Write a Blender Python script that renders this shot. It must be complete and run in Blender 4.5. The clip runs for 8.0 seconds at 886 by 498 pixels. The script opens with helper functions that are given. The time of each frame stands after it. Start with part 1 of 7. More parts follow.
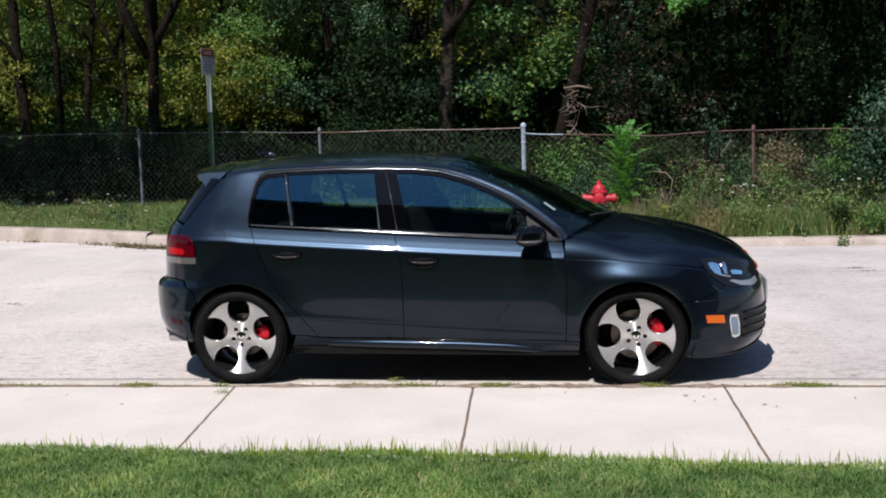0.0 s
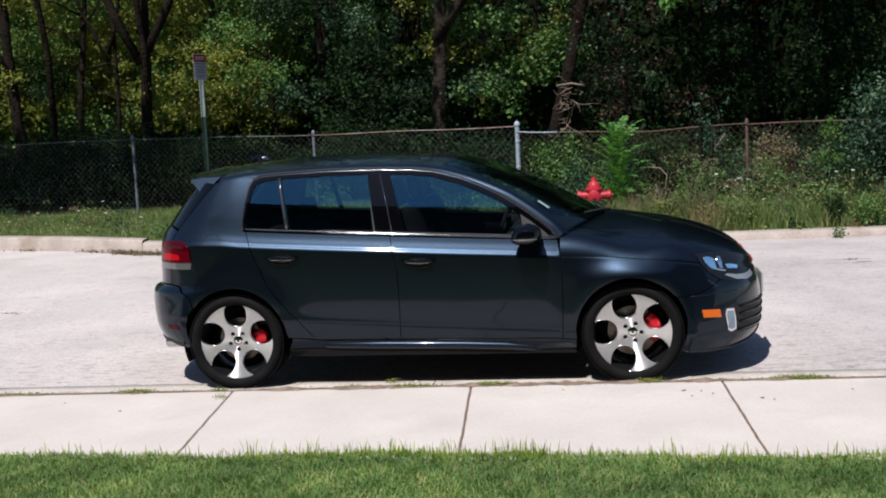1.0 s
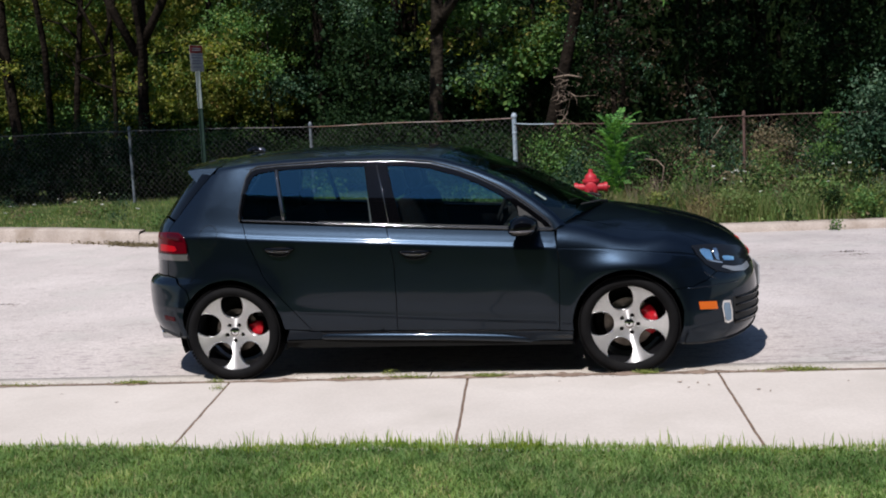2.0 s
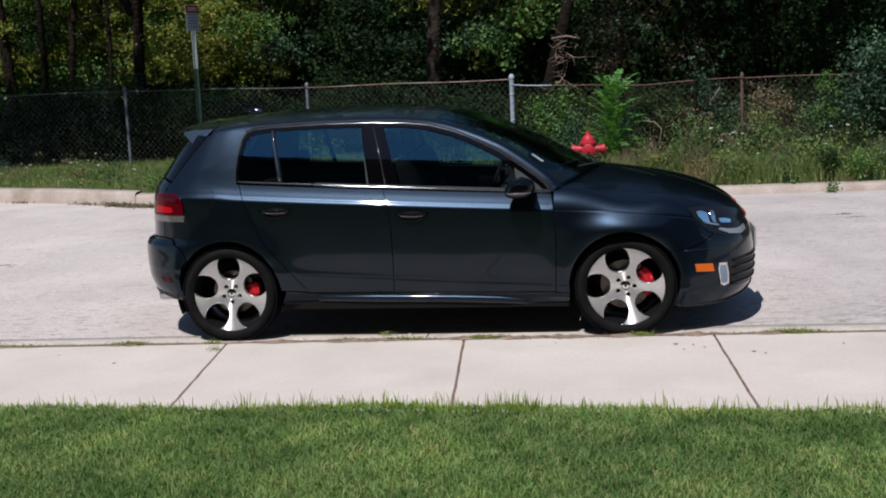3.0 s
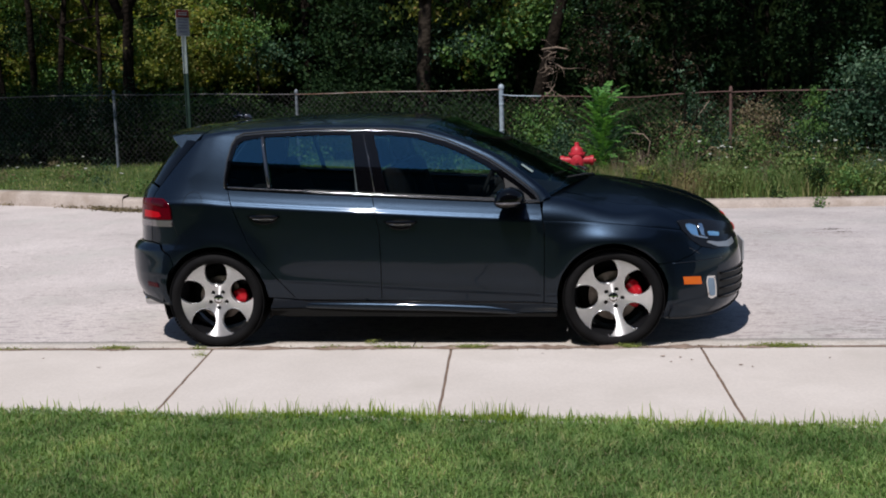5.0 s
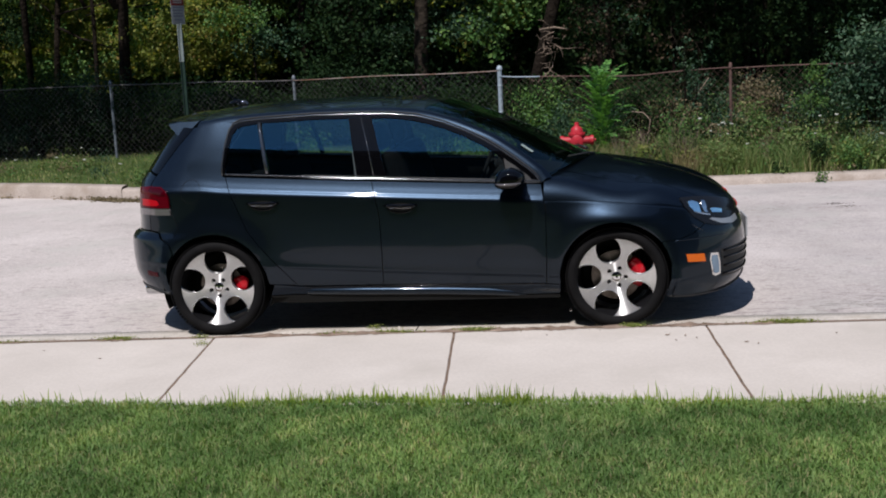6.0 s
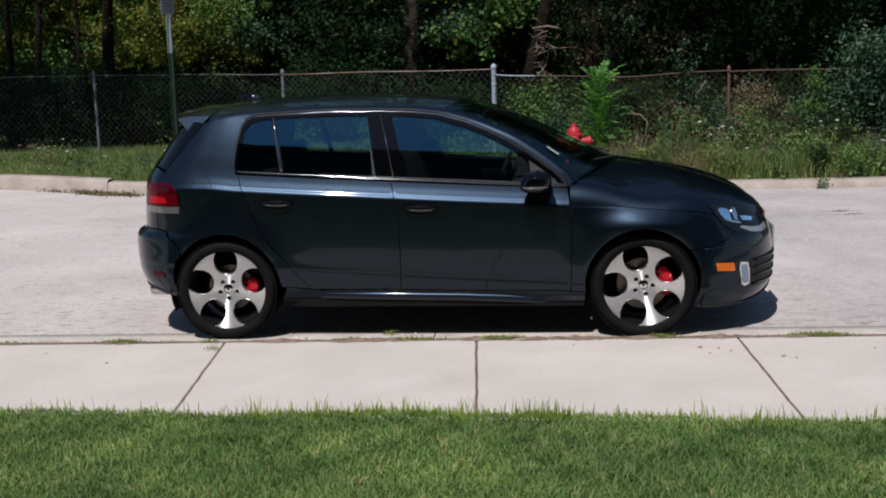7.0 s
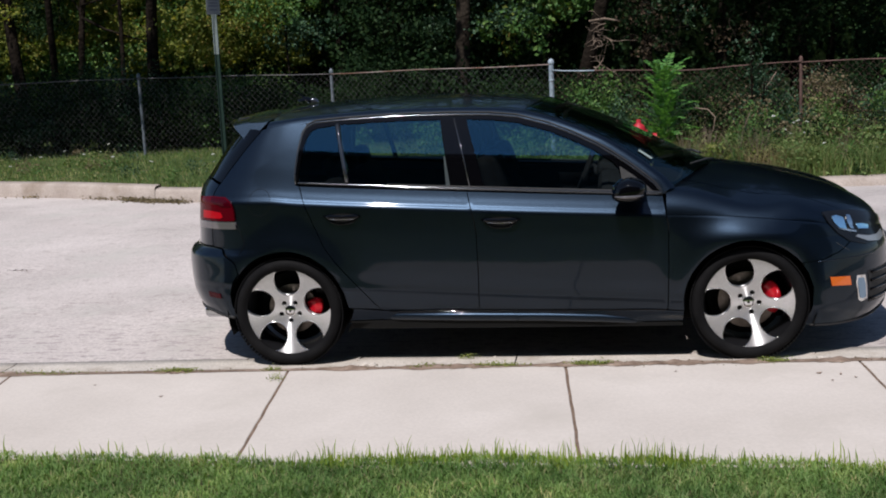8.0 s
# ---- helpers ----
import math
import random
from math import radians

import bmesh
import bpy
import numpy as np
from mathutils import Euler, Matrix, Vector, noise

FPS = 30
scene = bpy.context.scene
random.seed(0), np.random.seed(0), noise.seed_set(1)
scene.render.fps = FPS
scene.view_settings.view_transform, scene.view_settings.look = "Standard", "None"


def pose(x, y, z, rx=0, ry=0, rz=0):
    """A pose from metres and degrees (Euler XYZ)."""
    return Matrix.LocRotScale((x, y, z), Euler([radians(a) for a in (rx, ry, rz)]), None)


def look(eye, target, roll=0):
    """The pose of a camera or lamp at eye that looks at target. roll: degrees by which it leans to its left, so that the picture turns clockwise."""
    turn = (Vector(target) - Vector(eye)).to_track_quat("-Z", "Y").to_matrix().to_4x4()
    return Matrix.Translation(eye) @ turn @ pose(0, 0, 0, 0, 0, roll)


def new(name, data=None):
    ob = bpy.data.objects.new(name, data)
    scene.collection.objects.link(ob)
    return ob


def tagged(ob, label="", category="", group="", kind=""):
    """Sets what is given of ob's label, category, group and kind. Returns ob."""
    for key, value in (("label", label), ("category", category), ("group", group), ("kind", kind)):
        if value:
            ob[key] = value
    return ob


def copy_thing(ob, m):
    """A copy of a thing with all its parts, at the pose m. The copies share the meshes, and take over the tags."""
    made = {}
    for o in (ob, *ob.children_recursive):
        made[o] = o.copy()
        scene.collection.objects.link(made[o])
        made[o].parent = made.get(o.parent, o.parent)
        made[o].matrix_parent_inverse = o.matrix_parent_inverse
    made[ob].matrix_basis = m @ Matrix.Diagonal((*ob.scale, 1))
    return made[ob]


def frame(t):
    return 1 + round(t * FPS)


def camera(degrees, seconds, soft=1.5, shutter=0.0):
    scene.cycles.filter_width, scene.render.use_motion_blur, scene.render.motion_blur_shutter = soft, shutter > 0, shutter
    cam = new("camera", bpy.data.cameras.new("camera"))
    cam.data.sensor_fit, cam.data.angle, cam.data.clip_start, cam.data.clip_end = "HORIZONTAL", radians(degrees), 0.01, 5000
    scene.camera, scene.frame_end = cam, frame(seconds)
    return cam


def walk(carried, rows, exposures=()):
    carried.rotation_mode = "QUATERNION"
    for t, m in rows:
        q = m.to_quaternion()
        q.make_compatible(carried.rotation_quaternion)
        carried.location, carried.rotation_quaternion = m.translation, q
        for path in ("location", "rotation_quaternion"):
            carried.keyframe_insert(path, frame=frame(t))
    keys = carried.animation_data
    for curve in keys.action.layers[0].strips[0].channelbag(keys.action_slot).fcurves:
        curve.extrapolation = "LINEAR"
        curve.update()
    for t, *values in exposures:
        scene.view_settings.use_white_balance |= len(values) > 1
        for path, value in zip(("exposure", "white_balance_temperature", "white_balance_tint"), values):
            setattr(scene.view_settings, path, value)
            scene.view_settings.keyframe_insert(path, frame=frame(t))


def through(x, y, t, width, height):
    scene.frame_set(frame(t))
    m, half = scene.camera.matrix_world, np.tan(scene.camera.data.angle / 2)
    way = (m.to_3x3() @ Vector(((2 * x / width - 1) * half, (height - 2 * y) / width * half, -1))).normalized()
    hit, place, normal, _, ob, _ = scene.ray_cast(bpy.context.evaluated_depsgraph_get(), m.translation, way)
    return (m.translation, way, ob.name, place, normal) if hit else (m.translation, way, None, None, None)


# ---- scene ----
cam = camera(40.9, 8.0, soft=1.9)
PATH = [
    (0, (1.150, -8.289, 1.753), (0.8671, -6.3224, 1.5240), -1.60),
    (0.2, (1.158, -8.289, 1.757), (0.8720, -6.3227, 1.5289), -2.02),
    (0.5, (1.161, -8.297, 1.749), (0.8760, -6.3313, 1.5150), -2.20),
    (1, (1.163, -8.292, 1.753), (0.8850, -6.3247, 1.5240), -2.80),
    (1.5, (1.163, -8.294, 1.752), (0.8789, -6.3284, 1.5159), -3.00),
    (1.7, (1.162, -8.292, 1.751), (0.8872, -6.3249, 1.5150), -2.79),
    (2.8, (1.170, -8.289, 1.749), (0.8962, -6.3302, 1.4551), -2.68),
    (3, (1.165, -8.288, 1.752), (0.8950, -6.3302, 1.4450), -2.60),
    (3.5, (1.170, -8.283, 1.745), (0.9150, -6.3256, 1.4229), -2.50),
    (4, (1.165, -8.286, 1.752), (0.9261, -6.3225, 1.4561), -1.60),
    (4.5, (1.157, -8.279, 1.749), (0.9150, -6.3147, 1.4610), -1.20),
    (4.7, (1.150, -8.280, 1.753), (0.9053, -6.3161, 1.4625), -1.32),
    (5.8, (1.153, -8.250, 1.733), (0.9047, -6.2877, 1.4339), -2.66),
    (6, (1.149, -8.220, 1.732), (0.8980, -6.2616, 1.4129), -2.90),
    (6.2, (1.131, -8.161, 1.727), (0.8679, -6.2065, 1.3930), -1.57),
    (6.5, (1.063, -8.109, 1.715), (0.7740, -6.1632, 1.3540), -0.00),
    (6.8, (0.902, -8.032, 1.716), (0.7142, -6.0704, 1.3739), -1.54),
    (7, (0.803, -7.976, 1.744), (0.6030, -6.0129, 1.4180), -1.70),
    (7.3, (0.697, -7.821, 1.751), (0.4947, -5.8574, 1.4284), -1.36),
    (7.5, (0.652, -7.685, 1.736), (0.4420, -5.7161, 1.4540), -2.80),
    (8, (0.521, -7.340, 1.757), (0.2500, -5.3861, 1.4270), -2.80),
]
walk(cam, [(t, look(eye, target, roll)) for t, eye, target, roll in PATH],
     [(0.0, 0.36), (1.0, 0.30), (1.7, 0.21), (3.0, 0.04), (4.0, 0.01), (6.0, 0.02), (6.5, -0.06), (7.0, -0.08), (7.5, -0.05), (8.0, 0.02)])

# ---- world, sun, exposure ----
SUN_WAY = Vector((-0.14, -0.515, 0.845)).normalized()
world = bpy.data.worlds.new("world")
scene.world = world
world.use_nodes = True
wn = world.node_tree
wn.nodes.clear()
w_out = wn.nodes.new("ShaderNodeOutputWorld")
w_bg = wn.nodes.new("ShaderNodeBackground")
w_sky = wn.nodes.new("ShaderNodeTexSky")
w_sky.sky_type = "NISHITA"
w_sky.sun_disc = False
w_sky.sun_elevation = math.asin(SUN_WAY.z)
w_sky.sun_rotation = math.atan2(SUN_WAY.x, SUN_WAY.y)
w_sky.air_density, w_sky.dust_density, w_sky.ozone_density = 1.0, 0.25, 3.0
w_bg.inputs["Strength"].default_value = 0.095
wn.links.new(w_sky.outputs[0], w_bg.inputs[0])
wn.links.new(w_bg.outputs[0], w_out.inputs[0])
sun_data = bpy.data.lights.new("sun", "SUN")
sun_data.energy, sun_data.angle, sun_data.color = 5.0, radians(0.55), (1.0, 0.955, 0.93)
sun = new("sun", sun_data)
sun.matrix_world = look(SUN_WAY * 60, (0, 0, 0))

# ---- materials ----
def shader(name, color=(0.5, 0.5, 0.5), rough=0.5, metal=0.0, spec=0.5, coat=0.0):
    m = bpy.data.materials.new(name)
    m.use_nodes = True
    b = m.node_tree.nodes["Principled BSDF"]
    b.inputs["Base Color"].default_value = (*color, 1)
    b.inputs["Roughness"].default_value = rough
    b.inputs["Metallic"].default_value = metal
    b.inputs["Specular IOR Level"].default_value = spec
    b.inputs["Coat Weight"].default_value = coat
    b.inputs["Coat Roughness"].default_value = 0.03
    return m, m.node_tree, b


def n_noise(nt, scale, detail=4.0, rough=0.55, stretch=None, local=True):
    tc = nt.nodes.new("ShaderNodeTexCoord")
    src = tc.outputs["Object"]
    if stretch:
        mp = nt.nodes.new("ShaderNodeMapping")
        mp.inputs["Scale"].default_value = stretch
        nt.links.new(src, mp.inputs[0])
        src = mp.outputs[0]
    n = nt.nodes.new("ShaderNodeTexNoise")
    n.inputs["Scale"].default_value, n.inputs["Detail"].default_value, n.inputs["Roughness"].default_value = scale, detail, rough
    nt.links.new(src, n.inputs["Vector"])
    return n.outputs["Fac"]


def n_ramp(nt, fac, stops):
    r = nt.nodes.new("ShaderNodeValToRGB")
    e = r.color_ramp.elements
    while len(e) < len(stops):
        e.new(0.5)
    for k, (p, c) in enumerate(stops):
        e[k].position, e[k].color = p, (*c, 1) if len(c) == 3 else c
    nt.links.new(fac, r.inputs[0])
    return r.outputs[0]


def n_mix(nt, fac, a, b, mode="MIX"):
    m = nt.nodes.new("ShaderNodeMix")
    m.data_type, m.blend_type = "RGBA", mode
    for sock, v in ((m.inputs[0], fac), (m.inputs[6], a), (m.inputs[7], b)):
        if isinstance(v, (int, float)):
            sock.default_value = v
        elif isinstance(v, tuple):
            sock.default_value = (*v, 1)
        else:
            nt.links.new(v, sock)
    return m.outputs[2]


def n_bump(nt, b, height, strength=0.3, dist=0.01):
    u = nt.nodes.new("ShaderNodeBump")
    u.inputs["Strength"].default_value, u.inputs["Distance"].default_value = strength, dist
    nt.links.new(height, u.inputs["Height"])
    nt.links.new(u.outputs[0], b.inputs["Normal"])


def mottled(name, stops, scale=3.0, fine=60.0, rough=0.85, bump=0.35, dist=0.004, spec=0.3, metal=0.0, stain=None, stain_scale=0.7, speck=0.0, grain_by=1.0, cracks=None):
    """A surface with a broad tone, a fine grain and relief."""
    m, nt, b = shader(name, rough=rough, spec=spec, metal=metal)
    broad = n_ramp(nt, n_noise(nt, scale), stops)
    grain = n_ramp(nt, n_noise(nt, fine, 3), [(0.3, (0.80, 0.80, 0.80)), (0.7, (1.12, 1.12, 1.12))])
    c = n_mix(nt, grain_by, broad, grain, "MULTIPLY")
    if stain:
        f = n_ramp(nt, n_noise(nt, stain_scale, 6, 0.65), [(0.52, (0, 0, 0)), (0.70, (1, 1, 1))])
        c = n_mix(nt, f, c, stain)
    if speck:
        c = n_mix(nt, 1.0, c, n_ramp(nt, n_noise(nt, speck, 6, 0.7), [(0.34, (0.84, 0.83, 0.82)), (0.46, (1, 1, 1)), (0.62, (1, 1, 1)), (0.74, (1.08, 1.08, 1.08))]), "MULTIPLY")
    if cracks:
        # fine wandering cracks, gathered in worn patches and along the gutter
        line = n_ramp(nt, n_noise(nt, cracks, 7, 0.62, (0.75, 1.35, 1.0)), [(0.470, (0, 0, 0)), (0.492, (1, 1, 1)), (0.508, (1, 1, 1)), (0.530, (0, 0, 0))])
        worn = n_ramp(nt, n_noise(nt, 0.75, 4, 0.6, (0.6, 1.0, 1.0)), [(0.50, (0.0, 0.0, 0.0)), (0.68, (1, 1, 1))])
        sep = nt.nodes.new("ShaderNodeSeparateXYZ")
        nt.links.new(nt.nodes.new("ShaderNodeTexCoord").outputs["Object"], sep.inputs[0])
        strip = n_ramp(nt, sep.outputs[1], [(0.0, (1, 1, 1)), (0.30, (0.25, 0.25, 0.25)), (0.60, (0.0, 0.0, 0.0))])
        along = nt.nodes.new("ShaderNodeMath")
        along.operation = "MULTIPLY"
        along.inputs[1].default_value = 0.2
        nt.links.new(sep.outputs[0], along.inputs[0])
        # tone drops a little towards +x, broken up by noise
        right_tone = n_mix(nt, 1.0, n_ramp(nt, along.outputs[0], [(0.36, (0, 0, 0)), (0.62, (1, 1, 1))]), n_ramp(nt, n_noise(nt, 1.3, 5, 0.6), [(0.3, (0.4, 0.4, 0.4)), (0.6, (1, 1, 1))]), "MULTIPLY")
        c = n_mix(nt, right_tone, c, n_mix(nt, 1.0, c, (0.85, 0.86, 0.88), "MULTIPLY"))
        flake = n_mix(nt, 1.0, strip, n_ramp(nt, n_noise(nt, 13.0, 6, 0.7, (0.5, 1.6, 1.0)), [(0.53, (0, 0, 0)), (0.60, (1, 1, 1))]), "MULTIPLY")
        c = n_mix(nt, n_mix(nt, 1.0, line, worn, "MULTIPLY"), c, n_mix(nt, 1.0, c, (0.66, 0.63, 0.62), "MULTIPLY"))
        c = n_mix(nt, flake, c, n_mix(nt, 1.0, c, (0.70, 0.68, 0.70), "MULTIPLY"))
    nt.links.new(c, b.inputs["Base Color"])
    n_bump(nt, b, n_noise(nt, fine * 0.7, 5), bump, dist)
    return m


def leafy(name, stops, rough=0.5, through=0.35, big=0.35, patchy=0.0, spec=0.16):
    """Leaves: every leaf its own tone, with a broad drift of tone, and light that shines through."""
    m, nt, b = shader(name, rough=rough, spec=spec)
    geo = nt.nodes.new("ShaderNodeNewGeometry")
    tone = n_ramp(nt, geo.outputs["Random Per Island"], stops)
    drift = n_ramp(nt, n_noise(nt, big, 3), [(0.35, (0.78, 0.80, 0.74)), (0.65, (1.2, 1.15, 1.0))])
    c = n_mix(nt, 1.0, tone, drift, "MULTIPLY")
    if patchy:
        c = n_mix(nt, 1.0, c, n_ramp(nt, n_noise(nt, patchy, 4, 0.65), [(0.36, (0.55, 0.64, 0.55)), (0.50, (1.0, 1.0, 1.0)), (0.66, (1.42, 1.22, 1.25))]), "MULTIPLY")
    nt.links.new(c, b.inputs["Base Color"])
    tr = nt.nodes.new("ShaderNodeBsdfTranslucent")
    nt.links.new(n_mix(nt, 1.0, c, (1.25, 1.3, 0.55), "MULTIPLY"), tr.inputs[0])
    mx = nt.nodes.new("ShaderNodeMixShader")
    mx.inputs[0].default_value = through
    out = nt.nodes["Material Output"]
    nt.links.new(b.outputs[0], mx.inputs[1])
    nt.links.new(tr.outputs[0], mx.inputs[2])
    nt.links.new(mx.outputs[0], out.inputs[0])
    return m


M_ROAD = mottled("road_concrete", [(0.3, (0.42, 0.38, 0.363)), (0.55, (0.49, 0.442, 0.425)), (0.75, (0.54, 0.49, 0.472))], 0.9, 45, 0.92, 0.3, 0.003, spec=0.2, stain=(0.43, 0.405, 0.38), stain_scale=1.1, speck=9.0, cracks=7.0)
M_WALK = mottled("walk_concrete", [(0.3, (0.462, 0.418, 0.382)), (0.7, (0.530, 0.482, 0.444))], 1.6, 60, 0.92, 0.12, 0.0015, spec=0.2, stain=(0.43, 0.390, 0.352), stain_scale=0.9, grain_by=0.3)
M_KERB = mottled("kerb_concrete", [(0.3, (0.44, 0.40, 0.36)), (0.7, (0.56, 0.51, 0.46))], 3.5, 70, 0.9, 0.5, 0.004, stain=(0.33, 0.28, 0.23), stain_scale=2.5, speck=16.0)
M_FARKERB = mottled("far_kerb_concrete", [(0.3, (0.32, 0.27, 0.235)), (0.7, (0.42, 0.36, 0.32))], 3.0, 60, 0.9, 0.5, 0.005, stain=(0.24, 0.19, 0.15), stain_scale=1.7)
M_CRACK = mottled("joint_dirt", [(0.3, (0.10, 0.068, 0.05)), (0.7, (0.21, 0.145, 0.105))], 14, 90, 0.95, 0.8, 0.006)
M_DUST = mottled("packed_dust", [(0.3, (0.13, 0.09, 0.068)), (0.55, (0.24, 0.175, 0.135)), (0.75, (0.38, 0.30, 0.25))], 11, 90, 0.95, 0.8, 0.006)
M_SOIL = mottled("turf_soil", [(0.3, (0.035, 0.06, 0.018)), (0.6, (0.06, 0.085, 0.028)), (0.75, (0.11, 0.09, 0.05))], 3.0, 50, 0.95, 0.9, 0.02, spec=0.1)
# bark kept near black, the shade on the trunks put into its colour
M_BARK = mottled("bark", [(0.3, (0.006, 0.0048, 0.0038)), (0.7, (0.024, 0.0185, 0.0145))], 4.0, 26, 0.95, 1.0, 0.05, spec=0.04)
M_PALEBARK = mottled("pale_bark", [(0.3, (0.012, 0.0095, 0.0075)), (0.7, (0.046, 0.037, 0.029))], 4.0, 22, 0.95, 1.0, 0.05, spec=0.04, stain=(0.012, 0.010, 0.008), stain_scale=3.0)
M_DEADWOOD = mottled("dead_wood", [(0.3, (0.125, 0.092, 0.070)), (0.7, (0.27, 0.205, 0.16))], 8.0, 40, 0.9, 0.6, 0.01)
M_BLADE = leafy("grass_blades", [(0.0, (0.092, 0.180, 0.058)), (0.5, (0.158, 0.275, 0.090)), (0.84, (0.225, 0.335, 0.132)), (1.0, (0.35, 0.33, 0.195))], 0.5, 0.35, 1.1, 4.5)
M_EDGE = leafy("edge_blades", [(0.0, (0.17, 0.28, 0.05)), (1.0, (0.36, 0.44, 0.10))], 0.5, 0.45, 1.5)
M_VERGE = leafy("verge_blades", [(0.0, (0.078, 0.142, 0.043)), (0.6, (0.152, 0.218, 0.073)), (1.0, (0.32, 0.285, 0.16))], 0.6, 0.3, 0.7)
M_LEAF = leafy("oak_leaves", [(0.0, (0.042, 0.104, 0.034)), (0.6, (0.088, 0.182, 0.058)), (1.0, (0.16, 0.25, 0.078))], 0.45, 0.3, 0.45)
M_LEAF_Y = leafy("yellow_green_leaves", [(0.0, (0.080, 0.128, 0.034)), (0.5, (0.185, 0.235, 0.062)), (0.9, (0.33, 0.32, 0.10)), (1.0, (0.36, 0.24, 0.10))], 0.5, 0.5, 0.4)
# lowered leaf tone: paints foliage in the wood's shade, serves dark weeds too
M_LEAF_D = leafy("dark_shade_leaves", [(0.0, (0.008, 0.020, 0.009)), (0.7, (0.015, 0.035, 0.015)), (1.0, (0.032, 0.057, 0.023))], 0.55, 0.2, 0.5, spec=0.05)
M_LEAF_B = leafy("dusty_leaves", [(0.0, (0.014, 0.040, 0.024)), (0.6, (0.036, 0.082, 0.050)), (1.0, (0.105, 0.168, 0.115))], 0.5, 0.25, 1.2)
M_LEAF_S = leafy("sapling_leaves", [(0.0, (0.030, 0.095, 0.030)), (0.5, (0.090, 0.235, 0.068)), (1.0, (0.18, 0.38, 0.11))], 0.45, 0.4, 2.0)
M_HERB = leafy("verge_herbs", [(0.0, (0.085, 0.150, 0.055)), (0.7, (0.155, 0.230, 0.088)), (1.0, (0.26, 0.285, 0.140))], 0.6, 0.3, 2.0)
M_LEAF_O = leafy("rusty_brown_leaves", [(0.0, (0.020, 0.015, 0.010)), (0.6, (0.048, 0.034, 0.024)), (1.0, (0.115, 0.080, 0.060))], 0.7, 0.25, 0.6)
M_LEAF_R = leafy("dry_leaves", [(0.0, (0.11, 0.088, 0.058)), (1.0, (0.22, 0.18, 0.125))], 0.7, 0.25, 0.6)
M_FLOWER = shader("flower_white", (0.40, 0.41, 0.36), 0.8)[0]
# darker, bluer copy of the galvanised steel for posts standing in shade
M_GALVSHADE = mottled("shaded_galvanised_steel", [(0.3, (0.09, 0.11, 0.13)), (0.7, (0.17, 0.19, 0.215))], 6, 40, 0.55, 0.2, 0.002, metal=0.1)
M_GALV = mottled("galvanised_steel", [(0.3, (0.25, 0.31, 0.37)), (0.7, (0.36, 0.42, 0.48))], 6, 40, 0.5, 0.2, 0.002, metal=0.1)
M_WIRE = mottled("fence_wire", [(0.3, (0.080, 0.082, 0.090)), (0.7, (0.165, 0.152, 0.152))], 2, 30, 0.6, 0.0, 0.001, metal=0.6)
M_RUST = mottled("rusty_steel", [(0.3, (0.085, 0.050, 0.042)), (0.7, (0.17, 0.105, 0.092))], 5, 40, 0.8, 0.4, 0.003, metal=0.2)
M_RUSTRAIL = mottled("rust_streaked_rail", [(0.35, (0.36, 0.31, 0.29)), (0.6, (0.22, 0.12, 0.09))], 3, 40, 0.7, 0.3, 0.003, metal=0.4)
M_POSTTOP = mottled("pale_post", [(0.3, (0.15, 0.19, 0.185)), (0.7, (0.24, 0.285, 0.28))], 6, 40, 0.5, 0.2, 0.002, metal=0.2)
M_GREENPOST = mottled("green_enamel_post", [(0.3, (0.012, 0.026, 0.021)), (0.7, (0.024, 0.045, 0.037))], 6, 40, 0.5, 0.2, 0.002, spec=0.1)
M_SIGNWHITE = mottled("sign_white", [(0.3, (0.20, 0.21, 0.225)), (0.7, (0.27, 0.275, 0.285))], 6, 40, 0.4, 0.1, 0.001)
M_SIGNRED = mottled("sign_red", [(0.3, (0.12, 0.010, 0.013)), (0.7, (0.17, 0.016, 0.018))], 6, 40, 0.4, 0.1, 0.001)
M_SIGNINK = shader("sign_ink", (0.10, 0.11, 0.16), 0.5)[0]
M_HYDRANT = mottled("hydrant_red_paint", [(0.3, (0.32, 0.014, 0.026)), (0.7, (0.44, 0.026, 0.040))], 9, 60, 0.45, 0.3, 0.003)
M_SIDING = mottled("house_siding", [(0.3, (0.026, 0.027, 0.029)), (0.7, (0.040, 0.041, 0.043))], 2, 30, 0.8, 0.3, 0.004)
M_SHINGLE = mottled("roof_shingle", [(0.3, (0.05, 0.048, 0.046)), (0.7, (0.09, 0.085, 0.08))], 4, 30, 0.9, 0.6, 0.01)
# almost black: the depth of shade between the trunks is in this colour
M_SHADEWALL = mottled("shaded_foliage_sheet", [(0.3, (0.004, 0.008, 0.003)), (0.7, (0.014, 0.024, 0.008))], 2.2, 12, 0.98, 0.6, 0.1, spec=0.02)
M_STRAW = leafy("dry_grass", [(0.0, (0.16, 0.13, 0.07)), (1.0, (0.34, 0.28, 0.17))], 0.7, 0.3, 1.0)
M_WEED = leafy("olive_weeds", [(0.0, (0.13, 0.175, 0.045)), (0.7, (0.22, 0.26, 0.08)), (1.0, (0.31, 0.30, 0.13))], 0.6, 0.3, 2.0)

# ---- mesh helpers ----
def arrays_mesh(name, verts, faces):
    """A mesh from an (n, 3) array and an (m, k) array of equal-sided faces."""
    verts, faces = np.asarray(verts, dtype=np.float32), np.asarray(faces, dtype=np.int32)
    me = bpy.data.meshes.new(name)
    k = faces.shape[1]
    me.vertices.add(len(verts))
    me.vertices.foreach_set("co", verts.ravel())
    me.loops.add(faces.size)
    me.loops.foreach_set("vertex_index", faces.ravel())
    me.polygons.add(len(faces))
    me.polygons.foreach_set("loop_start", np.arange(0, faces.size, k, dtype=np.int32))
    me.update(calc_edges=True)
    me.validate()
    return me


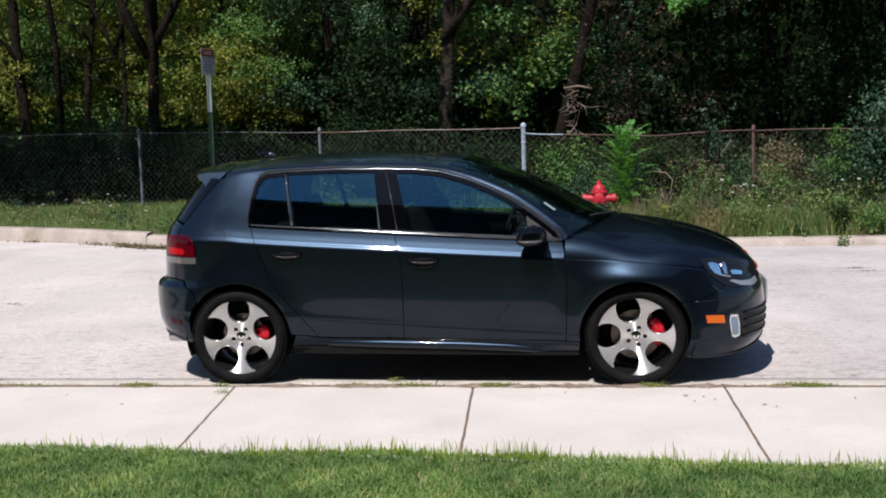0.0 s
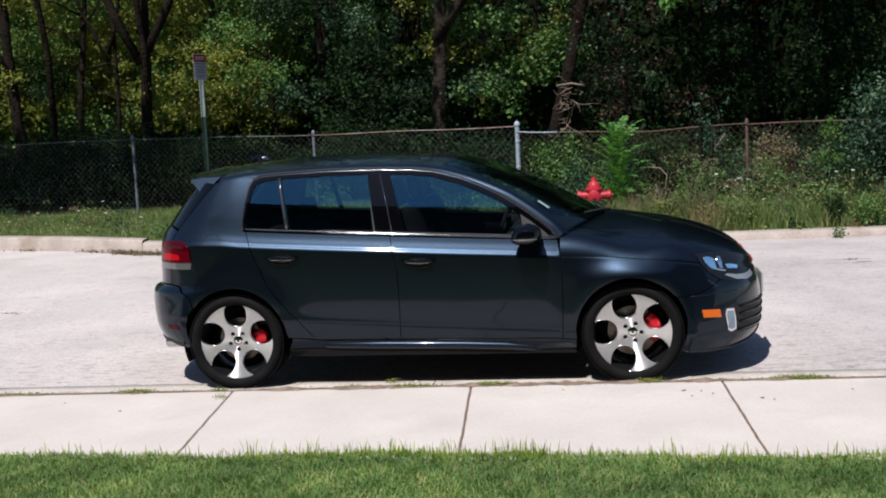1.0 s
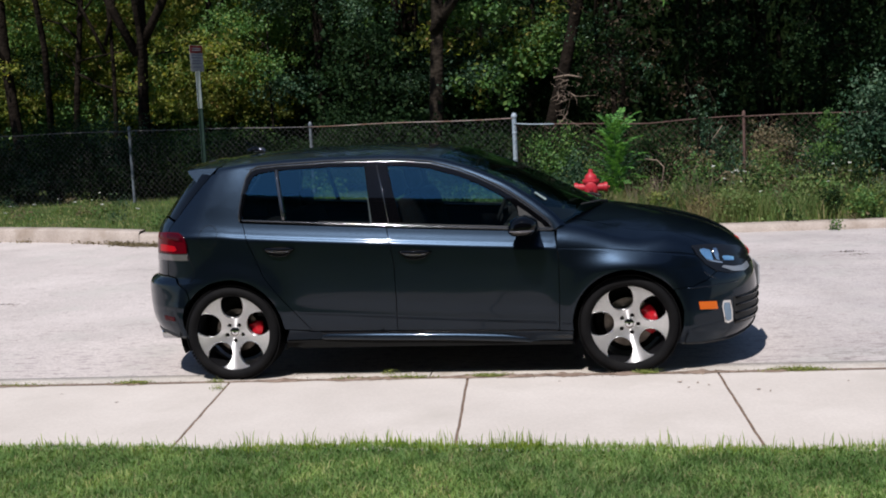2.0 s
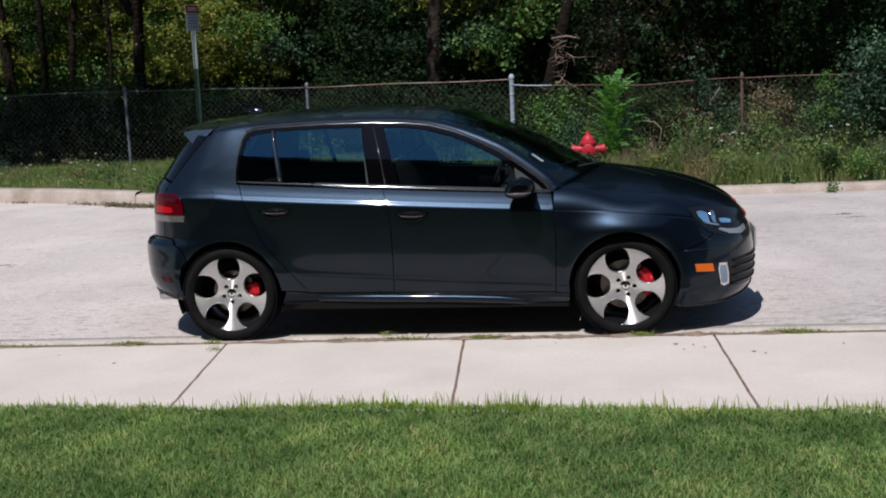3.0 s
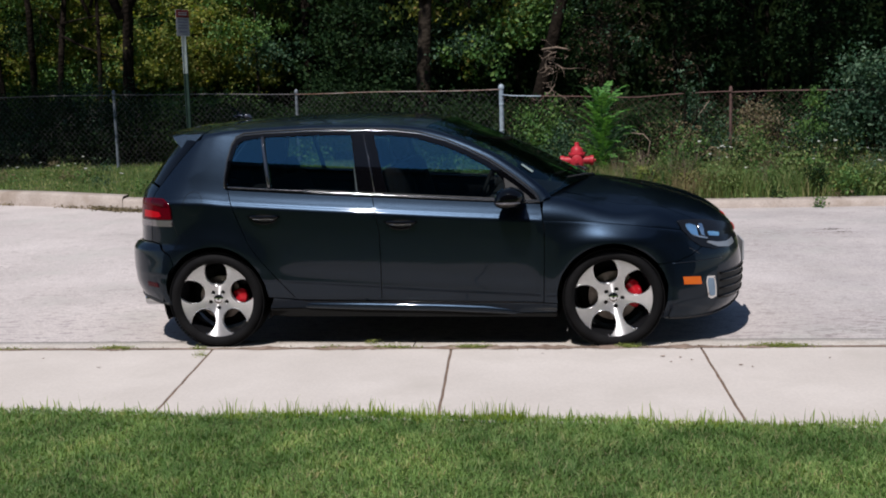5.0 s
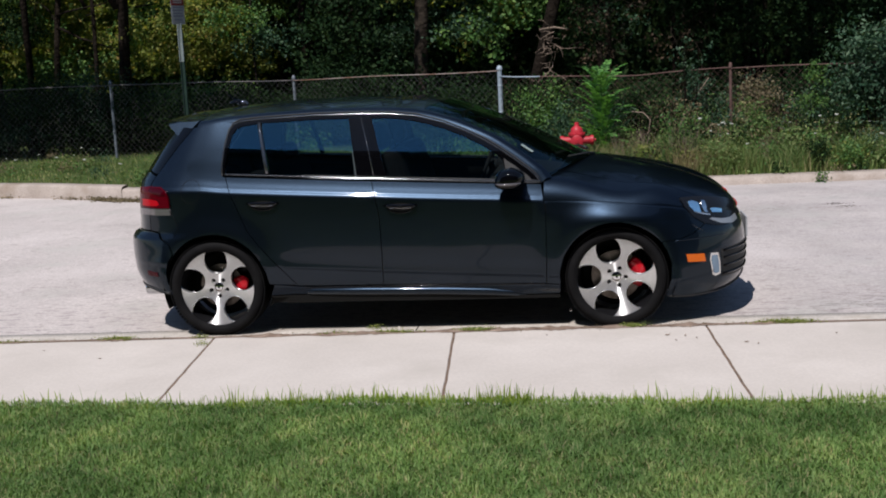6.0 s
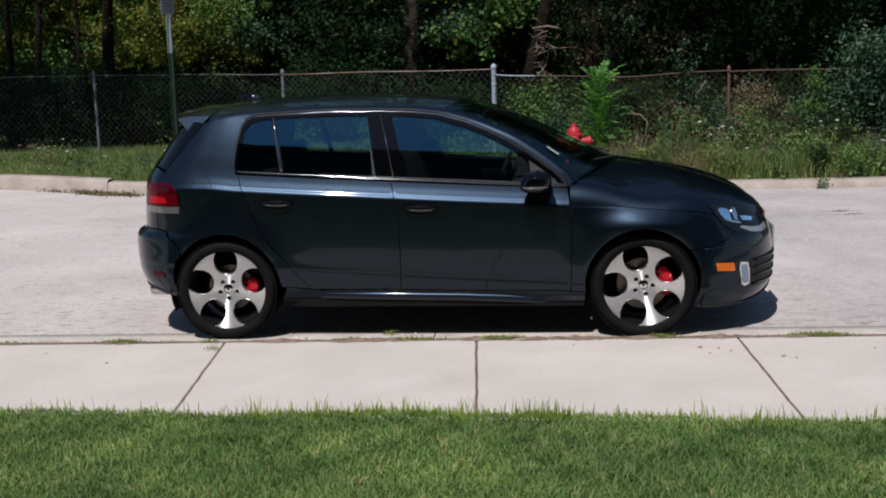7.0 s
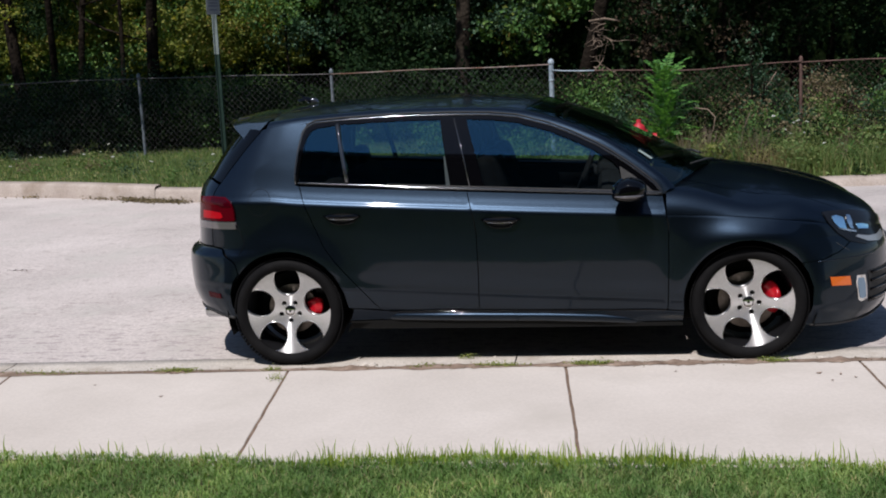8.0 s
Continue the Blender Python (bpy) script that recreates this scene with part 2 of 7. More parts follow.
def put(name, me, material, parent=None, label="", smooth=False):
    me.materials.clear()
    me.materials.append(material)
    if smooth:
        me.shade_smooth()
    ob = new(name, me)
    ob.parent = parent
    if label:
        ob["label"] = label
    return ob


def part(name, bm, material, parent=None, label="", smooth=False):
    me = bpy.data.meshes.new(name)
    bm.normal_update()
    bm.to_mesh(me)
    bm.free()
    return put(name, me, material, parent, label, smooth)


def empty(name, x=0, y=0, z=0):
    e = new(name)
    e.location = (x, y, z)
    e.empty_display_size = 0.1
    return e


def spline(xs, ys):
    """A smooth function through the points (xs rising), with clamped ends."""
    xs, ys = np.array(xs, float), np.array(ys, float)
    d = np.diff(ys) / np.diff(xs)
    m = np.empty_like(ys)
    m[0], m[-1] = d[0], d[-1]
    m[1:-1] = np.where(d[:-1] * d[1:] > 0, 2 * d[:-1] * d[1:] / (d[:-1] + d[1:] + 1e-12), 0)

    def f(x):
        x = np.clip(x, xs[0], xs[-1])
        i = np.clip(np.searchsorted(xs, x) - 1, 0, len(xs) - 2)
        h = xs[i + 1] - xs[i]
        t = (x - xs[i]) / h
        return ((2 * t**3 - 3 * t**2 + 1) * ys[i] + (t**3 - 2 * t**2 + t) * h * m[i]
                + (-2 * t**3 + 3 * t**2) * ys[i + 1] + (t**3 - t**2) * h * m[i + 1])
    return f


def tube_into(bm, pts, radii, sides=8, cap=True):
    """A tapered tube through pts, added to bm."""
    pts = [Vector(p) for p in pts]
    rings = []
    up = Vector((0.13, 0.21, 0.97))
    for i, p in enumerate(pts):
        d = (pts[min(i + 1, len(pts) - 1)] - pts[max(i - 1, 0)]).normalized()
        a = d.cross(up)
        if a.length < 0.05:
            a = d.cross(Vector((1, 0, 0)))
        a.normalize()
        b = d.cross(a)
        r = radii[i] if hasattr(radii, "__len__") else radii
        rings.append([bm.verts.new(p + (a * math.cos(q) + b * math.sin(q)) * r) for q in (2 * math.pi * k / sides for k in range(sides))])
    for r0, r1 in zip(rings, rings[1:]):
        for k in range(sides):
            f = bm.faces.new((r0[k], r0[(k + 1) % sides], r1[(k + 1) % sides], r1[k]))
            f.smooth = True
    if cap:
        bm.faces.new(rings[0][::-1])
        bm.faces.new(rings[-1])
    return bm


def lathe_into(bm, profile, origin=(0, 0, 0), axis="z", sides=24, closed=False):
    """Turns a profile of (radius, height) about an axis."""
    o = Vector(origin)
    rings = []
    for r, h in profile:
        ring = []
        for k in range(sides):
            q = 2 * math.pi * k / sides
            c, s = r * math.cos(q), r * math.sin(q)
            v = Vector((c, s, h)) if axis == "z" else Vector((c, h, s)) if axis == "y" else Vector((h, c, s))
            ring.append(bm.verts.new(o + v))
        rings.append(ring)
    pairs = list(zip(rings, rings[1:])) + ([(rings[-1], rings[0])] if closed else [])
    for r0, r1 in pairs:
        for k in range(sides):
            f = bm.faces.new((r0[k], r0[(k + 1) % sides], r1[(k + 1) % sides], r1[k]))
            f.smooth = True
    if not closed:
        bm.faces.new(rings[0][::-1])
        bm.faces.new(rings[-1])
    bmesh.ops.recalc_face_normals(bm, faces=bm.faces)
    for e in bm.edges:
        if e.calc_face_angle(0) > 0.8:
            e.smooth = False
    return bm


def box_into(bm, size, m=None, bevel=0.0):
    """A bevelled box of the given size, placed by the matrix m."""
    got = bmesh.ops.create_cube(bm, size=1.0, matrix=(m or Matrix()) @ Matrix.Diagonal((*size, 1)))
    if bevel:
        es = list({e for v in got["verts"] for e in v.link_edges})
        bmesh.ops.bevel(bm, geom=es, offset=bevel, segments=2, affect="EDGES", profile=0.5)
    return bm


# ---- ground, road, kerbs, pavement ----
far_kerb_y = spline([-30, -14, -8.03, -6.8, -5.9, -4.9, -3.4, -1.5, 1, 3, 6, 12, 30], [16.5, 10.9, 8.5, 8.08, 7.66, 7.2, 6.85, 6.7, 6.66, 6.66, 6.68, 6.6, 6.2])
near_y = lambda x: -1.20 + 0.020 * x
lawn_y = lambda x: -2.68 - 0.033 * x
lawn_wave = lambda x: 0.022 * np.sin(x * 2.3 + 0.6) + 0.018 * np.sin(x * 4.9 + 2.0) + 0.014 * np.sin(x * 11 + 1) + 0.010 * np.sin(x * 27 + 2)


def kerb_h(x):
    return 0.19 - 0.100 * np.clip((x + 6) / 7, 0, 1)


def ground_z(x, y):
    """The height of the soil: under the road, up the far bank, the lawn."""
    k = far_kerb_y(x)
    far = np.clip((y - k - 0.15) / 4.2, 0, 1)
    zf = kerb_h(x) - 0.02 + (0.27 - kerb_h(x) + 0.02) * far + 0.10 * np.clip((y - 13) / 20, 0, 3)
    zn = 0.075 + 0.018 * np.clip(-2.7 - y, 0, 12)
    z = np.where(y > k + 0.21, zf, np.where(y < lawn_y(x) + 0.02, zn, -0.09))
    return z


def grid_object(name, xs, ys, zfun, material):
    X, Y = np.meshgrid(xs, ys)
    V = np.stack([X.ravel(), Y.ravel(), zfun(X, Y).ravel()], 1)
    nx, ny = len(xs), len(ys)
    i = np.arange((ny - 1) * (nx - 1))
    r, c = i // (nx - 1), i % (nx - 1)
    a = r * nx + c
    return put(name, arrays_mesh(name, V, np.stack([a, a + 1, a + nx + 1, a + nx], 1)), material, smooth=True)


gx = np.concatenate([[-900, -300, -100, -50], np.arange(-30, -14, 0.5), np.arange(-14, 12, 0.25), np.arange(12, 30.1, 0.5), [50, 100, 300, 900]])
gy = np.concatenate([[-900, -300, -100, -40, -20], np.arange(-14, 20.01, 0.25), np.arange(21, 45, 3), [70, 150, 400, 900]])
ground = grid_object("ground", gx, gy, lambda X, Y: ground_z(X, Y) + 0.02 * np.sin(X * 1.7 + Y) * (Y > 13), M_SOIL)
tagged(ground, "weedy soil and turf under lawn, verge and woods", "ground", kind="structure")

# the road, lightly crowned, from the foot of the near kerb to the far one
rx = np.concatenate([[-60, -40], np.arange(-30, 30.1, 0.4), [40, 60]])
rt = np.linspace(0, 1, 26)
RX, RT = np.meshgrid(rx, rt)
RY = (near_y(RX) + 0.558) * (1 - RT) + (far_kerb_y(RX) + 0.03) * RT
RZ = 0.035 * np.sin(np.pi * RT) ** 1.2 - 0.004
i = np.arange((len(rt) - 1) * (len(rx) - 1))
a = (i // (len(rx) - 1)) * len(rx) + i % (len(rx) - 1)
road = put("road", arrays_mesh("road", np.stack([RX.ravel(), RY.ravel(), RZ.ravel()], 1), np.stack([a, a + 1, a + len(rx) + 1, a + len(rx)], 1)), M_ROAD, smooth=True)
tagged(road, "sunlit pale worn concrete street with fine cracks", "road", kind="structure")


def sweep_strip(name, xs, base_y, profile, material, parent=None, side=1):
    """A strip that follows base_y(x) with a cross profile of (offset, z)."""
    xs = np.asarray(xs, float)
    n, k = len(xs), len(profile)
    V = np.array([(x, base_y(x) + side * o, z) for x in xs for o, z in profile])
    F = [(i * k + j, i * k + j + 1, (i + 1) * k + j + 1, (i + 1) * k + j) if side < 0 else (i * k + j, (i + 1) * k + j, (i + 1) * k + j + 1, i * k + j + 1) for i in range(n - 1) for j in range(k - 1)]
    return put(name, arrays_mesh(name, V, F), material, parent)


# near kerb: a low mountable strip of poured sections
near_kerb = empty("kerb")
tagged(near_kerb, "low rolled concrete kerb and gutter beside the pavement", "kerb", kind="structure")
prof = [(0.545, -0.05), (0.54, 0.004), (0.44, 0.001), (0.34, 0.004), (0.25, 0.016), (0.16, 0.038), (0.08, 0.060), (0.035, 0.070), (0.018, 0.066), (0.014, 0.03)]
for x0 in np.arange(-15.2, 15, 3.04):
    sweep_strip("kerb_section", np.linspace(x0 + 0.004, x0 + 3.036, 14), near_y, prof, M_KERB, near_kerb, 1)
# soil that shows in the joint between kerb and pavement
jv, jf = [], []
for k, x in enumerate(np.arange(-12, 12, 0.014)):
    heap = sum(math.exp(-((x - c) / w) ** 2) for c, w in ((-0.87, 0.10), (-0.46, 0.12), (-0.2, 0.15), (0.3, 0.1), (0.565, 0.10), (0.88, 0.16), (1.28, 0.08), (1.7, 0.12), (2.17, 0.11), (-1.86, 0.1), (-2.9, 0.3)))
    a_ = max(0.037, 0.045 + 0.035 * heap + (0.014 + 0.03 * heap) * noise.noise((x * 6, 0, 0)) + 0.016 * noise.noise((x * 23, 3, 0)))
    b_ = max(0.020, 0.031 + 0.020 * heap + (0.006 + 0.018 * heap) * noise.noise((x * 7, 7, 0)) + (0.006 + 0.012 * heap) * noise.noise((x * 29, 7, 4)) + (0.005 + 0.012 * heap) * noise.noise((x * 71, 2, 4)))
    hz = 0.0785 + 0.009 * heap + (0.003 + 0.006 * heap) * noise.noise((x * 19, 1, 5))
    kz = 0.070 - (a_ - 0.035) * 0.22 + 0.0012
    jv += [(x, near_y(x) + a_, kz), (x, near_y(x) + 0.033, hz - 0.002), (x, near_y(x) - 0.002, hz), (x, near_y(x) - b_, 0.0815)]
    if k:
        jf += [(4 * k - 4 + q, 4 * k + q, 4 * k + 1 + q, 4 * k - 3 + q) for q in range(3)]
put("joint_soil", arrays_mesh("joint_soil", np.array(jv), [f[::-1] for f in jf]), M_DUST, near_kerb, "brown dirt packed in the kerb joint")

sweep_strip("gutter_soil", np.linspace(-15, 15, 160), near_y, [(0.60, -0.012), (0.55, -0.008), (0.52, -0.02)], M_CRACK, near_kerb, 1)
# far kerb sections
far_kerb = empty("kerb", 0, 0, 0)
tagged(far_kerb, "weathered tan concrete kerb along the far verge", "kerb", kind="structure")
for x0 in np.arange(-26.6, 24, 3.05):
    h = float(kerb_h(x0 + 1.5))
    fprof = [(-0.02, -0.06), (0.0, 0.012), (0.025, h - 0.03), (0.045, h - 0.008), (0.075, h), (0.25, h + 0.006), (0.27, h - 0.02), (0.28, 0.0)]
    sweep_strip("kerb_section", np.linspace(x0 + 0.0025, x0 + 3.0475, 16), far_kerb_y, fprof, M_FARKERB, far_kerb, 1)

# pavement slabs with skewed joints
pavement = empty("pavement")
tagged(pavement, "pale concrete pavement of large slabs with grown-in joints", "pavement", kind="structure")
joints = [(-10.15, -10.0), (-8.68, -8.54), (-7.2, -7.06), (-5.75, -5.6), (-4.27, -4.12), (-2.79, -2.62), (-1.205, -1.06), (0.295, 0.40), (1.80, 1.875), (3.31, 3.37), (4.82, 4.86), (6.33, 6.36), (7.84, 7.86), (9.35, 9.36)]
for (a0, a1), (b0, b1) in zip(joints, joints[1:]):
    bm = bmesh.new()
    g = 0.0065
    near_edge = lambda x: near_y(x) - 0.026
    top = 0.079 + random.uniform(-0.001, 0.001)
    corner = [Vector((a0 + g, near_edge(a0))), Vector((b0 - g, near_edge(b0))), Vector((b1 - g, lawn_y(b1) - 0.03)), Vector((a1 + g, lawn_y(a1) - 0.03))]
    quad = []
    for k in range(4):
        for f in np.linspace(0, 1, 15)[:-1]:
            p = corner[k].lerp(corner[(k + 1) % 4], f)
            chip = 0.004 * noise.noise((p.x * 11, p.y * 11, 2)) + 0.003 * noise.noise((p.x * 31, p.y * 31, 5))
            quad.append((p.x + (chip if k % 2 else 0), p.y + (0 if k % 2 else chip)))
    lo = [bm.verts.new((x, y, -0.03)) for x, y in quad]
    hi = [bm.verts.new((x, y, top)) for x, y in quad]
    bm.faces.new(hi[::-1])
    bm.faces.new(lo)
    for k in range(len(quad)):
        q = (k + 1) % len(quad)
        bm.faces.new((lo[k], hi[k], hi[q], lo[q]))
    bmesh.ops.recalc_face_normals(bm, faces=bm.faces)
    bmesh.ops.bevel(bm, geom=[e for e in bm.edges if e.verts[0].co.z > 0 and e.verts[1].co.z > 0], offset=0.003, segments=1, affect="EDGES")
    part("slab", bm, M_WALK, pavement)
bm = bmesh.new()
box_into(bm, (22, 1.46, 0.06), pose(0, -1.94, 0.0465))
part("joint_soil", bm, M_CRACK, pavement, "brown soil packed between the slabs")

# ---- car materials ----
def car_paint():
    m, nt, b = shader("carbon_grey_metallic", (0.014, 0.019, 0.032), 0.35, 1.0, 0.5, 1.0)
    tc = nt.nodes.new("ShaderNodeTexCoord")
    v = nt.nodes.new("ShaderNodeTexVoronoi")
    v.inputs["Scale"].default_value = 1400
    nt.links.new(tc.outputs["Object"], v.inputs["Vector"])
    c = n_ramp(nt, v.outputs["Distance"], [(0.0, (0.038, 0.060, 0.093)), (0.6, (0.0122, 0.0192, 0.0302)), (1.0, (0.0044, 0.0068, 0.0103))])
    nt.links.new(c, b.inputs["Base Color"])
    b.inputs["Roughness"].default_value = 0.37
    b.inputs["Coat Weight"].default_value = 1.0
    b.inputs["Coat Roughness"].default_value = 0.045
    b.inputs["Coat IOR"].default_value = 1.31
    return m


M_PAINT = car_paint()
M_GLOSSBLACK = shader("gloss_black_trim", (0.0016, 0.0016, 0.0022), 0.03, 0, 0.32, 0.0)[0]
M_BLACKPLASTIC = mottled("black_plastic", [(0.3, (0.012, 0.012, 0.013)), (0.7, (0.022, 0.022, 0.023))], 20, 300, 0.55, 0.2, 0.001)
M_RUBBER = mottled("tyre_rubber", [(0.3, (0.0055, 0.0055, 0.0062)), (0.7, (0.0105, 0.0103, 0.0110))], 8, 120, 0.72, 0.35, 0.002, spec=0.06)
M_ALLOY = mottled("machined_alloy", [(0.3, (0.72, 0.72, 0.74)), (0.7, (0.82, 0.82, 0.84))], 14, 300, 0.33, 0.06, 0.001, metal=0.9)
_tan = M_ALLOY.node_tree.nodes.new("ShaderNodeTangent")
_tan.direction_type, _tan.axis = "RADIAL", "Y"
_bsdf = M_ALLOY.node_tree.nodes["Principled BSDF"]
M_ALLOY.node_tree.links.new(_tan.outputs[0], _bsdf.inputs["Tangent"])
_bsdf.inputs["Anisotropic"].default_value = 1.0
_bsdf.inputs["Anisotropic Rotation"].default_value = 0.25
M_LIP = shader("polished_lip", (0.78, 0.78, 0.80), 0.13, 1.0)[0]
M_DARKALLOY = shader("dark_alloy_pocket", (0.008, 0.008, 0.009), 0.35, 0.0, 0.15)[0]
M_DISC = mottled("brake_disc_steel", [(0.3, (0.10, 0.082, 0.072)), (0.7, (0.18, 0.155, 0.140))], 20, 200, 0.4, 0.1, 0.001, metal=0.9)
M_CALIPER = shader("red_caliper_paint", (0.42, 0.005, 0.014), 0.3, 0, 0.4, 0.3)[0]
M_CHROME = shader("bright_chrome", (0.75, 0.76, 0.78), 0.08, 1.0)[0]
M_SATIN = shader("satin_trim", (0.125, 0.130, 0.142), 0.10, 0.85)[0]
M_UNDER = shader("underbody_black", (0.006, 0.006, 0.006), 0.85, 0, 0.2)[0]
M_AMBER = shader("amber_lens", (0.58, 0.115, 0.012), 0.15, 0, 0.5, 0.6)[0]
M_REDLENS = shader("red_lens", (0.065, 0.0, 0.004), 0.12, 0, 0.15, 0.0)[0]
M_REDLENS_BRIGHT = shader("bright_red_lens", (0.36, 0.003, 0.010), 0.12, 0, 0.15, 0.0)[0]
M_REDLENS_DARK = shader("dark_red_lens", (0.035, 0.0, 0.003), 0.10, 0, 0.2, 0.0)[0]
M_CLEARLENS = shader("silver_lens", (0.16, 0.15, 0.16), 0.10, 0.5, 0.5, 0.6)[0]
M_FOGLENS = shader("fog_lens", (0.22, 0.31, 0.42), 0.14, 0.6)[0]
M_STRIP = shader("silver_strip", (0.36, 0.37, 0.39), 0.3, 0.6)[0]
M_REFLECTOR = shader("lamp_reflector", (0.45, 0.48, 0.52), 0.22, 0.8)[0]
M_REFLECTION_BLUE = shader("blue_lamp_reflection", (0.42, 0.70, 0.92), 0.18, 0.9, 0.5, 0.5)[0]
M_LAMPDARK = shader("lamp_housing", (0.008, 0.009, 0.012), 0.15, 0.0, 0.25, 0.0)[0]
M_SEAT = mottled("dark_seat_cloth", [(0.3, (0.0026, 0.0026, 0.003)), (0.7, (0.0050, 0.0050, 0.0054))], 12, 200, 0.9, 0.3, 0.002, spec=0.05)
M_CABIN = mottled("cabin_plastic", [(0.3, (0.008, 0.008, 0.009)), (0.7, (0.013, 0.013, 0.014))], 12, 200, 0.8, 0.3, 0.002, spec=0.08)
M_HEADLINER = mottled("headliner", [(0.3, (0.20, 0.195, 0.185)), (0.7, (0.25, 0.245, 0.235))], 12, 200, 0.95, 0.2, 0.002)
M_GREYSTRAP = shader("belt_webbing", (0.20, 0.20, 0.21), 0.8)[0]
M_PLATE = shader("plate_white", (0.30, 0.31, 0.33), 0.4)[0]
M_STICKER = shader("windscreen_sticker", (0.22, 0.27, 0.26), 0.4)[0]
M_TAILPIPE = shader("chrome_tailpipe", (0.55, 0.56, 0.58), 0.15, 1.0)[0]


def car_glass(name, tint, sheen, least):
    m = bpy.data.materials.new(name)
    m.use_nodes = True
    nt = m.node_tree
    nt.nodes.remove(nt.nodes["Principled BSDF"])
    clear = nt.nodes.new("ShaderNodeBsdfTransparent")
    clear.inputs[0].default_value = (*tint, 1)
    gloss = nt.nodes.new("ShaderNodeBsdfGlossy")
    gloss.inputs["Roughness"].default_value = 0.0
    gloss.inputs[0].default_value = (*sheen, 1)
    lw = nt.nodes.new("ShaderNodeLayerWeight")
    lw.inputs[0].default_value = 0.5
    pw = nt.nodes.new("ShaderNodeMath")
    pw.operation = "POWER"
    pw.inputs[1].default_value = 5.0
    nt.links.new(lw.outputs["Facing"], pw.inputs[0])
    fr = nt.nodes.new("ShaderNodeMath")
    fr.operation = "MULTIPLY_ADD"
    fr.inputs[1].default_value, fr.inputs[2].default_value = 0.99 - least, least
    nt.links.new(pw.outputs[0], fr.inputs[0])
    mx = nt.nodes.new("ShaderNodeMixShader")
    nt.links.new(fr.outputs[0], mx.inputs[0])
    nt.links.new(clear.outputs[0], mx.inputs[1])
    nt.links.new(gloss.outputs[0], mx.inputs[2])
    nt.links.new(mx.outputs[0], nt.nodes["Material Output"].inputs[0])
    return m


M_GLASS = car_glass("side_glass", (0.66, 0.80, 0.82), (0.26, 0.68, 1.0), 0.135)
M_SCREEN = car_glass("windscreen_glass", (0.30, 0.36, 0.34), (0.55, 0.80, 0.85), 0.075)

# ---- the car: surface of the lower body and sides ----
from mathutils.geometry import delaunay_2d_cdt

crease_z = spline([-2.1, -1.4, -1.2, -0.23, 0.32, 0.85, 1.3, 1.75, 2.1, 2.6], [0.965, 0.958, 0.942, 0.882, 0.85, 0.822, 0.795, 0.74, 0.66, 0.62])
width_d = spline([-0.74, -0.66, -0.60, -0.545, -0.485, -0.468, -0.445, -0.36, -0.22, -0.08, -0.012, 0.0, 0.008, 0.02, 0.04, 0.065, 0.10, 0.20, 0.35, 0.55, 0.70],
                 [0.828, 0.844, 0.8545, 0.8635, 0.8715, 0.8770, 0.8772, 0.8836, 0.8908, 0.8952, 0.8950, 0.8925, 0.8885, 0.8785, 0.8685, 0.8565, 0.8425, 0.806, 0.746, 0.652, 0.57])
OUT_X = [2.16, 2.15, 2.12, 2.04, 1.90, 1.70, 1.45, 1.10, 0.60, 0.0, -0.7, -1.2, -1.5, -1.70, -1.85, -1.95, -2.01, -2.03, -2.032]
OUT_P = [0.0, 0.20, 0.40, 0.60, 0.765, 0.880, 0.951, 0.980, 0.9935, 1.0, 0.9955, 0.984, 0.962, 0.906, 0.80, 0.62, 0.38, 0.17, 0.0]
_ox, _op = np.array(OUT_X[::-1]), np.array(OUT_P[::-1])
_len = np.concatenate([[0], np.cumsum(np.hypot(np.diff(_ox), np.diff(_op) * 0.89))])
_s = _len - np.interp(0.0, _ox[1:], _len[1:])
out_x, out_p = spline(_s, _ox), spline(_s, _op)
S_REAR, S_FRONT = float(_s[0]), float(_s[-1])
nose_x = spline([0.17, 0.25, 0.32, 0.45, 0.55, 0.62, 0.70, 0.78, 0.9], [2.09, 2.145, 2.16, 2.165, 2.155, 2.13, 2.08, 2.0, 1.9])
tail_x = spline([0.22, 0.27, 0.32, 0.38, 0.45, 0.60, 0.645, 0.665, 0.69, 0.8, 1.0, 1.1, 1.25, 1.40], [1.89, 1.925, 1.965, 2.005, 2.025, 2.035, 2.03, 2.00, 1.965, 1.955, 1.93, 1.86, 1.745, 1.60])
WHEELS = (-1.289, 1.289)
ARCH_Z, ARCH_R = 0.322, 0.352


def skin(s, z):
    """A point of the car's near side: s runs along the outline from tail to nose, z is the height."""
    x, p = float(out_x(s)), float(out_p(s))
    w = float(width_d(z - crease_z(x)))
    for wx in WHEELS:
        r = math.hypot(x - wx, z - ARCH_Z)
        w += 0.026 * math.exp(-((r - ARCH_R + 0.005) / 0.11) ** 2) * (1 if z > 0.25 else 0)
    if z < 0.66 and abs(x) > 1.52:
        lean = min((abs(x) - 1.52) / 0.16, 1)
        w += 0.17 * (0.66 - max(z, 0.30)) * lean * lean * (3 - 2 * lean)
    if x > 0.8:
        w += 0.030 * math.exp(-((x - 1.32) / 0.27) ** 2 - ((z - 0.70) / 0.14) ** 2)
        t = min(max((z - 0.67) / 0.18, 0), 1)
        w -= 0.046 * t * t * (3 - 2 * t) * math.exp(-((x - 1.32) / 0.30) ** 2)
    if x > 1.2:
        k = (float(nose_x(z)) - 1.2) / 0.96
        x = 1.2 + (x - 1.2) * k
    elif x < -1.2:
        k = (float(tail_x(z)) - 1.2) / 0.832
        x = -1.2 + (x + 1.2) * k
    return Vector((x, -w * p, z))


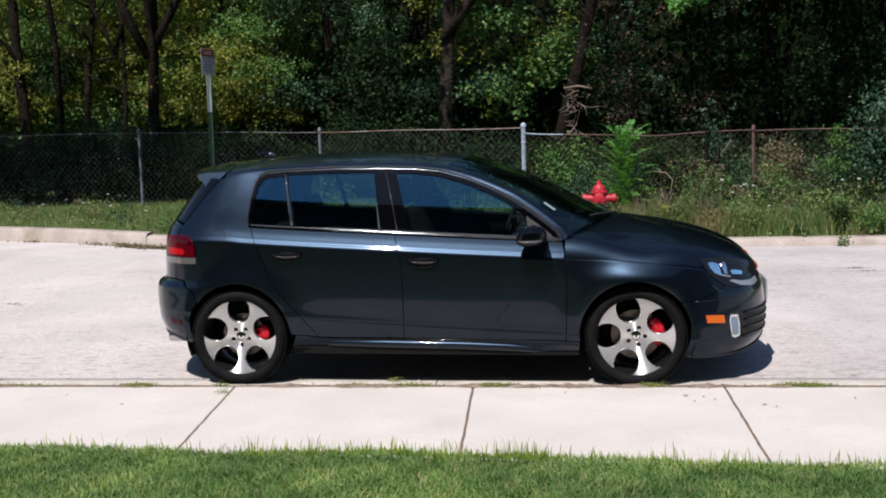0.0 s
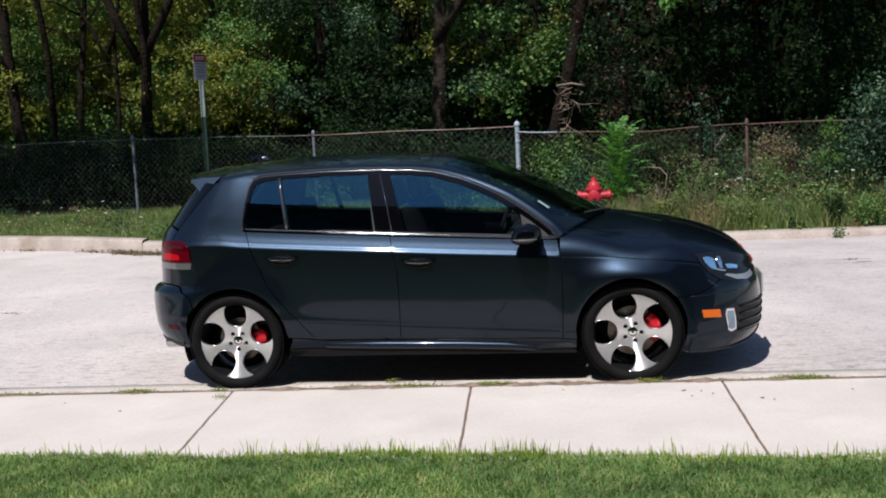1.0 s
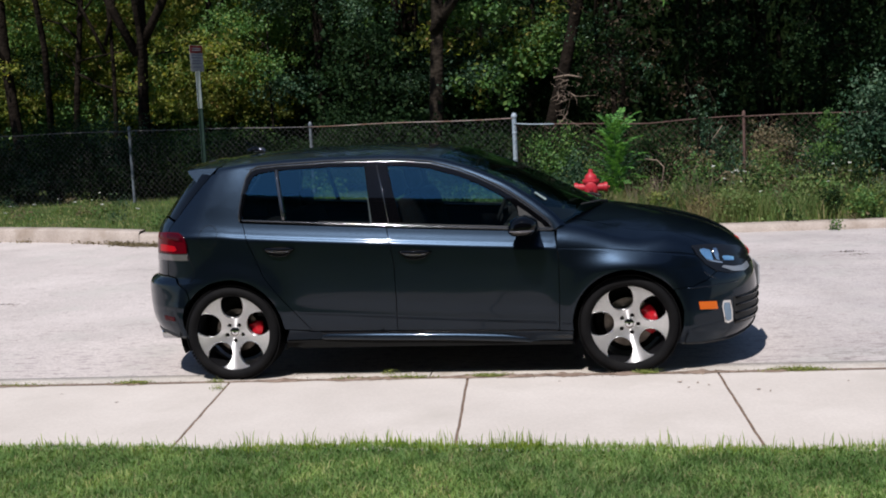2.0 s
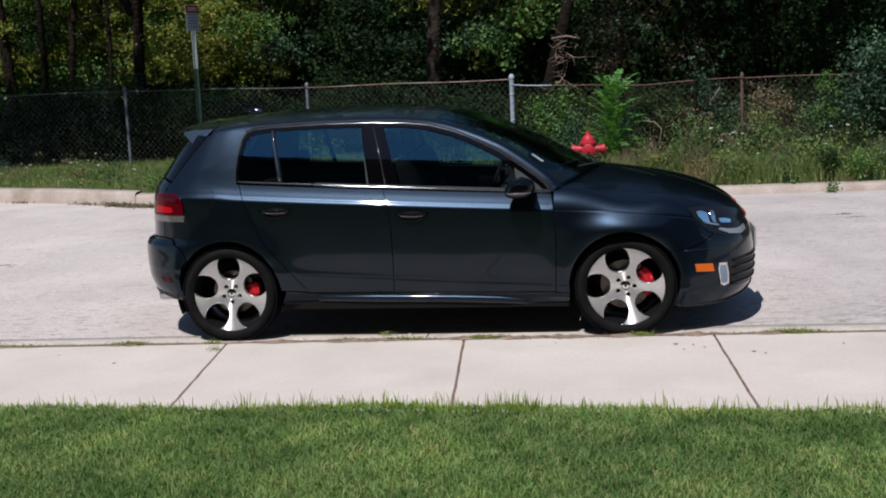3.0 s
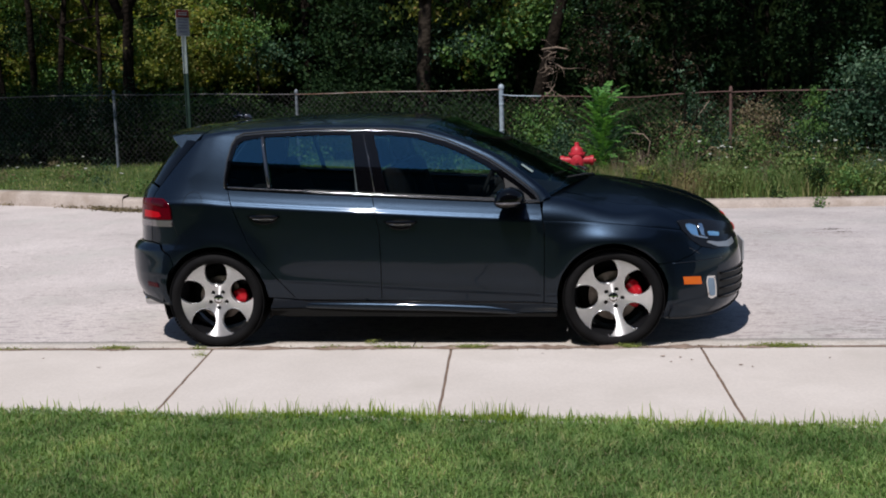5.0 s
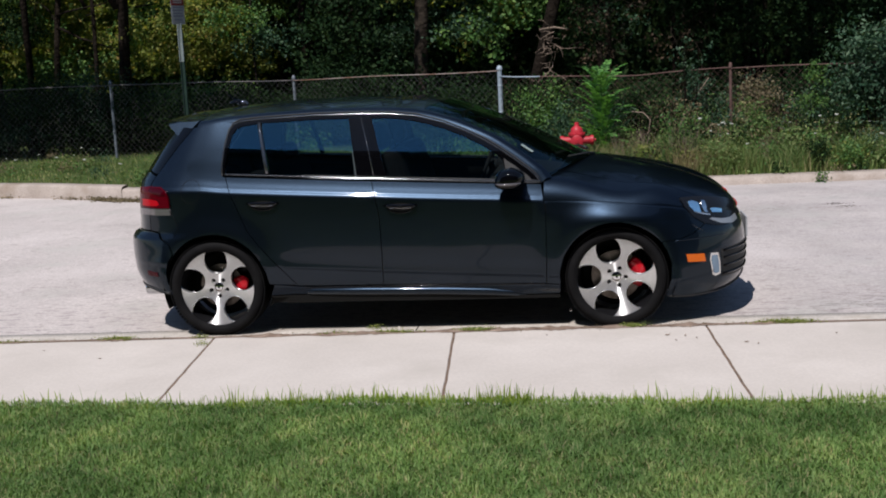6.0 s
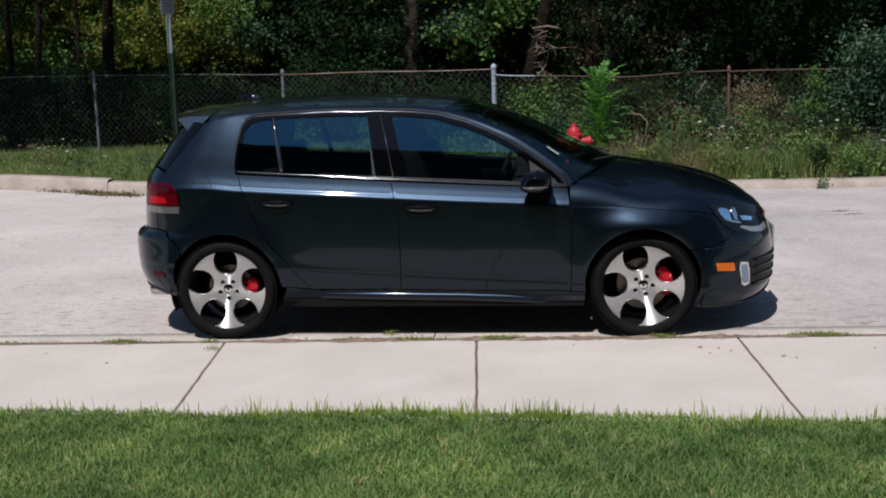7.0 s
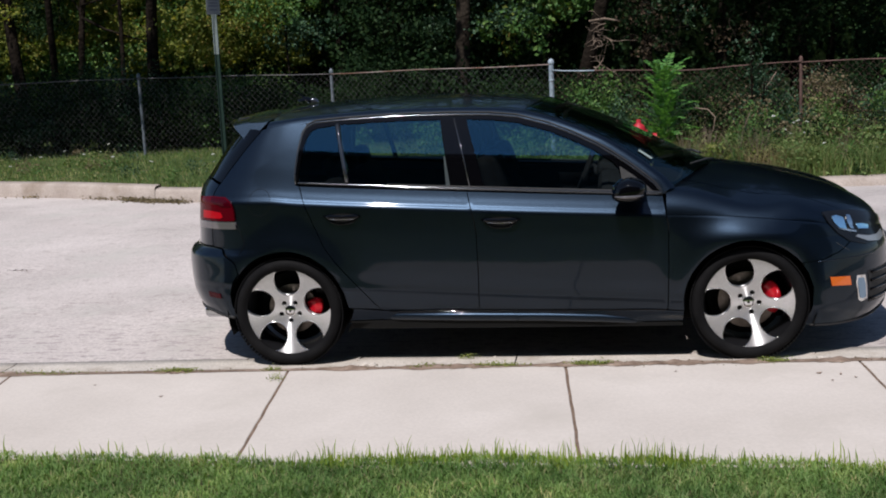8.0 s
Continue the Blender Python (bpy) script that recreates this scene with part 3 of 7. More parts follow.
def skin_normal(s, z):
    e = 0.004
    n = (skin(s + e, z) - skin(s - e, z)).cross(skin(s, z + e) - skin(s, z - e))
    n.normalize()
    return n if n.length > 0 else Vector((0, -1, 0))


def inside(p, poly):
    c, n = False, len(poly)
    for i in range(n):
        (x0, y0), (x1, y1) = poly[i], poly[i - 1]
        if (y0 > p[1]) != (y1 > p[1]) and p[0] < (x1 - x0) * (p[1] - y0) / (y1 - y0) + x0:
            c = not c
    return c


def shrink(poly, g):
    """The polygon moved inwards by g."""
    area = sum(a[0] * b[1] - b[0] * a[1] for a, b in zip(poly, poly[1:] + poly[:1]))
    sg = 1 if area > 0 else -1
    out = []
    for i, p in enumerate(poly):
        a, b = Vector(poly[i - 1]), Vector(poly[(i + 1) % len(poly)])
        p = Vector(p)
        d0, d1 = (p - a).normalized(), (b - p).normalized()
        n = Vector((-(d0.y + d1.y), d0.x + d1.x))
        if n.length < 1e-6:
            n = Vector((-d0.y, d0.x))
        n.normalize()
        c = max(0.5, n.dot(Vector((-d0.y, d0.x))))
        out.append(tuple(p + n * (sg * g / c)))
    return out


def dense(poly, step):
    out = []
    for a, b in zip(poly, poly[1:] + poly[:1]):
        n = max(1, math.ceil(math.dist(a, b) / step))
        out += [(a[0] + (b[0] - a[0]) * k / n, a[1] + (b[1] - a[1]) * k / n) for k in range(n)]
    return out


def filled(poly, holes=(), step=(0.035, 0.022), edge=0.03, follow=None):
    """Triangles that fill a polygon with holes, with a grid of points inside it, whose rows follow a line."""
    loops = [dense(poly, edge)] + [dense(list(h), edge) for h in holes]
    pts, edges = [], []
    for lp in loops:
        o = len(pts)
        pts += [Vector(p) for p in lp]
        edges += [(o + i, o + (i + 1) % len(lp)) for i in range(len(lp))]
    xs, ys = [p[0] for p in poly], [p[1] for p in poly]
    rim = np.array([tuple(p) for p in pts])
    for gx_ in np.arange(min(xs), max(xs), step[0]):
        shift = follow(gx_) if follow else 0.0
        for gy_ in np.arange(min(ys) - (0.12 if follow else 0), max(ys) + (0.2 if follow else 0), step[1]) + shift:
            if inside((gx_, gy_), loops[0]) and not any(inside((gx_, gy_), h) for h in loops[1:]):
                if np.min(np.hypot(rim[:, 0] - gx_, rim[:, 1] - gy_)) > 0.4 * min(step):
                    pts.append(Vector((gx_, gy_)))
    v, _, f, *_ = delaunay_2d_cdt(pts, edges, [], 0, 1e-6)
    tris = []
    for t in f:
        c = sum((v[i] for i in t), Vector((0, 0))) / 3
        if inside(c, loops[0]) and not any(inside(c, h) for h in loops[1:]):
            tris.append(tuple(t))
    return v, tris


def panel_mesh(name, poly, holes=(), lift=0.0, rim=0.02, gap=0.0025, side=1, at=skin, normal=skin_normal, step=(0.035, 0.022), edge=0.03, follow=None):
    """A body panel over a polygon of (s, z), with its edges turned inwards. side -1 mirrors it to the far side."""
    if gap:
        poly = shrink(list(poly), gap)
    v, tris = filled(poly, holes, step, edge, follow)
    P, N = [], []
    for q in v:
        n = normal(q.x, q.y)
        p = at(q.x, q.y) + n * lift
        P.append(p)
        N.append(n)
    # orient outward
    if sum((P[b] - P[a]).cross(P[c] - P[a]).dot(N[a]) for a, b, c in tris) < 0:
        tris = [t[::-1] for t in tris]
    count = {}
    for t in tris:
        for e in ((t[0], t[1]), (t[1], t[2]), (t[2], t[0])):
            count[e] = 1
    border = [e for e in count if (e[1], e[0]) not in count]
    nrm = list(N)
    V, F = list(P), [tuple(t) for t in tris]
    if rim:
        idx = {}
        for i0, i1 in border:
            for i_ in (i0, i1):
                if i_ not in idx:
                    idx[i_] = (len(V), len(V) + 1)
                    V += [P[i_].copy(), P[i_] - N[i_] * rim]
                    nrm += [None, None]
            F.append((idx[i1][0], idx[i0][0], idx[i0][1]))
            F.append((idx[i1][0], idx[i0][1], idx[i1][1]))
    if side < 0:
        V = [Vector((p.x, -p.y, p.z)) for p in V]
        F = [f[::-1] for f in F]
        nrm = [Vector((n.x, -n.y, n.z)) if n else None for n in nrm]
    me = bpy.data.meshes.new(name)
    me.from_pydata(V, [], F)
    me.update()
    me.shade_smooth()
    me.normals_split_custom_set_from_vertices([tuple(n) if n else (0, 0, 0) for n in nrm])
    return me


shoulder = lambda q: float(crease_z(out_x(q))) - 0.8605
FINE = dict(step=(0.035, 0.010), follow=shoulder)
car = empty("hatchback_car")
tagged(car, "glossy dark grey metallic five-door hatchback parked by the kerb", "car")


def body(name, poly, material, label="", parent=None, both=True, **kw):
    ob = put(name, panel_mesh(name, poly, side=1, **kw), material, parent or car, label)
    if both:
        put(name, panel_mesh(name, poly, side=-1, **kw), material, parent or car, label)
    return ob


def arc(wx, a0, a1, n=28, r=ARCH_R):
    return [(wx + r * math.cos(radians(a0 + (a1 - a0) * k / n)), ARCH_Z + r * math.sin(radians(a0 + (a1 - a0) * k / n))) for k in range(n + 1)]


def belt(s):
    return float(crease_z(s)) + 0.098


# line of the door frames and roof rail, (s, z) from tail to nose
FRAME = [(-1.205, 1.045), (-1.215, 1.09), (-1.198, 1.21), (-1.172, 1.315), (-1.145, 1.358), (-1.10, 1.379), (-0.97, 1.388), (-0.63, 1.397), (-0.31, 1.393), (-0.10, 1.384), (0.05, 1.366), (0.23, 1.315), (0.36, 1.262), (0.49, 1.198), (0.58, 1.142), (0.67, 1.08), (0.75, 1.018), (0.80, 0.975), (0.838, 0.925)]
seam_rear = [(-1.185, belt(-1.185)), (-1.165, 0.975), (-1.14, 0.91), (-1.05, 0.69), (-0.985, 0.60), (-0.91, 0.51), (-0.78, 0.355), (-0.745, 0.318)]
seam_mid = [(-0.232, belt(-0.232)), (-0.195, 0.82), (-0.185, 0.75), (-0.183, 0.53), (-0.188, 0.313)]
seam_front = [(0.838, belt(0.838)), (0.852, 0.82), (0.862, 0.76), (0.86, 0.53), (0.852, 0.296)]
belt_rear = [(s, belt(s)) for s in np.linspace(-0.232, -1.185, 14)]
belt_front = [(s, belt(s)) for s in np.linspace(0.838, -0.232, 14)]

body("front_door", seam_mid + seam_front[::-1] + belt_front[1:-1], M_PAINT, **FINE)
body("rear_door", seam_rear + seam_mid[::-1] + belt_rear[1:-1], M_PAINT, **FINE)
# sill with its raised blade
sill = [(-0.93, 0.262), (0.2, 0.258), (0.48, 0.244), (0.73, 0.225), (0.935, 0.225), (0.94, 0.29), (0.852, 0.292), (-0.188, 0.309), (-0.735, 0.316), (-0.90, 0.335)]
body("sill_panel", sill, M_PAINT)
body("sill_foot", [(-0.93, 0.205), (0.935, 0.195), (0.935, 0.222), (0.73, 0.222), (0.48, 0.241), (0.2, 0.255), (-0.93, 0.259)], M_UNDER)
# front wing
arch_f = arc(WHEELS[1], 176, 37)
bumper_seam = [(1.585, 0.535), (1.70, 0.545), (1.80, 0.575), (1.90, 0.625)]
crest = [(s, float(crease_z(out_x(s)))) for s in np.linspace(2.0, 0.852, 24)]
body("front_wing", [(0.942, 0.29)] + arch_f + bumper_seam + [(2.0, 0.66)] + crest + seam_front[2:4] + [(0.853, 0.294)], M_PAINT, **FINE)
# front bumper
body("front_bumper", [(1.632, 0.40), (1.628, 0.30), (1.61, 0.185), (1.80, 0.175), (2.0, 0.178), (2.2, 0.20), (2.4, 0.235), (2.6, 0.25), (S_FRONT, 0.25), (S_FRONT, 0.62), (2.5, 0.62), (2.2, 0.635), (1.95, 0.64)] + bumper_seam[::-1] + [(1.572, 0.532), (1.605, 0.475)], M_PAINT)
# rear quarter with the broad pillar, up to the roof
arch_r = arc(WHEELS[0], 150, 10)
FRAME_REAR = FRAME[:6]
quarter = [(-1.588, 0.611), (-1.569, 0.548)] + arch_r + [(-0.932, 0.338), (-0.745, 0.322)] + seam_rear[::-1][1:] + FRAME_REAR + [(-1.25, 1.3825), (-1.40, 1.3735), (-1.60, 1.3570), (-1.68, 1.25), (-1.75, 1.13), (-1.79, 1.03), (-1.80, 0.99), (-1.80, 0.82), (-1.80, 0.700), (-1.72, 0.690), (-1.66, 0.655)]
body("quarter_panel", quarter, M_PAINT, **FINE)
# rear bumper
body("rear_bumper", [(-1.590, 0.609), (-1.571, 0.546), (-1.608, 0.50), (-1.632, 0.43), (-1.64, 0.36), (-1.635, 0.280), (-1.75, 0.288), (-1.86, 0.310), (-2.1, 0.318), (-2.4, 0.318), (S_REAR, 0.318), (S_REAR, 0.690), (-2.4, 0.690), (-2.0, 0.692), (-1.8, 0.695), (-1.72, 0.685), (-1.665, 0.650)], M_PAINT)
# tailgate
body("tailgate", [(-1.803, 0.70), (S_REAR, 0.695), (S_REAR, 1.085), (-1.9, 1.075), (-1.785, 1.055), (-1.803, 1.0)], M_PAINT)
body("rear_window", [(-1.778, 1.062), (-1.9, 1.082), (S_REAR, 1.09), (S_REAR, 1.36), (-1.70, 1.36), (-1.61, 1.352), (-1.685, 1.25), (-1.755, 1.13)], M_GLOSSBLACK)

# dark window surround with the panes let into it
pane_q = [(-1.185, 1.062), (-1.19, 1.11), (-1.172, 1.215), (-1.148, 1.30), (-1.122, 1.338), (-1.09, 1.352), (-0.985, 1.366), (-0.972, 1.30), (-0.935, 1.13), (-0.922, 1.048)]
pane_r = [(-0.895, 1.044), (-0.912, 1.13), (-0.948, 1.30), (-0.958, 1.368), (-0.63, 1.376), (-0.385, 1.373), (-0.365, 1.24), (-0.325, 1.012), (-0.60, 1.029)]
pane_f = [(-0.135, 0.996), (-0.185, 1.18), (-0.235, 1.368), (-0.11, 1.362), (0.04, 1.342), (0.22, 1.289), (0.35, 1.236), (0.48, 1.170), (0.57, 1.112), (0.605, 1.072), (0.625, 0.955), (0.30, 0.972)]
surround = [(s, belt(s) + 0.004) for s in np.linspace(-1.18, 0.83, 40)] + FRAME[::-1][:-1]
body("window_surround", surround, M_GLOSSBLACK, "gloss black window frames and pillars", holes=(pane_q, pane_r, pane_f), rim=0.035, gap=0.001)
for pn in (pane_q, pane_r, pane_f):
    body("side_window", pn, M_GLASS, "tinted side glass", lift=-0.006, rim=0, gap=-0.004)
for ob in car.children:
    if ob.name.startswith("side_window"):
        ob.visible_shadow = False


def on_skin(pts, lift=0.0, side=1):
    out = []
    for s, z in pts:
        p = skin(s, z) + skin_normal(s, z) * lift
        out.append(Vector((p.x, side * p.y, p.z)))
    return out


def run(name, pts, r, material, lift=0.0, label="", sides=6, both=True, parent=None):
    for side in ((1, -1) if both else (1,)):
        bm = bmesh.new()
        tube_into(bm, on_skin(pts, lift, side), r, sides)
        part(name, bm, material, parent or car, label)


# satin trim under and round the windows, and the divider of the rear door
run("belt_trim", [(s, belt(s) + 0.016) for s in np.linspace(-1.19, 0.835, 40)], 0.0060, M_SATIN, 0.002, "satin trim strip under the windows")
run("frame_trim", [(s, z + 0.003) for s, z in dense(FRAME, 0.06)[:-8] if z < 1.5], 0.0052, M_SATIN, 0.001, "satin trim along the door frames")
run("frame_seal", [(s, z + 0.0165) for s, z in dense(FRAME, 0.06)[:-8] if z < 1.5], 0.0055, M_BLACKPLASTIC, 0.0, "black seal over the door frames")
run("window_divider", [(-0.908, 1.046), (-0.925, 1.13), (-0.96, 1.30), (-0.97, 1.366)], 0.012, M_SATIN, 0.002)
run("pillar_seam", [(-0.215, 1.0), (-0.255, 1.18), (-0.305, 1.375)], 0.004, M_SATIN, 0.001)
# blade along the sill
run("sill_blade", [(-0.72, 0.262), (-0.66, 0.278), (-0.3, 0.272), (0.2, 0.262), (0.48, 0.250), (0.62, 0.236), (0.73, 0.212)], [0.010, 0.026, 0.030, 0.030, 0.030, 0.024, 0.010], M_PAINT, -0.014, "raised blade on the sill")

# ---- wing tops and bonnet ----
top_x = spline([0.85, 1.0, 1.17, 1.4, 1.59, 1.75, 1.9, 2.0, 2.06, 2.1], [1.05, 1.05, 1.03, 0.99, 0.945, 0.89, 0.81, 0.735, 0.68, 0.65])


def bonnet(s, v):
    """A point of the front top: v runs from the crest of the wing (0) to the middle of the bonnet (1)."""
    t = (s - 0.852) / (S_FRONT - 0.852)
    o = skin(s, float(crease_z(out_x(s))))
    cx = 0.90 + (2.045 - 0.90) * t ** 0.85
    cz = float(top_x(cx))
    n = 2.5 - 0.45 * min(1, t / 0.35)
    t0 = radians(5)
    th = t0 + v * (math.pi / 2 - t0)
    cy = (math.cos(th) / math.cos(t0)) ** (2 / n)
    fz = ((math.sin(th) - math.sin(t0)) / (1 - math.sin(t0))) ** (2 / n)
    fx = 1 - cy
    # a broad round shoulder on the wing, fading out towards the lamp
    rise, half = cz - o.z, abs(o.y)
    e0 = radians(6 + 27 * math.exp(-((o.x - 1.33) / 0.24) ** 2))
    R = 0.17 * min(1, rise / 0.2)
    e1 = radians(75)
    for _ in range(4):
        y1, z1 = R * (math.cos(e0) - math.cos(e1)), R * (math.sin(e1) - math.sin(e0))
        e1 = math.pi / 2 - math.atan(2 * max(rise - z1, 0.01) / (half - y1))
    y1, z1 = R * (math.cos(e0) - math.cos(e1)), R * (math.sin(e1) - math.sin(e0))
    q = half * fx
    if q < y1:
        g = R * (math.sin(math.acos(math.cos(e0) - q / R)) - math.sin(e0))
    else:
        g = z1 + (rise - z1) * (1 - (1 - (q - y1) / (half - y1)) ** 2)
    k = min(max((1.80 - s) / 0.30, 0), 1)
    k = k * k * (3 - 2 * k)
    return Vector((o.x + (cx - o.x) * fx, o.y * cy, o.z + k * g + (1 - k) * rise * fz))


def bonnet_normal(s, v):
    e = 0.006
    a, b = min(max(s - e, 0.86), S_FRONT - 0.02), min(max(s + e, 0.87), S_FRONT - 0.01)
    v0, v1 = max(v - e, 0.002), min(v + e, 0.995)
    n = (bonnet(b, v) - bonnet(a, v)).cross(bonnet(s, v1) - bonnet(s, v0))
    n.normalize()
    return n


wing_v = [(0.853, 0.0), (1.2, 0.0), (1.5, 0.0), (1.8, 0.0), (2.0, 0.0), (2.02, 0.10), (1.90, 0.22), (1.78, 0.30), (1.5, 0.40), (1.2, 0.45), (0.95, 0.47), (0.853, 0.44)]
body("wing_top", wing_v, M_PAINT, at=bonnet, normal=bonnet_normal, step=(0.04, 0.02), edge=0.04, gap=0.0)
bonnet_poly = [(0.93, 0.485), (1.2, 0.455), (1.5, 0.405), (1.78, 0.306), (1.90, 0.226), (2.02, 0.106), (2.15, 0.16), (2.35, 0.17), (2.6, 0.17), (S_FRONT - 0.01, 0.17), (S_FRONT - 0.01, 1.0), (0.98, 1.0)]
body("bonnet", bonnet_poly, M_PAINT, "dark bonnet", at=bonnet, normal=bonnet_normal, step=(0.045, 0.025), edge=0.045, gap=0.0)

# ---- roof, rails, windscreen ----
frame_fn_z = spline([p[0] for p in FRAME[6:]], [p[1] for p in FRAME[6:]])
roof_mid = spline([-1.75, -1.55, -1.31, -0.77, -0.36, 0.04, 0.2, 0.5, 0.94, 1.17], [1.385, 1.427, 1.460, 1.486, 1.488, 1.468, 1.440, 1.330, 1.118, 1.020])


def rail_outer(t):
    """The outer edge of roof and screen pillar; t is the place along the car."""
    if t > -0.97:
        p = skin(t, float(frame_fn_z(t)) + 0.004)
    else:
        k = (t + 0.97) / -0.62
        p = skin(t, 1.392 - 0.034 * k)
    return p


def rail_inner(t):
    o = rail_outer(t)
    k = min(max((t - 0.0) / 0.5, 0), 1)
    return o + Vector((0.02 + 0.048 * k, 0.085 - 0.044 * k, 0.040 - 0.014 * k))


def strip_mesh(name, ts, rows, fn, side=1):
    V, F = [], []
    for t in ts:
        for r in rows:
            p = fn(t, r)
            V.append((p.x, side * p.y, p.z))
    k = len(rows)
    for i_ in range(len(ts) - 1):
        for j in range(k - 1):
            q = (i_ * k + j, (i_ + 1) * k + j, (i_ + 1) * k + j + 1, i_ * k + j + 1)
            F.append(q if side > 0 else q[::-1])
    me = bpy.data.meshes.new(name)
    me.from_pydata(V, [], F)
    me.update()
    me.shade_smooth()
    return me


def rail_fn(t, r):
    o, i_ = rail_outer(t), rail_inner(t)
    bulge = math.sin(r * math.pi) * 0.012
    return o.lerp(i_, r) + Vector((0, -0.7 * bulge, bulge))


rail_ts = np.concatenate([np.linspace(-1.56, -0.2, 34), np.linspace(-0.16, 0.84, 44)])
for sd in (1, -1):
    put("roof_rail", strip_mesh("roof_rail", rail_ts, np.linspace(0, 1, 9), rail_fn, sd), M_PAINT, car)


def roof_fn(t, r):
    i_ = rail_inner(t)
    mid = float(roof_mid(i_.x + 0.10 * r * (2 - r)))
    f = 1 - (1 - r) ** 2
    x = i_.x + f * (0.10 if t > -0.1 else 0.10 * max(0, 1 + (t + 0.1) / 0.9))
    mid = float(roof_mid(x))
    g = 1 - (1 - r) ** 2.2
    return Vector((x, i_.y * (1 - r), i_.z + (mid - i_.z) * g))


rr = np.linspace(0, 1, 16)
for sd in (1, -1):
    put("roof", strip_mesh("roof", np.linspace(-1.56, 0.06, 42), rr, roof_fn, sd), M_PAINT, car, "dark roof panel")


def screen_fn(t, r):
    """The windscreen: from the roof's front edge (t = 0) to the cowl (t = 1)."""
    q = 0.065 + (0.83 - 0.065) * t
    i_ = rail_inner(q)
    f = 1 - (1 - r) ** 2
    x = i_.x + f * (0.10 + 0.16 * t)
    mid = float(roof_mid(x))
    g = 1 - (1 - r) ** (2.2 - 0.6 * min(1, t / 0.35))
    return Vector((x, i_.y * (1 - r), i_.z + (mid - i_.z) * g))


for sd in (1, -1):
    ws = put("windscreen", strip_mesh("windscreen", np.linspace(0, 1, 26), rr, screen_fn, sd), M_SCREEN, car, "raked windscreen")
    ws.visible_shadow = False
# cowl and wipers
def cowl_fn(t, r):
    return screen_fn(0.985, r).lerp(bonnet(0.90 + 0.10 * r, 0.49 + 0.51 * r), t) + Vector((0, 0, -0.006 - 0.02 * math.sin(t * math.pi)))


for sd in (1, -1):
    put("cowl", strip_mesh("cowl", np.linspace(0, 1, 5), rr, cowl_fn, sd), M_BLACKPLASTIC, car)
bm = bmesh.new()
tube_into(bm, [screen_fn(0.985, 0.93) + Vector((0.03, 0, 0.004)), screen_fn(0.965, 0.75) + Vector((0.02, 0, 0.010)), screen_fn(0.955, 0.30) + Vector((0.015, 0, 0.014))], [0.010, 0.008, 0.005], 6)
part("wiper", bm, M_BLACKPLASTIC, car)
bm = bmesh.new()
q = [screen_fn(0.985, 0.62), screen_fn(0.965, 0.5), screen_fn(0.955, 0.1)]
tube_into(bm, [Vector((p.x + 0.02, -p.y, p.z + 0.009)) for p in q], [0.010, 0.008, 0.005], 6)
part("wiper", bm, M_BLACKPLASTIC, car)
# sticker at the screen's edge
V = [screen_fn(t, r) + Vector((0.003, 0, 0.006)) for t, r in ((0.725, 0.050), (0.815, 0.050), (0.815, 0.078), (0.725, 0.078))]
me = bpy.data.meshes.new("sticker")
me.from_pydata([tuple(v) for v in V], [], [(0, 1, 2, 3)])
put("sticker", me, M_STICKER, car, "small pale sticker inside the windscreen")
# roof aerial
bm = bmesh.new()
lathe_into(bm, [(0.034, 0.0), (0.032, 0.010), (0.022, 0.020), (0.010, 0.026)], (0, 0, 0), "z", 14)
for v in bm.verts:
    v.co.x *= 1.5
tube_into(bm, [(0, 0, 0.015), (-0.035, 0, 0.045), (-0.06, 0, 0.062)], [0.008, 0.005, 0.004], 6)
bmesh.ops.translate(bm, verts=bm.verts, vec=(-1.32, 0, 1.482))
part("aerial", bm, M_GLOSSBLACK, car, "short black roof aerial")

# satin piece added for the bright glint at the aerial's base
bm = bmesh.new()
lathe_into(bm, [(0.022, -0.004), (0.021, 0.014), (0.011, 0.024)], (-1.275, 0, 1.476), "z", 14)
for v in bm.verts:
    v.co.x = -1.275 + (v.co.x + 1.275) * 1.8
part("aerial_glint", bm, M_SATIN, car)

# rear spoiler
def spoiler_fn(u, v):
    """u across the car 0..1 from the edge to the middle; v round the section."""
    y = -0.615 * (1 - u)
    x_tip = -1.60 - 0.13 * (1 - (1 - u) ** 2.4)
    zt = 1.375 + 0.025 * (1 - (1 - u) ** 2)
    fin = (1 - u) ** 9
    ring = [(-1.40, zt + 0.018 + 0.022 * u), (x_tip * 0.5 - 0.70, zt + 0.022 + 0.016 * u), (x_tip, zt + 0.004), (x_tip + 0.006, zt - 0.012), (-1.58 + 0.06 * fin, zt - 0.055 - 0.035 * fin), (-1.47 + 0.02 * fin, zt - 0.06 + 0.03 * fin)]
    k = v * (len(ring) - 1)
    i_ = min(int(k), len(ring) - 2)
    f = k - i_
    z = ring[i_][1] * (1 - f) + ring[i_ + 1][1] * f
    return Vector((ring[i_][0] * (1 - f) + ring[i_ + 1][0] * f, y - 0.40 * fin * (zt + 0.018 - z), z))


for sd in (1, -1):
    me = strip_mesh("rear_spoiler", np.linspace(0, 1, 16), np.linspace(0, 1, 21), spoiler_fn, sd)
    bm = bmesh.new()
    bm.from_mesh(me)
    edge_vs = [v for v in bm.verts if abs(v.co.y) > 0.6149]
    bmesh.ops.contextual_create(bm, geom=edge_vs)
    bmesh.ops.recalc_face_normals(bm, faces=bm.faces)
    part("rear_spoiler", bm, M_PAINT, car, "roof spoiler over the rear window", smooth=False)

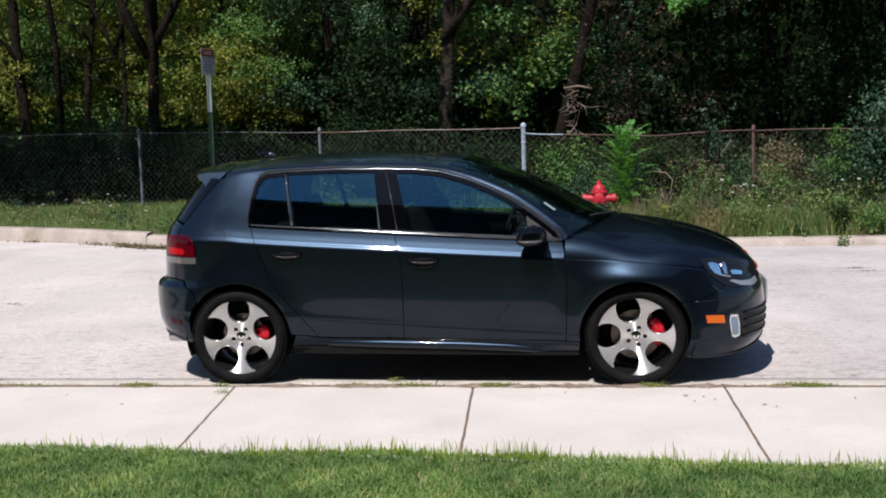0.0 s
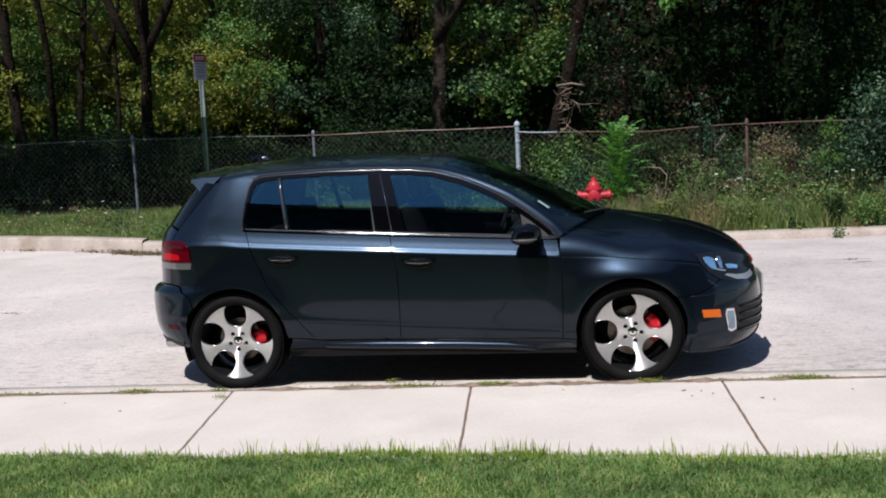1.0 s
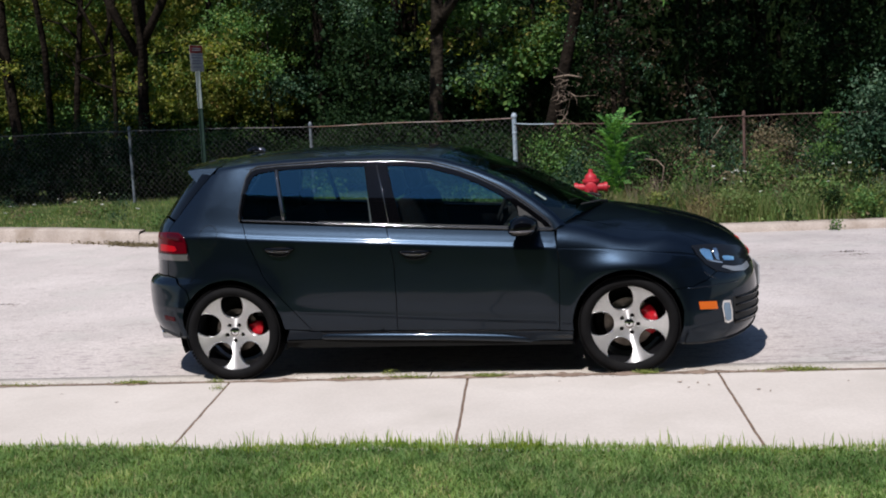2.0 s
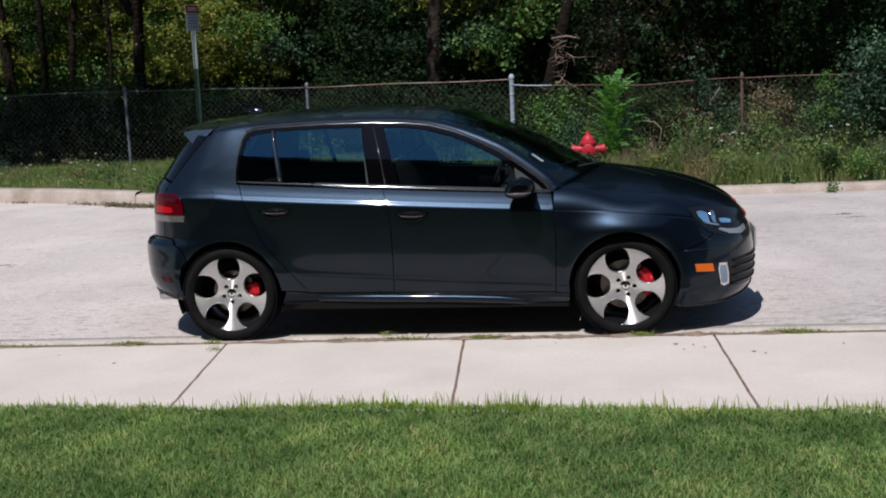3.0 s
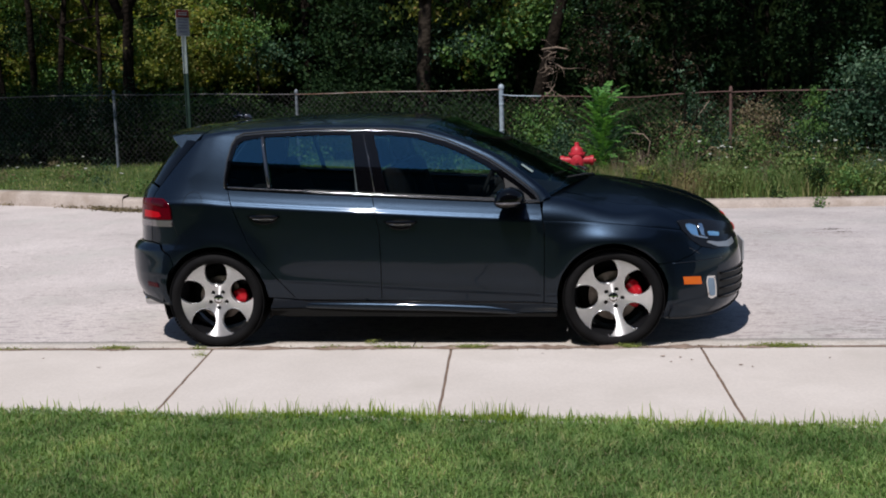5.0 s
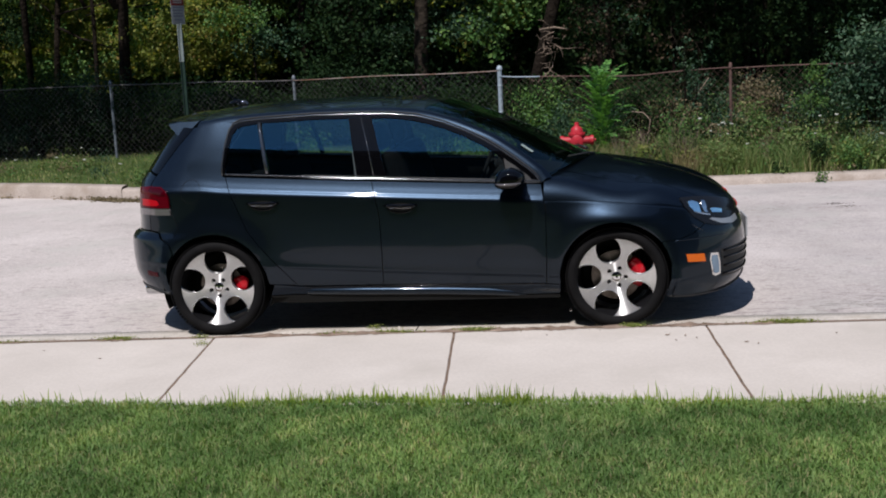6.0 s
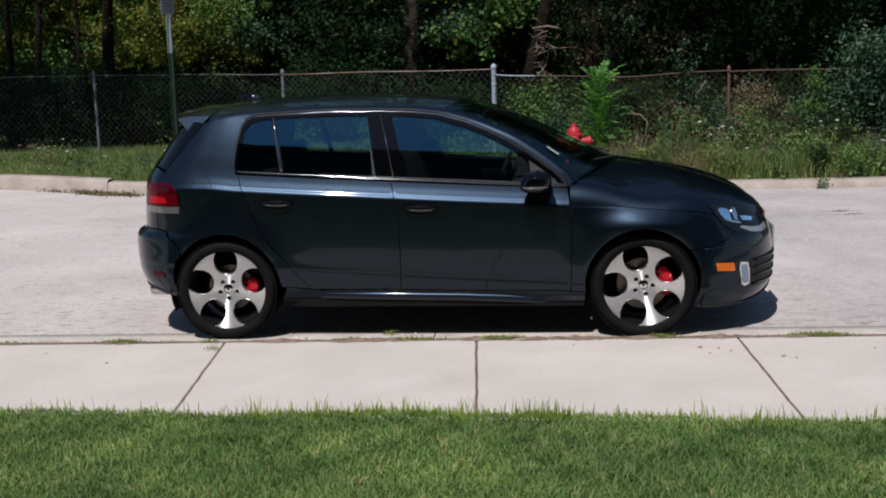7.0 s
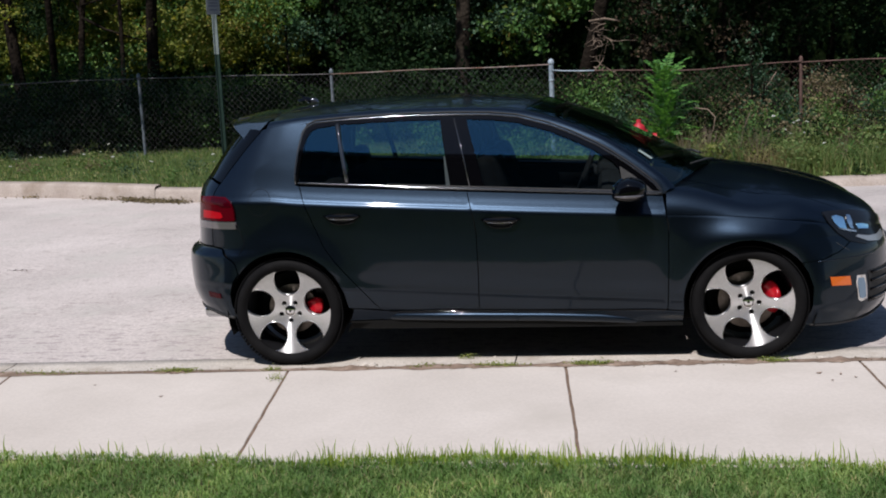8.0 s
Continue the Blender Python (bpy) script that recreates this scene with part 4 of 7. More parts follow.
# ---- car: inner shell, floor, cabin ----
for sd in (1, -1):
    inner = [(-1.95, 0.33), (-1.67, 0.33)] + arc(WHEELS[0], 175, 5, 20, 0.372) + [(-0.90, 0.24), (0.90, 0.24)] + arc(WHEELS[1], 175, 5, 20, 0.372) + [(1.70, 0.26), (2.2, 0.30), (2.3, 0.60), (1.75, 0.68), (0.9, 0.80), (-1.2, 0.92), (-1.7, 0.94), (-1.95, 0.90)]
    put("inner_shell", panel_mesh("inner_shell", inner, lift=-0.03, rim=0, gap=0, side=sd, step=(0.12, 0.08), edge=0.1), M_UNDER, car)
bm = bmesh.new()
box_into(bm, (1.72, 1.56, 0.03), pose(0.0, 0, 0.205), 0.01)
box_into(bm, (0.66, 1.16, 0.03), pose(1.28, 0, 0.26), 0.01)
box_into(bm, (0.40, 1.0, 0.03), pose(1.80, 0, 0.245), 0.01)
box_into(bm, (0.9, 1.06, 0.03), pose(-1.30, 0, 0.30), 0.01)
box_into(bm, (0.2, 0.9, 0.03), pose(-1.76, 0, 0.32), 0.01)
part("floor_pan", bm, M_UNDER, car)
# wheel housings
for wx in WHEELS:
    for sd in (1, -1):
        bm = bmesh.new()
        rings = []
        for y in (0.845, 0.60):
            rings.append([bm.verts.new((wx + 0.366 * math.cos(q), -sd * y, ARCH_Z + 0.366 * math.sin(q))) for q in np.linspace(radians(-22), radians(202), 40)])
        for k in range(39):
            bm.faces.new((rings[0][k], rings[0][k + 1], rings[1][k + 1], rings[1][k]))
        bm.faces.new(rings[1])
        part("wheel_housing", bm, M_UNDER, car)
# bulkheads and load floor that shut the cabin off
bm = bmesh.new()
box_into(bm, (0.04, 1.46, 0.55), pose(0.95, 0, 0.62), 0.01)
box_into(bm, (0.9, 1.36, 0.03), pose(-1.30, 0, 0.80), 0.01)
box_into(bm, (1.75, 1.50, 0.03), pose(0.05, 0, 0.30), 0.01)
part("cabin_floor", bm, M_CABIN, car)
bm = bmesh.new()
box_into(bm, (0.55, 1.42, 0.16), pose(0.76, 0, 0.86, 0, 8, 0), 0.05)
box_into(bm, (0.20, 0.40, 0.09), pose(0.58, 0.36, 0.955, 0, 12, 0), 0.03)
part("dashboard", bm, M_CABIN, car)
# inner door trims, both sides
for sd in (1, -1):
    trim = [(-1.15, 0.40), (0.83, 0.36), (0.83, 0.86)] + [(s, belt(s) - 0.02) for s in np.linspace(0.8, -1.15, 20)]
    put("door_trim", panel_mesh("door_trim", trim, lift=-0.09, rim=0, gap=0, side=sd, step=(0.12, 0.1), edge=0.1), M_CABIN, car)
# headliner
for sd in (1, -1):
    put("headliner", strip_mesh("headliner", np.linspace(-1.5, 0.04, 14), np.linspace(0, 1, 6), lambda t, r: roof_fn(t, r) + Vector((0, 0, -0.035)), sd), M_HEADLINER, car)


def seat_into(bm, x, y, w, back_h, recline):
    box_into(bm, (0.50, w, 0.16), pose(x + 0.22, y, 0.50, 0, -8, 0), 0.05)
    box_into(bm, (0.15, w, back_h), pose(x - 0.10, y, 0.58 + back_h / 2, 0, -recline, 0), 0.06)
    return bm


for y in (-0.37, 0.37):
    st = empty("front_seat")
    st.parent = car
    part("seat_cushion", seat_into(bmesh.new(), 0.02, y, 0.50, 0.58, 18), M_SEAT, st, smooth=True)
    bm = bmesh.new()
    box_into(bm, (0.10, 0.27, 0.19), pose(-0.24, y, 1.235, 0, -14, 0), 0.045)
    part("headrest", bm, M_SEAT, st, smooth=True)
rs = empty("rear_bench")
rs.parent = car
bm = bmesh.new()
box_into(bm, (0.48, 1.30, 0.16), pose(-0.66, 0, 0.52, 0, -6, 0), 0.05)
box_into(bm, (0.15, 1.30, 0.52), pose(-0.98, 0, 0.80, 0, -20, 0), 0.06)
part("bench_cushion", bm, M_SEAT, rs, smooth=True)
for y in (-0.40, 0.0, 0.40):
    bm = bmesh.new()
    box_into(bm, (0.09, 0.25, 0.13), pose(-1.07, y, 1.10, 0, -14, 0), 0.04)
    part("headrest", bm, M_SEAT, rs, smooth=True)
# steering wheel on the far side of the car
sw = bmesh.new()
ring = [(0.0, 0.185 * math.cos(q), 0.185 * math.sin(q)) for q in np.linspace(0, 2 * math.pi, 33)]
tube_into(sw, ring, 0.014, 8, cap=False)
for a in (0, 180, 270):
    tube_into(sw, [(0.02, 0, 0), (0.0, 0.18 * math.cos(radians(a)), 0.18 * math.sin(radians(a)))], [0.03, 0.014], 6)
tube_into(sw, [(0.02, 0, 0), (0.25, 0, -0.03)], [0.035, 0.04], 8)
bmesh.ops.transform(sw, matrix=pose(0.42, 0.37, 0.97, 0, 22, 0), verts=sw.verts)
part("steering_wheel", sw, M_CABIN, car)
# inside mirror
bm = bmesh.new()
box_into(bm, (0.035, 0.22, 0.06), pose(0.30, 0.0, 1.33, 0, 12, 0), 0.02)
tube_into(bm, [(0.31, 0, 1.34), (0.36, 0, 1.39)], 0.01, 6)
part("inside_mirror", bm, M_CABIN, car)
# belt webbing by the middle pillar
for sd in (1, -1):
    bm = bmesh.new()
    box_into(bm, (0.045, 0.004, 0.22), pose(-0.345, -0.70 * sd, 1.06, 14 * sd, 0, 0))
    part("seat_belt", bm, M_GREYSTRAP, car)

# ---- car: wheels ----
def hole_outline():
    """The outline of one window of the wheel, about the radius that points up: broad outside, round inside."""
    right = [(0.0, 0.088), (0.020, 0.0905), (0.038, 0.098), (0.054, 0.111), (0.067, 0.131), (0.0735, 0.155), (0.0740, 0.180), (0.0695, 0.204), (0.0620, 0.2205), (0.052, 0.2285), (0.040, 0.2315), (0.020, 0.2342)]
    return right + [(0.0, 0.2352)] + [(-x, y) for x, y in right[:0:-1]]


def wheel_face(turn):
    outer = [(0.249 * math.cos(q), 0.249 * math.sin(q)) for q in np.linspace(0, 2 * math.pi, 96, endpoint=False)]
    holes = []
    for k in range(5):
        q = radians(turn - 90 + 72 * k)
        c, s = math.cos(q), math.sin(q)
        holes.append([(1.055 * (x * c - y * s), 1.055 * (x * s + y * c)) for x, y in hole_outline()])
        ql = radians(turn + 36 + 72 * k)
        holes.append([(0.056 * math.cos(ql) + 0.0145 * math.cos(j), 0.056 * math.sin(ql) + 0.0145 * math.sin(j)) for j in np.linspace(0, 2 * math.pi, 10, endpoint=False)])
    return outer, holes


face_y = spline([0.0, 0.03, 0.05, 0.09, 0.165, 0.22, 0.25], [0.028, 0.027, 0.026, 0.020, 0.008, 0.0, -0.004])
at_face = lambda x, z: Vector((x, float(face_y(math.hypot(x, z))), z))


def face_normal(x, z):
    e = 0.003
    n = (at_face(x + e, z) - at_face(x - e, z)).cross(at_face(x, z + e) - at_face(x, z - e)).normalized()
    return n if n.y < 0 else -n


def make_wheel(turn, caliper_deg, big):
    """A wheel with its outer side towards -y, hub at the origin."""
    w = empty("wheel")
    w.parent = car
    bm = bmesh.new()
    prof = [(0.245, -0.012), (0.2560, -0.022), (0.271, -0.032), (0.290, -0.030), (0.304, -0.018), (0.3135, 0.004), (0.3165, 0.03), (0.317, 0.10), (0.3165, 0.17), (0.3135, 0.196), (0.304, 0.218), (0.27, 0.232), (0.245, 0.222)]
    lathe_into(bm, prof, (0, 0, 0), "y", 80, closed=True)
    part("tyre", bm, M_RUBBER, w, "low-profile tyre", smooth=True)
    bm = bmesh.new()
    for k in range(90):
        q = 2 * math.pi * k / 90
        m_ = Matrix.Rotation(-q, 4, "Y") @ pose(0.3165, 0.085, 0)
        box_into(bm, (0.006, 0.205, 0.0165), m_)
    part("tread", bm, M_RUBBER, w)
    bm = bmesh.new()
    lathe_into(bm, [(0.2475, -0.006), (0.2535, -0.016), (0.2575, -0.014), (0.258, -0.004), (0.249, 0.004)], (0, 0, 0), "y", 80, closed=True)
    part("rim_lip", bm, M_LIP, w, "machined silver rim lip", smooth=True)
    bm = bmesh.new()
    lathe_into(bm, [(0.249, 0.0), (0.239, 0.03), (0.228, 0.09), (0.228, 0.17), (0.241, 0.20), (0.247, 0.20), (0.247, 0.0)], (0, 0, 0), "y", 64, closed=True)
    part("rim_barrel", bm, M_DARKALLOY, w, smooth=True)
    outer, holes = wheel_face(turn)
    part_me = panel_mesh("rim_face", outer, holes, rim=0.022, gap=0, at=at_face, normal=face_normal, step=(0.02, 0.02), edge=0.012)
    part_me.materials.append(M_ALLOY)
    ob = put("rim_face", part_me, M_ALLOY, w, "machined silver five-hole wheel face")
    for h in holes:
        if len(h) < 12:
            continue
        bm = bmesh.new()
        ring = [at_face(x, z) + Vector((0, 0.0015, 0)) for x, z in dense(h, 0.012)]
        tube_into(bm, ring + ring[:1], 0.0026, 6, cap=False)
        part("hole_edge", bm, M_LIP, w, "polished edge of a wheel opening", smooth=True)
    # black pocket walls behind the face
    part_me2 = panel_mesh("rim_back", shrink(outer, 0.001), [shrink(h, -0.004) for h in holes], lift=-0.0225, rim=0.03, gap=0, at=at_face, normal=face_normal, step=(0.03, 0.03), edge=0.014)
    put("rim_back", part_me2, M_DARKALLOY, w, "black painted backs of the spokes")
    bm = bmesh.new()
    lathe_into(bm, [(0.0005, 0.0215), (0.027, 0.022), (0.0325, 0.0245), (0.0335, 0.030)], (0, 0, 0), "y", 28)
    part("hub_cap", bm, M_CHROME, w, "silver hub cap with a plain ring", smooth=True)
    bm = bmesh.new()
    lathe_into(bm, [(0.0235, 0.0195), (0.0262, 0.0195), (0.0262, 0.0235), (0.0235, 0.0235)], (0, 0, 0), "y", 28, closed=True)
    lathe_into(bm, [(0.0005, 0.0205), (0.007, 0.0208), (0.007, 0.0235), (0.0005, 0.0235)], (0, 0, 0), "y", 24)
    part("cap_ring", bm, M_DARKALLOY, w, "dark ring on the cap", smooth=True)
    for k in range(5):
        ql = radians(turn + 36 + 72 * k)
        bm = bmesh.new()
        lathe_into(bm, [(0.0005, 0.036), (0.008, 0.036), (0.0092, 0.040), (0.0092, 0.06)], (0.056 * math.cos(ql), 0, 0.056 * math.sin(ql)), "y", 6)
        part("wheel_bolt", bm, M_DARKALLOY, w)
    bm = bmesh.new()
    R = 0.156 if big else 0.143
    lathe_into(bm, [(0.07, 0.098), (R, 0.098), (R, 0.120), (0.07, 0.120)], (0, 0, 0), "y", 56, closed=True)
    lathe_into(bm, [(0.001, 0.075), (0.068, 0.075), (0.072, 0.082), (0.072, 0.12)], (0, 0, 0), "y", 32)
    part("brake_disc", bm, M_DISC, w, "steel brake disc")
    # black disc added behind the brake so the wheel's openings stay dark
    bm = bmesh.new()
    lathe_into(bm, [(0.001, 0.188), (0.15, 0.188), (0.208, 0.180), (0.208, 0.186), (0.15, 0.196), (0.001, 0.196)], (0, 0, 0), "y", 40)
    part("backing_disc", bm, M_UNDER, w)
    # caliper: a curved block over the disc's rim
    bm = bmesh.new()
    half = 37 if big else 20
    sec = [(0.088, 0.066), (0.172, 0.060), (0.184, 0.072), (0.182, 0.14), (0.094, 0.14)]
    rows = []
    for a in np.linspace(caliper_deg - half, caliper_deg + half, 13):
        ease = 1 - 0.12 * abs((a - caliper_deg) / half) ** 3
        rows.append([bm.verts.new((r * ease * math.cos(radians(a)), y, r * ease * math.sin(radians(a)))) for r, y in sec])
    for r0, r1 in zip(rows, rows[1:]):
        for k in range(len(sec)):
            bm.faces.new((r0[k], r0[(k + 1) % len(sec)], r1[(k + 1) % len(sec)], r1[k]))
    bm.faces.new(rows[0])
    bm.faces.new(rows[-1][::-1])
    bmesh.ops.recalc_face_normals(bm, faces=bm.faces)
    bmesh.ops.bevel(bm, geom=[e for e in bm.edges if e.calc_face_angle(0) > 0.6], offset=0.006, segments=2, affect="EDGES")
    part("caliper", bm, M_CALIPER, w, "bright red brake caliper", smooth=True)
    return w


for wx, turn, cal, big in ((WHEELS[0], 91, 6, False), (WHEELS[1], 105.5, 9, True)):
    w = make_wheel(turn, cal, big)
    w.location = (wx, -0.842, 0.3165)
    far = copy_thing(w, pose(wx, 0.842, 0.3165, 0, 0, 180))
    far.parent = car
# bright edge along the foot of the doors
run("door_foot_trim", [(s, 0.304 - 0.0095 * (s + 0.19)) for s in np.linspace(-0.70, 0.84, 26)], 0.004, M_GLOSSBLACK, 0.001)
# axles in the dark under the car
bm = bmesh.new()
for wx in WHEELS:
    tube_into(bm, [(wx, -0.7, 0.31), (wx, 0.7, 0.31)], 0.04, 8)
tube_into(bm, [(0.9, 0.12, 0.20), (-0.6, 0.15, 0.20), (-1.5, 0.2, 0.26)], 0.035, 8)
part("axle", bm, M_UNDER, car)

# ---- car: lamps, handles, mirrors, small trim ----
def slab_on(name, poly, material, lift, rim, label="", parent=None, both=True, **kw):
    return body(name, poly, material, label, parent, both, lift=lift, rim=rim, gap=0, **kw)


# tail lamps
slab_on("tail_lamp", [(-1.815, 0.850), (-1.70, 0.850), (-1.607, 0.853), (-1.615, 0.908), (-1.640, 0.960), (-1.685, 0.982), (-1.80, 0.986), (-1.95, 0.976), (-1.95, 0.850)], M_REDLENS, 0.012, 0.02, "red tail lamp with a clear lower band")
# the glow low in the lamp is laid on as brighter red
slab_on("tail_lamp_glow", [(-1.88, 0.864), (-1.72, 0.865), (-1.695, 0.874), (-1.715, 0.900), (-1.80, 0.908), (-1.88, 0.908)], M_REDLENS_BRIGHT, 0.0135, 0.002, "brighter red patch painting the glow low in the lamp")
slab_on("tail_lamp_band", [(-1.815, 0.805), (-1.70, 0.804), (-1.60, 0.806), (-1.606, 0.847), (-1.70, 0.845), (-1.95, 0.845), (-1.95, 0.805)], M_CLEARLENS, 0.012, 0.02, "clear silver band of the tail lamp")
slab_on("tail_lamp_shade", [(-1.70, 0.932), (-1.632, 0.932), (-1.650, 0.957), (-1.69, 0.975), (-1.80, 0.979), (-1.80, 0.960)], M_REDLENS_DARK, 0.0145, 0.002)
# side reflector low in the rear bumper, fuel flap
slab_on("rear_reflector", [(-1.80, 0.405), (-1.70, 0.402), (-1.705, 0.43), (-1.80, 0.436)], M_REDLENS_DARK, 0.004, 0.006, "dark red side reflector")
run("fuel_flap_seam", [(-1.443 + 0.072 * math.cos(q), 0.965 + 0.066 * math.sin(q)) for q in np.linspace(-0.3, math.pi + 0.3, 22)], 0.0016, M_UNDER, -0.0002, both=False)
run("fuel_flap_seam", [(-1.443 + 0.072 * math.cos(q), 0.945 + 0.066 * math.sin(q)) for q in np.linspace(math.pi + 0.1, 2 * math.pi - 0.1, 22)], 0.0012, M_UNDER, -0.0006, both=False)
# crease on the rear bumper's flank
run("bumper_seam", [(-1.585, 0.61), (-1.55, 0.72), (-1.60, 0.83)], 0.0014, M_UNDER, -0.0004, both=False)
# amber marker, fog lamp trim, vents
slab_on("side_marker", [(1.738, 0.398), (1.862, 0.388), (1.852, 0.438), (1.730, 0.446)], M_AMBER, 0.004, 0.012, "amber side marker lamp")
fog = slab_on("fog_lamp", [(1.915, 0.300), (1.945, 0.288), (1.985, 0.298), (1.978, 0.37), (1.962, 0.432), (1.90, 0.436), (1.892, 0.40)], M_CHROME, 0.006, 0.012, "bluish fog lamp strip in a bright frame")
slab_on("fog_lens", [(1.924, 0.312), (1.945, 0.304), (1.970, 0.310), (1.964, 0.37), (1.950, 0.418), (1.910, 0.421), (1.905, 0.39)], M_FOGLENS, 0.0085, 0.002, "pale blue fog lens")
slab_on("intake_recess", [(2.01, 0.275), (2.30, 0.27), (S_FRONT, 0.27), (S_FRONT, 0.455), (2.30, 0.458), (1.99, 0.45)], M_BLACKPLASTIC, 0.003, 0.006, "black lower intake")
for z in (0.295, 0.345, 0.395, 0.44):
    run("intake_slat", [(s, z) for s in np.linspace(2.01, S_FRONT - 0.03, 14)], 0.008, M_GLOSSBLACK, 0.006)
run("chin_lip", [(s, float(np.interp(s, [1.6, 1.8, 2.0, 2.2, 2.4, 2.6], [0.188, 0.178, 0.182, 0.204, 0.238, 0.253]))) for s in np.linspace(1.64, S_FRONT - 0.02, 24)], 0.006, M_BLACKPLASTIC, 0.004)
run("bumper_crease", [(s, 0.535 + 0.015 * (s - 1.7)) for s in np.linspace(1.66, 2.05, 12)], 0.004, M_PAINT, 0.0)
# front plate and its holder
bm = bmesh.new()
box_into(bm, (0.012, 0.31, 0.135), pose(2.172, 0, 0.51), 0.004)
part("front_plate", bm, M_PLATE, car, "pale front plate")
# radiator grille between the lamps
slab_on("grille", [(2.42, 0.66), (S_FRONT, 0.665), (S_FRONT, 0.735), (2.42, 0.74)], M_BLACKPLASTIC, 0.006, 0.01, "black grille")
run("grille_strip", [(s, 0.668) for s in np.linspace(2.40, S_FRONT - 0.02, 10)], 0.006, M_CALIPER, 0.012, "thin red strip of the grille")
run("grille_strip", [(s, 0.735) for s in np.linspace(2.40, S_FRONT - 0.02, 10)], 0.006, M_CALIPER, 0.012, "thin red strip of the grille")

# headlamps: over the crest between wing and bonnet
def lamp_at(s, h):
    cz = float(crease_z(out_x(s)))
    return skin(s, cz + h) if h < 0 else bonnet(s, min(h * 1.5, 0.99))


def lamp_normal(s, h):
    e = 0.008
    n = (lamp_at(s + e, h) - lamp_at(s - e, h)).cross(lamp_at(s, h + e) - lamp_at(s, h - e))
    return n.normalized()


def lamp_piece(name, poly, material, lift, rim, label=""):
    for sd in (1, -1):
        put(name, panel_mesh(name, poly, lift=lift, rim=rim, gap=0, side=sd, at=lamp_at, normal=lamp_normal, step=(0.03, 0.03), edge=0.025), material, car, label)


lamp_piece("headlamp", [(1.775, 0.09), (1.80, 0.0), (1.825, -0.055), (1.885, -0.092), (2.0, -0.095), (2.13, -0.075), (2.30, -0.03), (2.40, 0.02), (2.40, 0.10), (2.20, 0.155), (2.0, 0.15), (1.88, 0.125)], M_LAMPDARK, 0.008, 0.03, "dark headlamp with painted blue reflections")
lamp_piece("lamp_strip", [(1.935, -0.062), (2.02, -0.079), (2.14, -0.075), (2.24, -0.054), (2.24, -0.020), (2.14, -0.040), (2.04, -0.049), (1.96, -0.050)], M_STRIP, 0.011, 0.003, "silver lower strip of the headlamp")

# flat blue pieces paint what the lamp glass mirrors
lamp_piece("lamp_patch", [(1.825, 0.058), (1.832, 0.01), (1.848, -0.022), (1.895, -0.026), (1.902, 0.02), (1.896, 0.062), (1.855, 0.072)], M_REFLECTION_BLUE, 0.012, 0.004, "blue patch painting a reflection in the outer lamp")
lamp_piece("lamp_patch", [(1.985, 0.022), (1.985, -0.014), (2.075, -0.010), (2.085, 0.024), (2.03, 0.030)], M_REFLECTION_BLUE, 0.012, 0.004, "blue patch painting a reflection in the inner lamp")
lamp_piece("lamp_patch", [(1.838, -0.028), (1.90, -0.036), (1.96, -0.036), (1.96, -0.026), (1.90, -0.024)], M_REFLECTOR, 0.012, 0.003, "silver lower edge of the reflector")
lamp_piece("lamp_projector", [(1.918, 0.085), (1.914, 0.03), (1.920, -0.018), (1.945, -0.020), (1.952, 0.03), (1.946, 0.088)], M_CHROME, 0.016, 0.010, "bright chrome projector housing")
run("washer_cover", [(1.80, 0.625), (1.83, 0.60), (1.87, 0.575)], 0.0018, M_SATIN, 0.0, both=False)

# door handles: a flat dark patch for the shaded recess, a bridge over it
for s0, z0 in ((-0.935, 0.862), (-0.045, 0.818)):
    for sd in (1, -1):
        hd = empty("door_handle")
        hd.parent = car
        dish = [(s0 + 0.088 * math.cos(q), z0 - 0.008 + 0.030 * math.sin(q)) for q in np.linspace(0, 2 * math.pi, 24, endpoint=False)]
        put("recess", panel_mesh("recess", dish, lift=0.0008, rim=0, gap=0, side=sd, step=(0.03, 0.02)), M_UNDER, hd)
        bm = bmesh.new()
        pts = on_skin([(s0 - 0.105, z0 + 0.008), (s0 - 0.07, z0 + 0.006), (s0, z0 + 0.004), (s0 + 0.07, z0 + 0.004), (s0 + 0.105, z0 + 0.004)], 0.0, sd)
        for k, o in enumerate((0.004, 0.026, 0.034, 0.026, 0.004)):
            pts[k] = pts[k] + Vector((0, -sd * o, 0))
        tube_into(bm, pts, [0.007, 0.0115, 0.013, 0.0115, 0.007], 14)
        part("grip", bm, M_GLOSSBLACK, hd, "dark glossy grip", smooth=True)
        # thin chrome strip added to give the grip a glint
        bm = bmesh.new()
        tube_into(bm, [p + Vector((0, -sd * 0.006, -0.011)) for p in pts[1:4]], 0.0016, 8)
        part("grip_glint", bm, M_CHROME, hd)
        # lip added where the dished recess would throw its lower glint
        bm = bmesh.new()
        lip = [(s0 + 0.074 * math.cos(q), z0 - 0.008 + 0.032 * math.sin(q)) for q in np.linspace(math.radians(200), math.radians(340), 15)]
        tube_into(bm, on_skin(lip, 0.0, sd), [0.001] + [0.005] * 13 + [0.001], 10)
        part("recess_lip", bm, M_GLOSSBLACK, hd, "rounded lip under the dark recess", smooth=True)

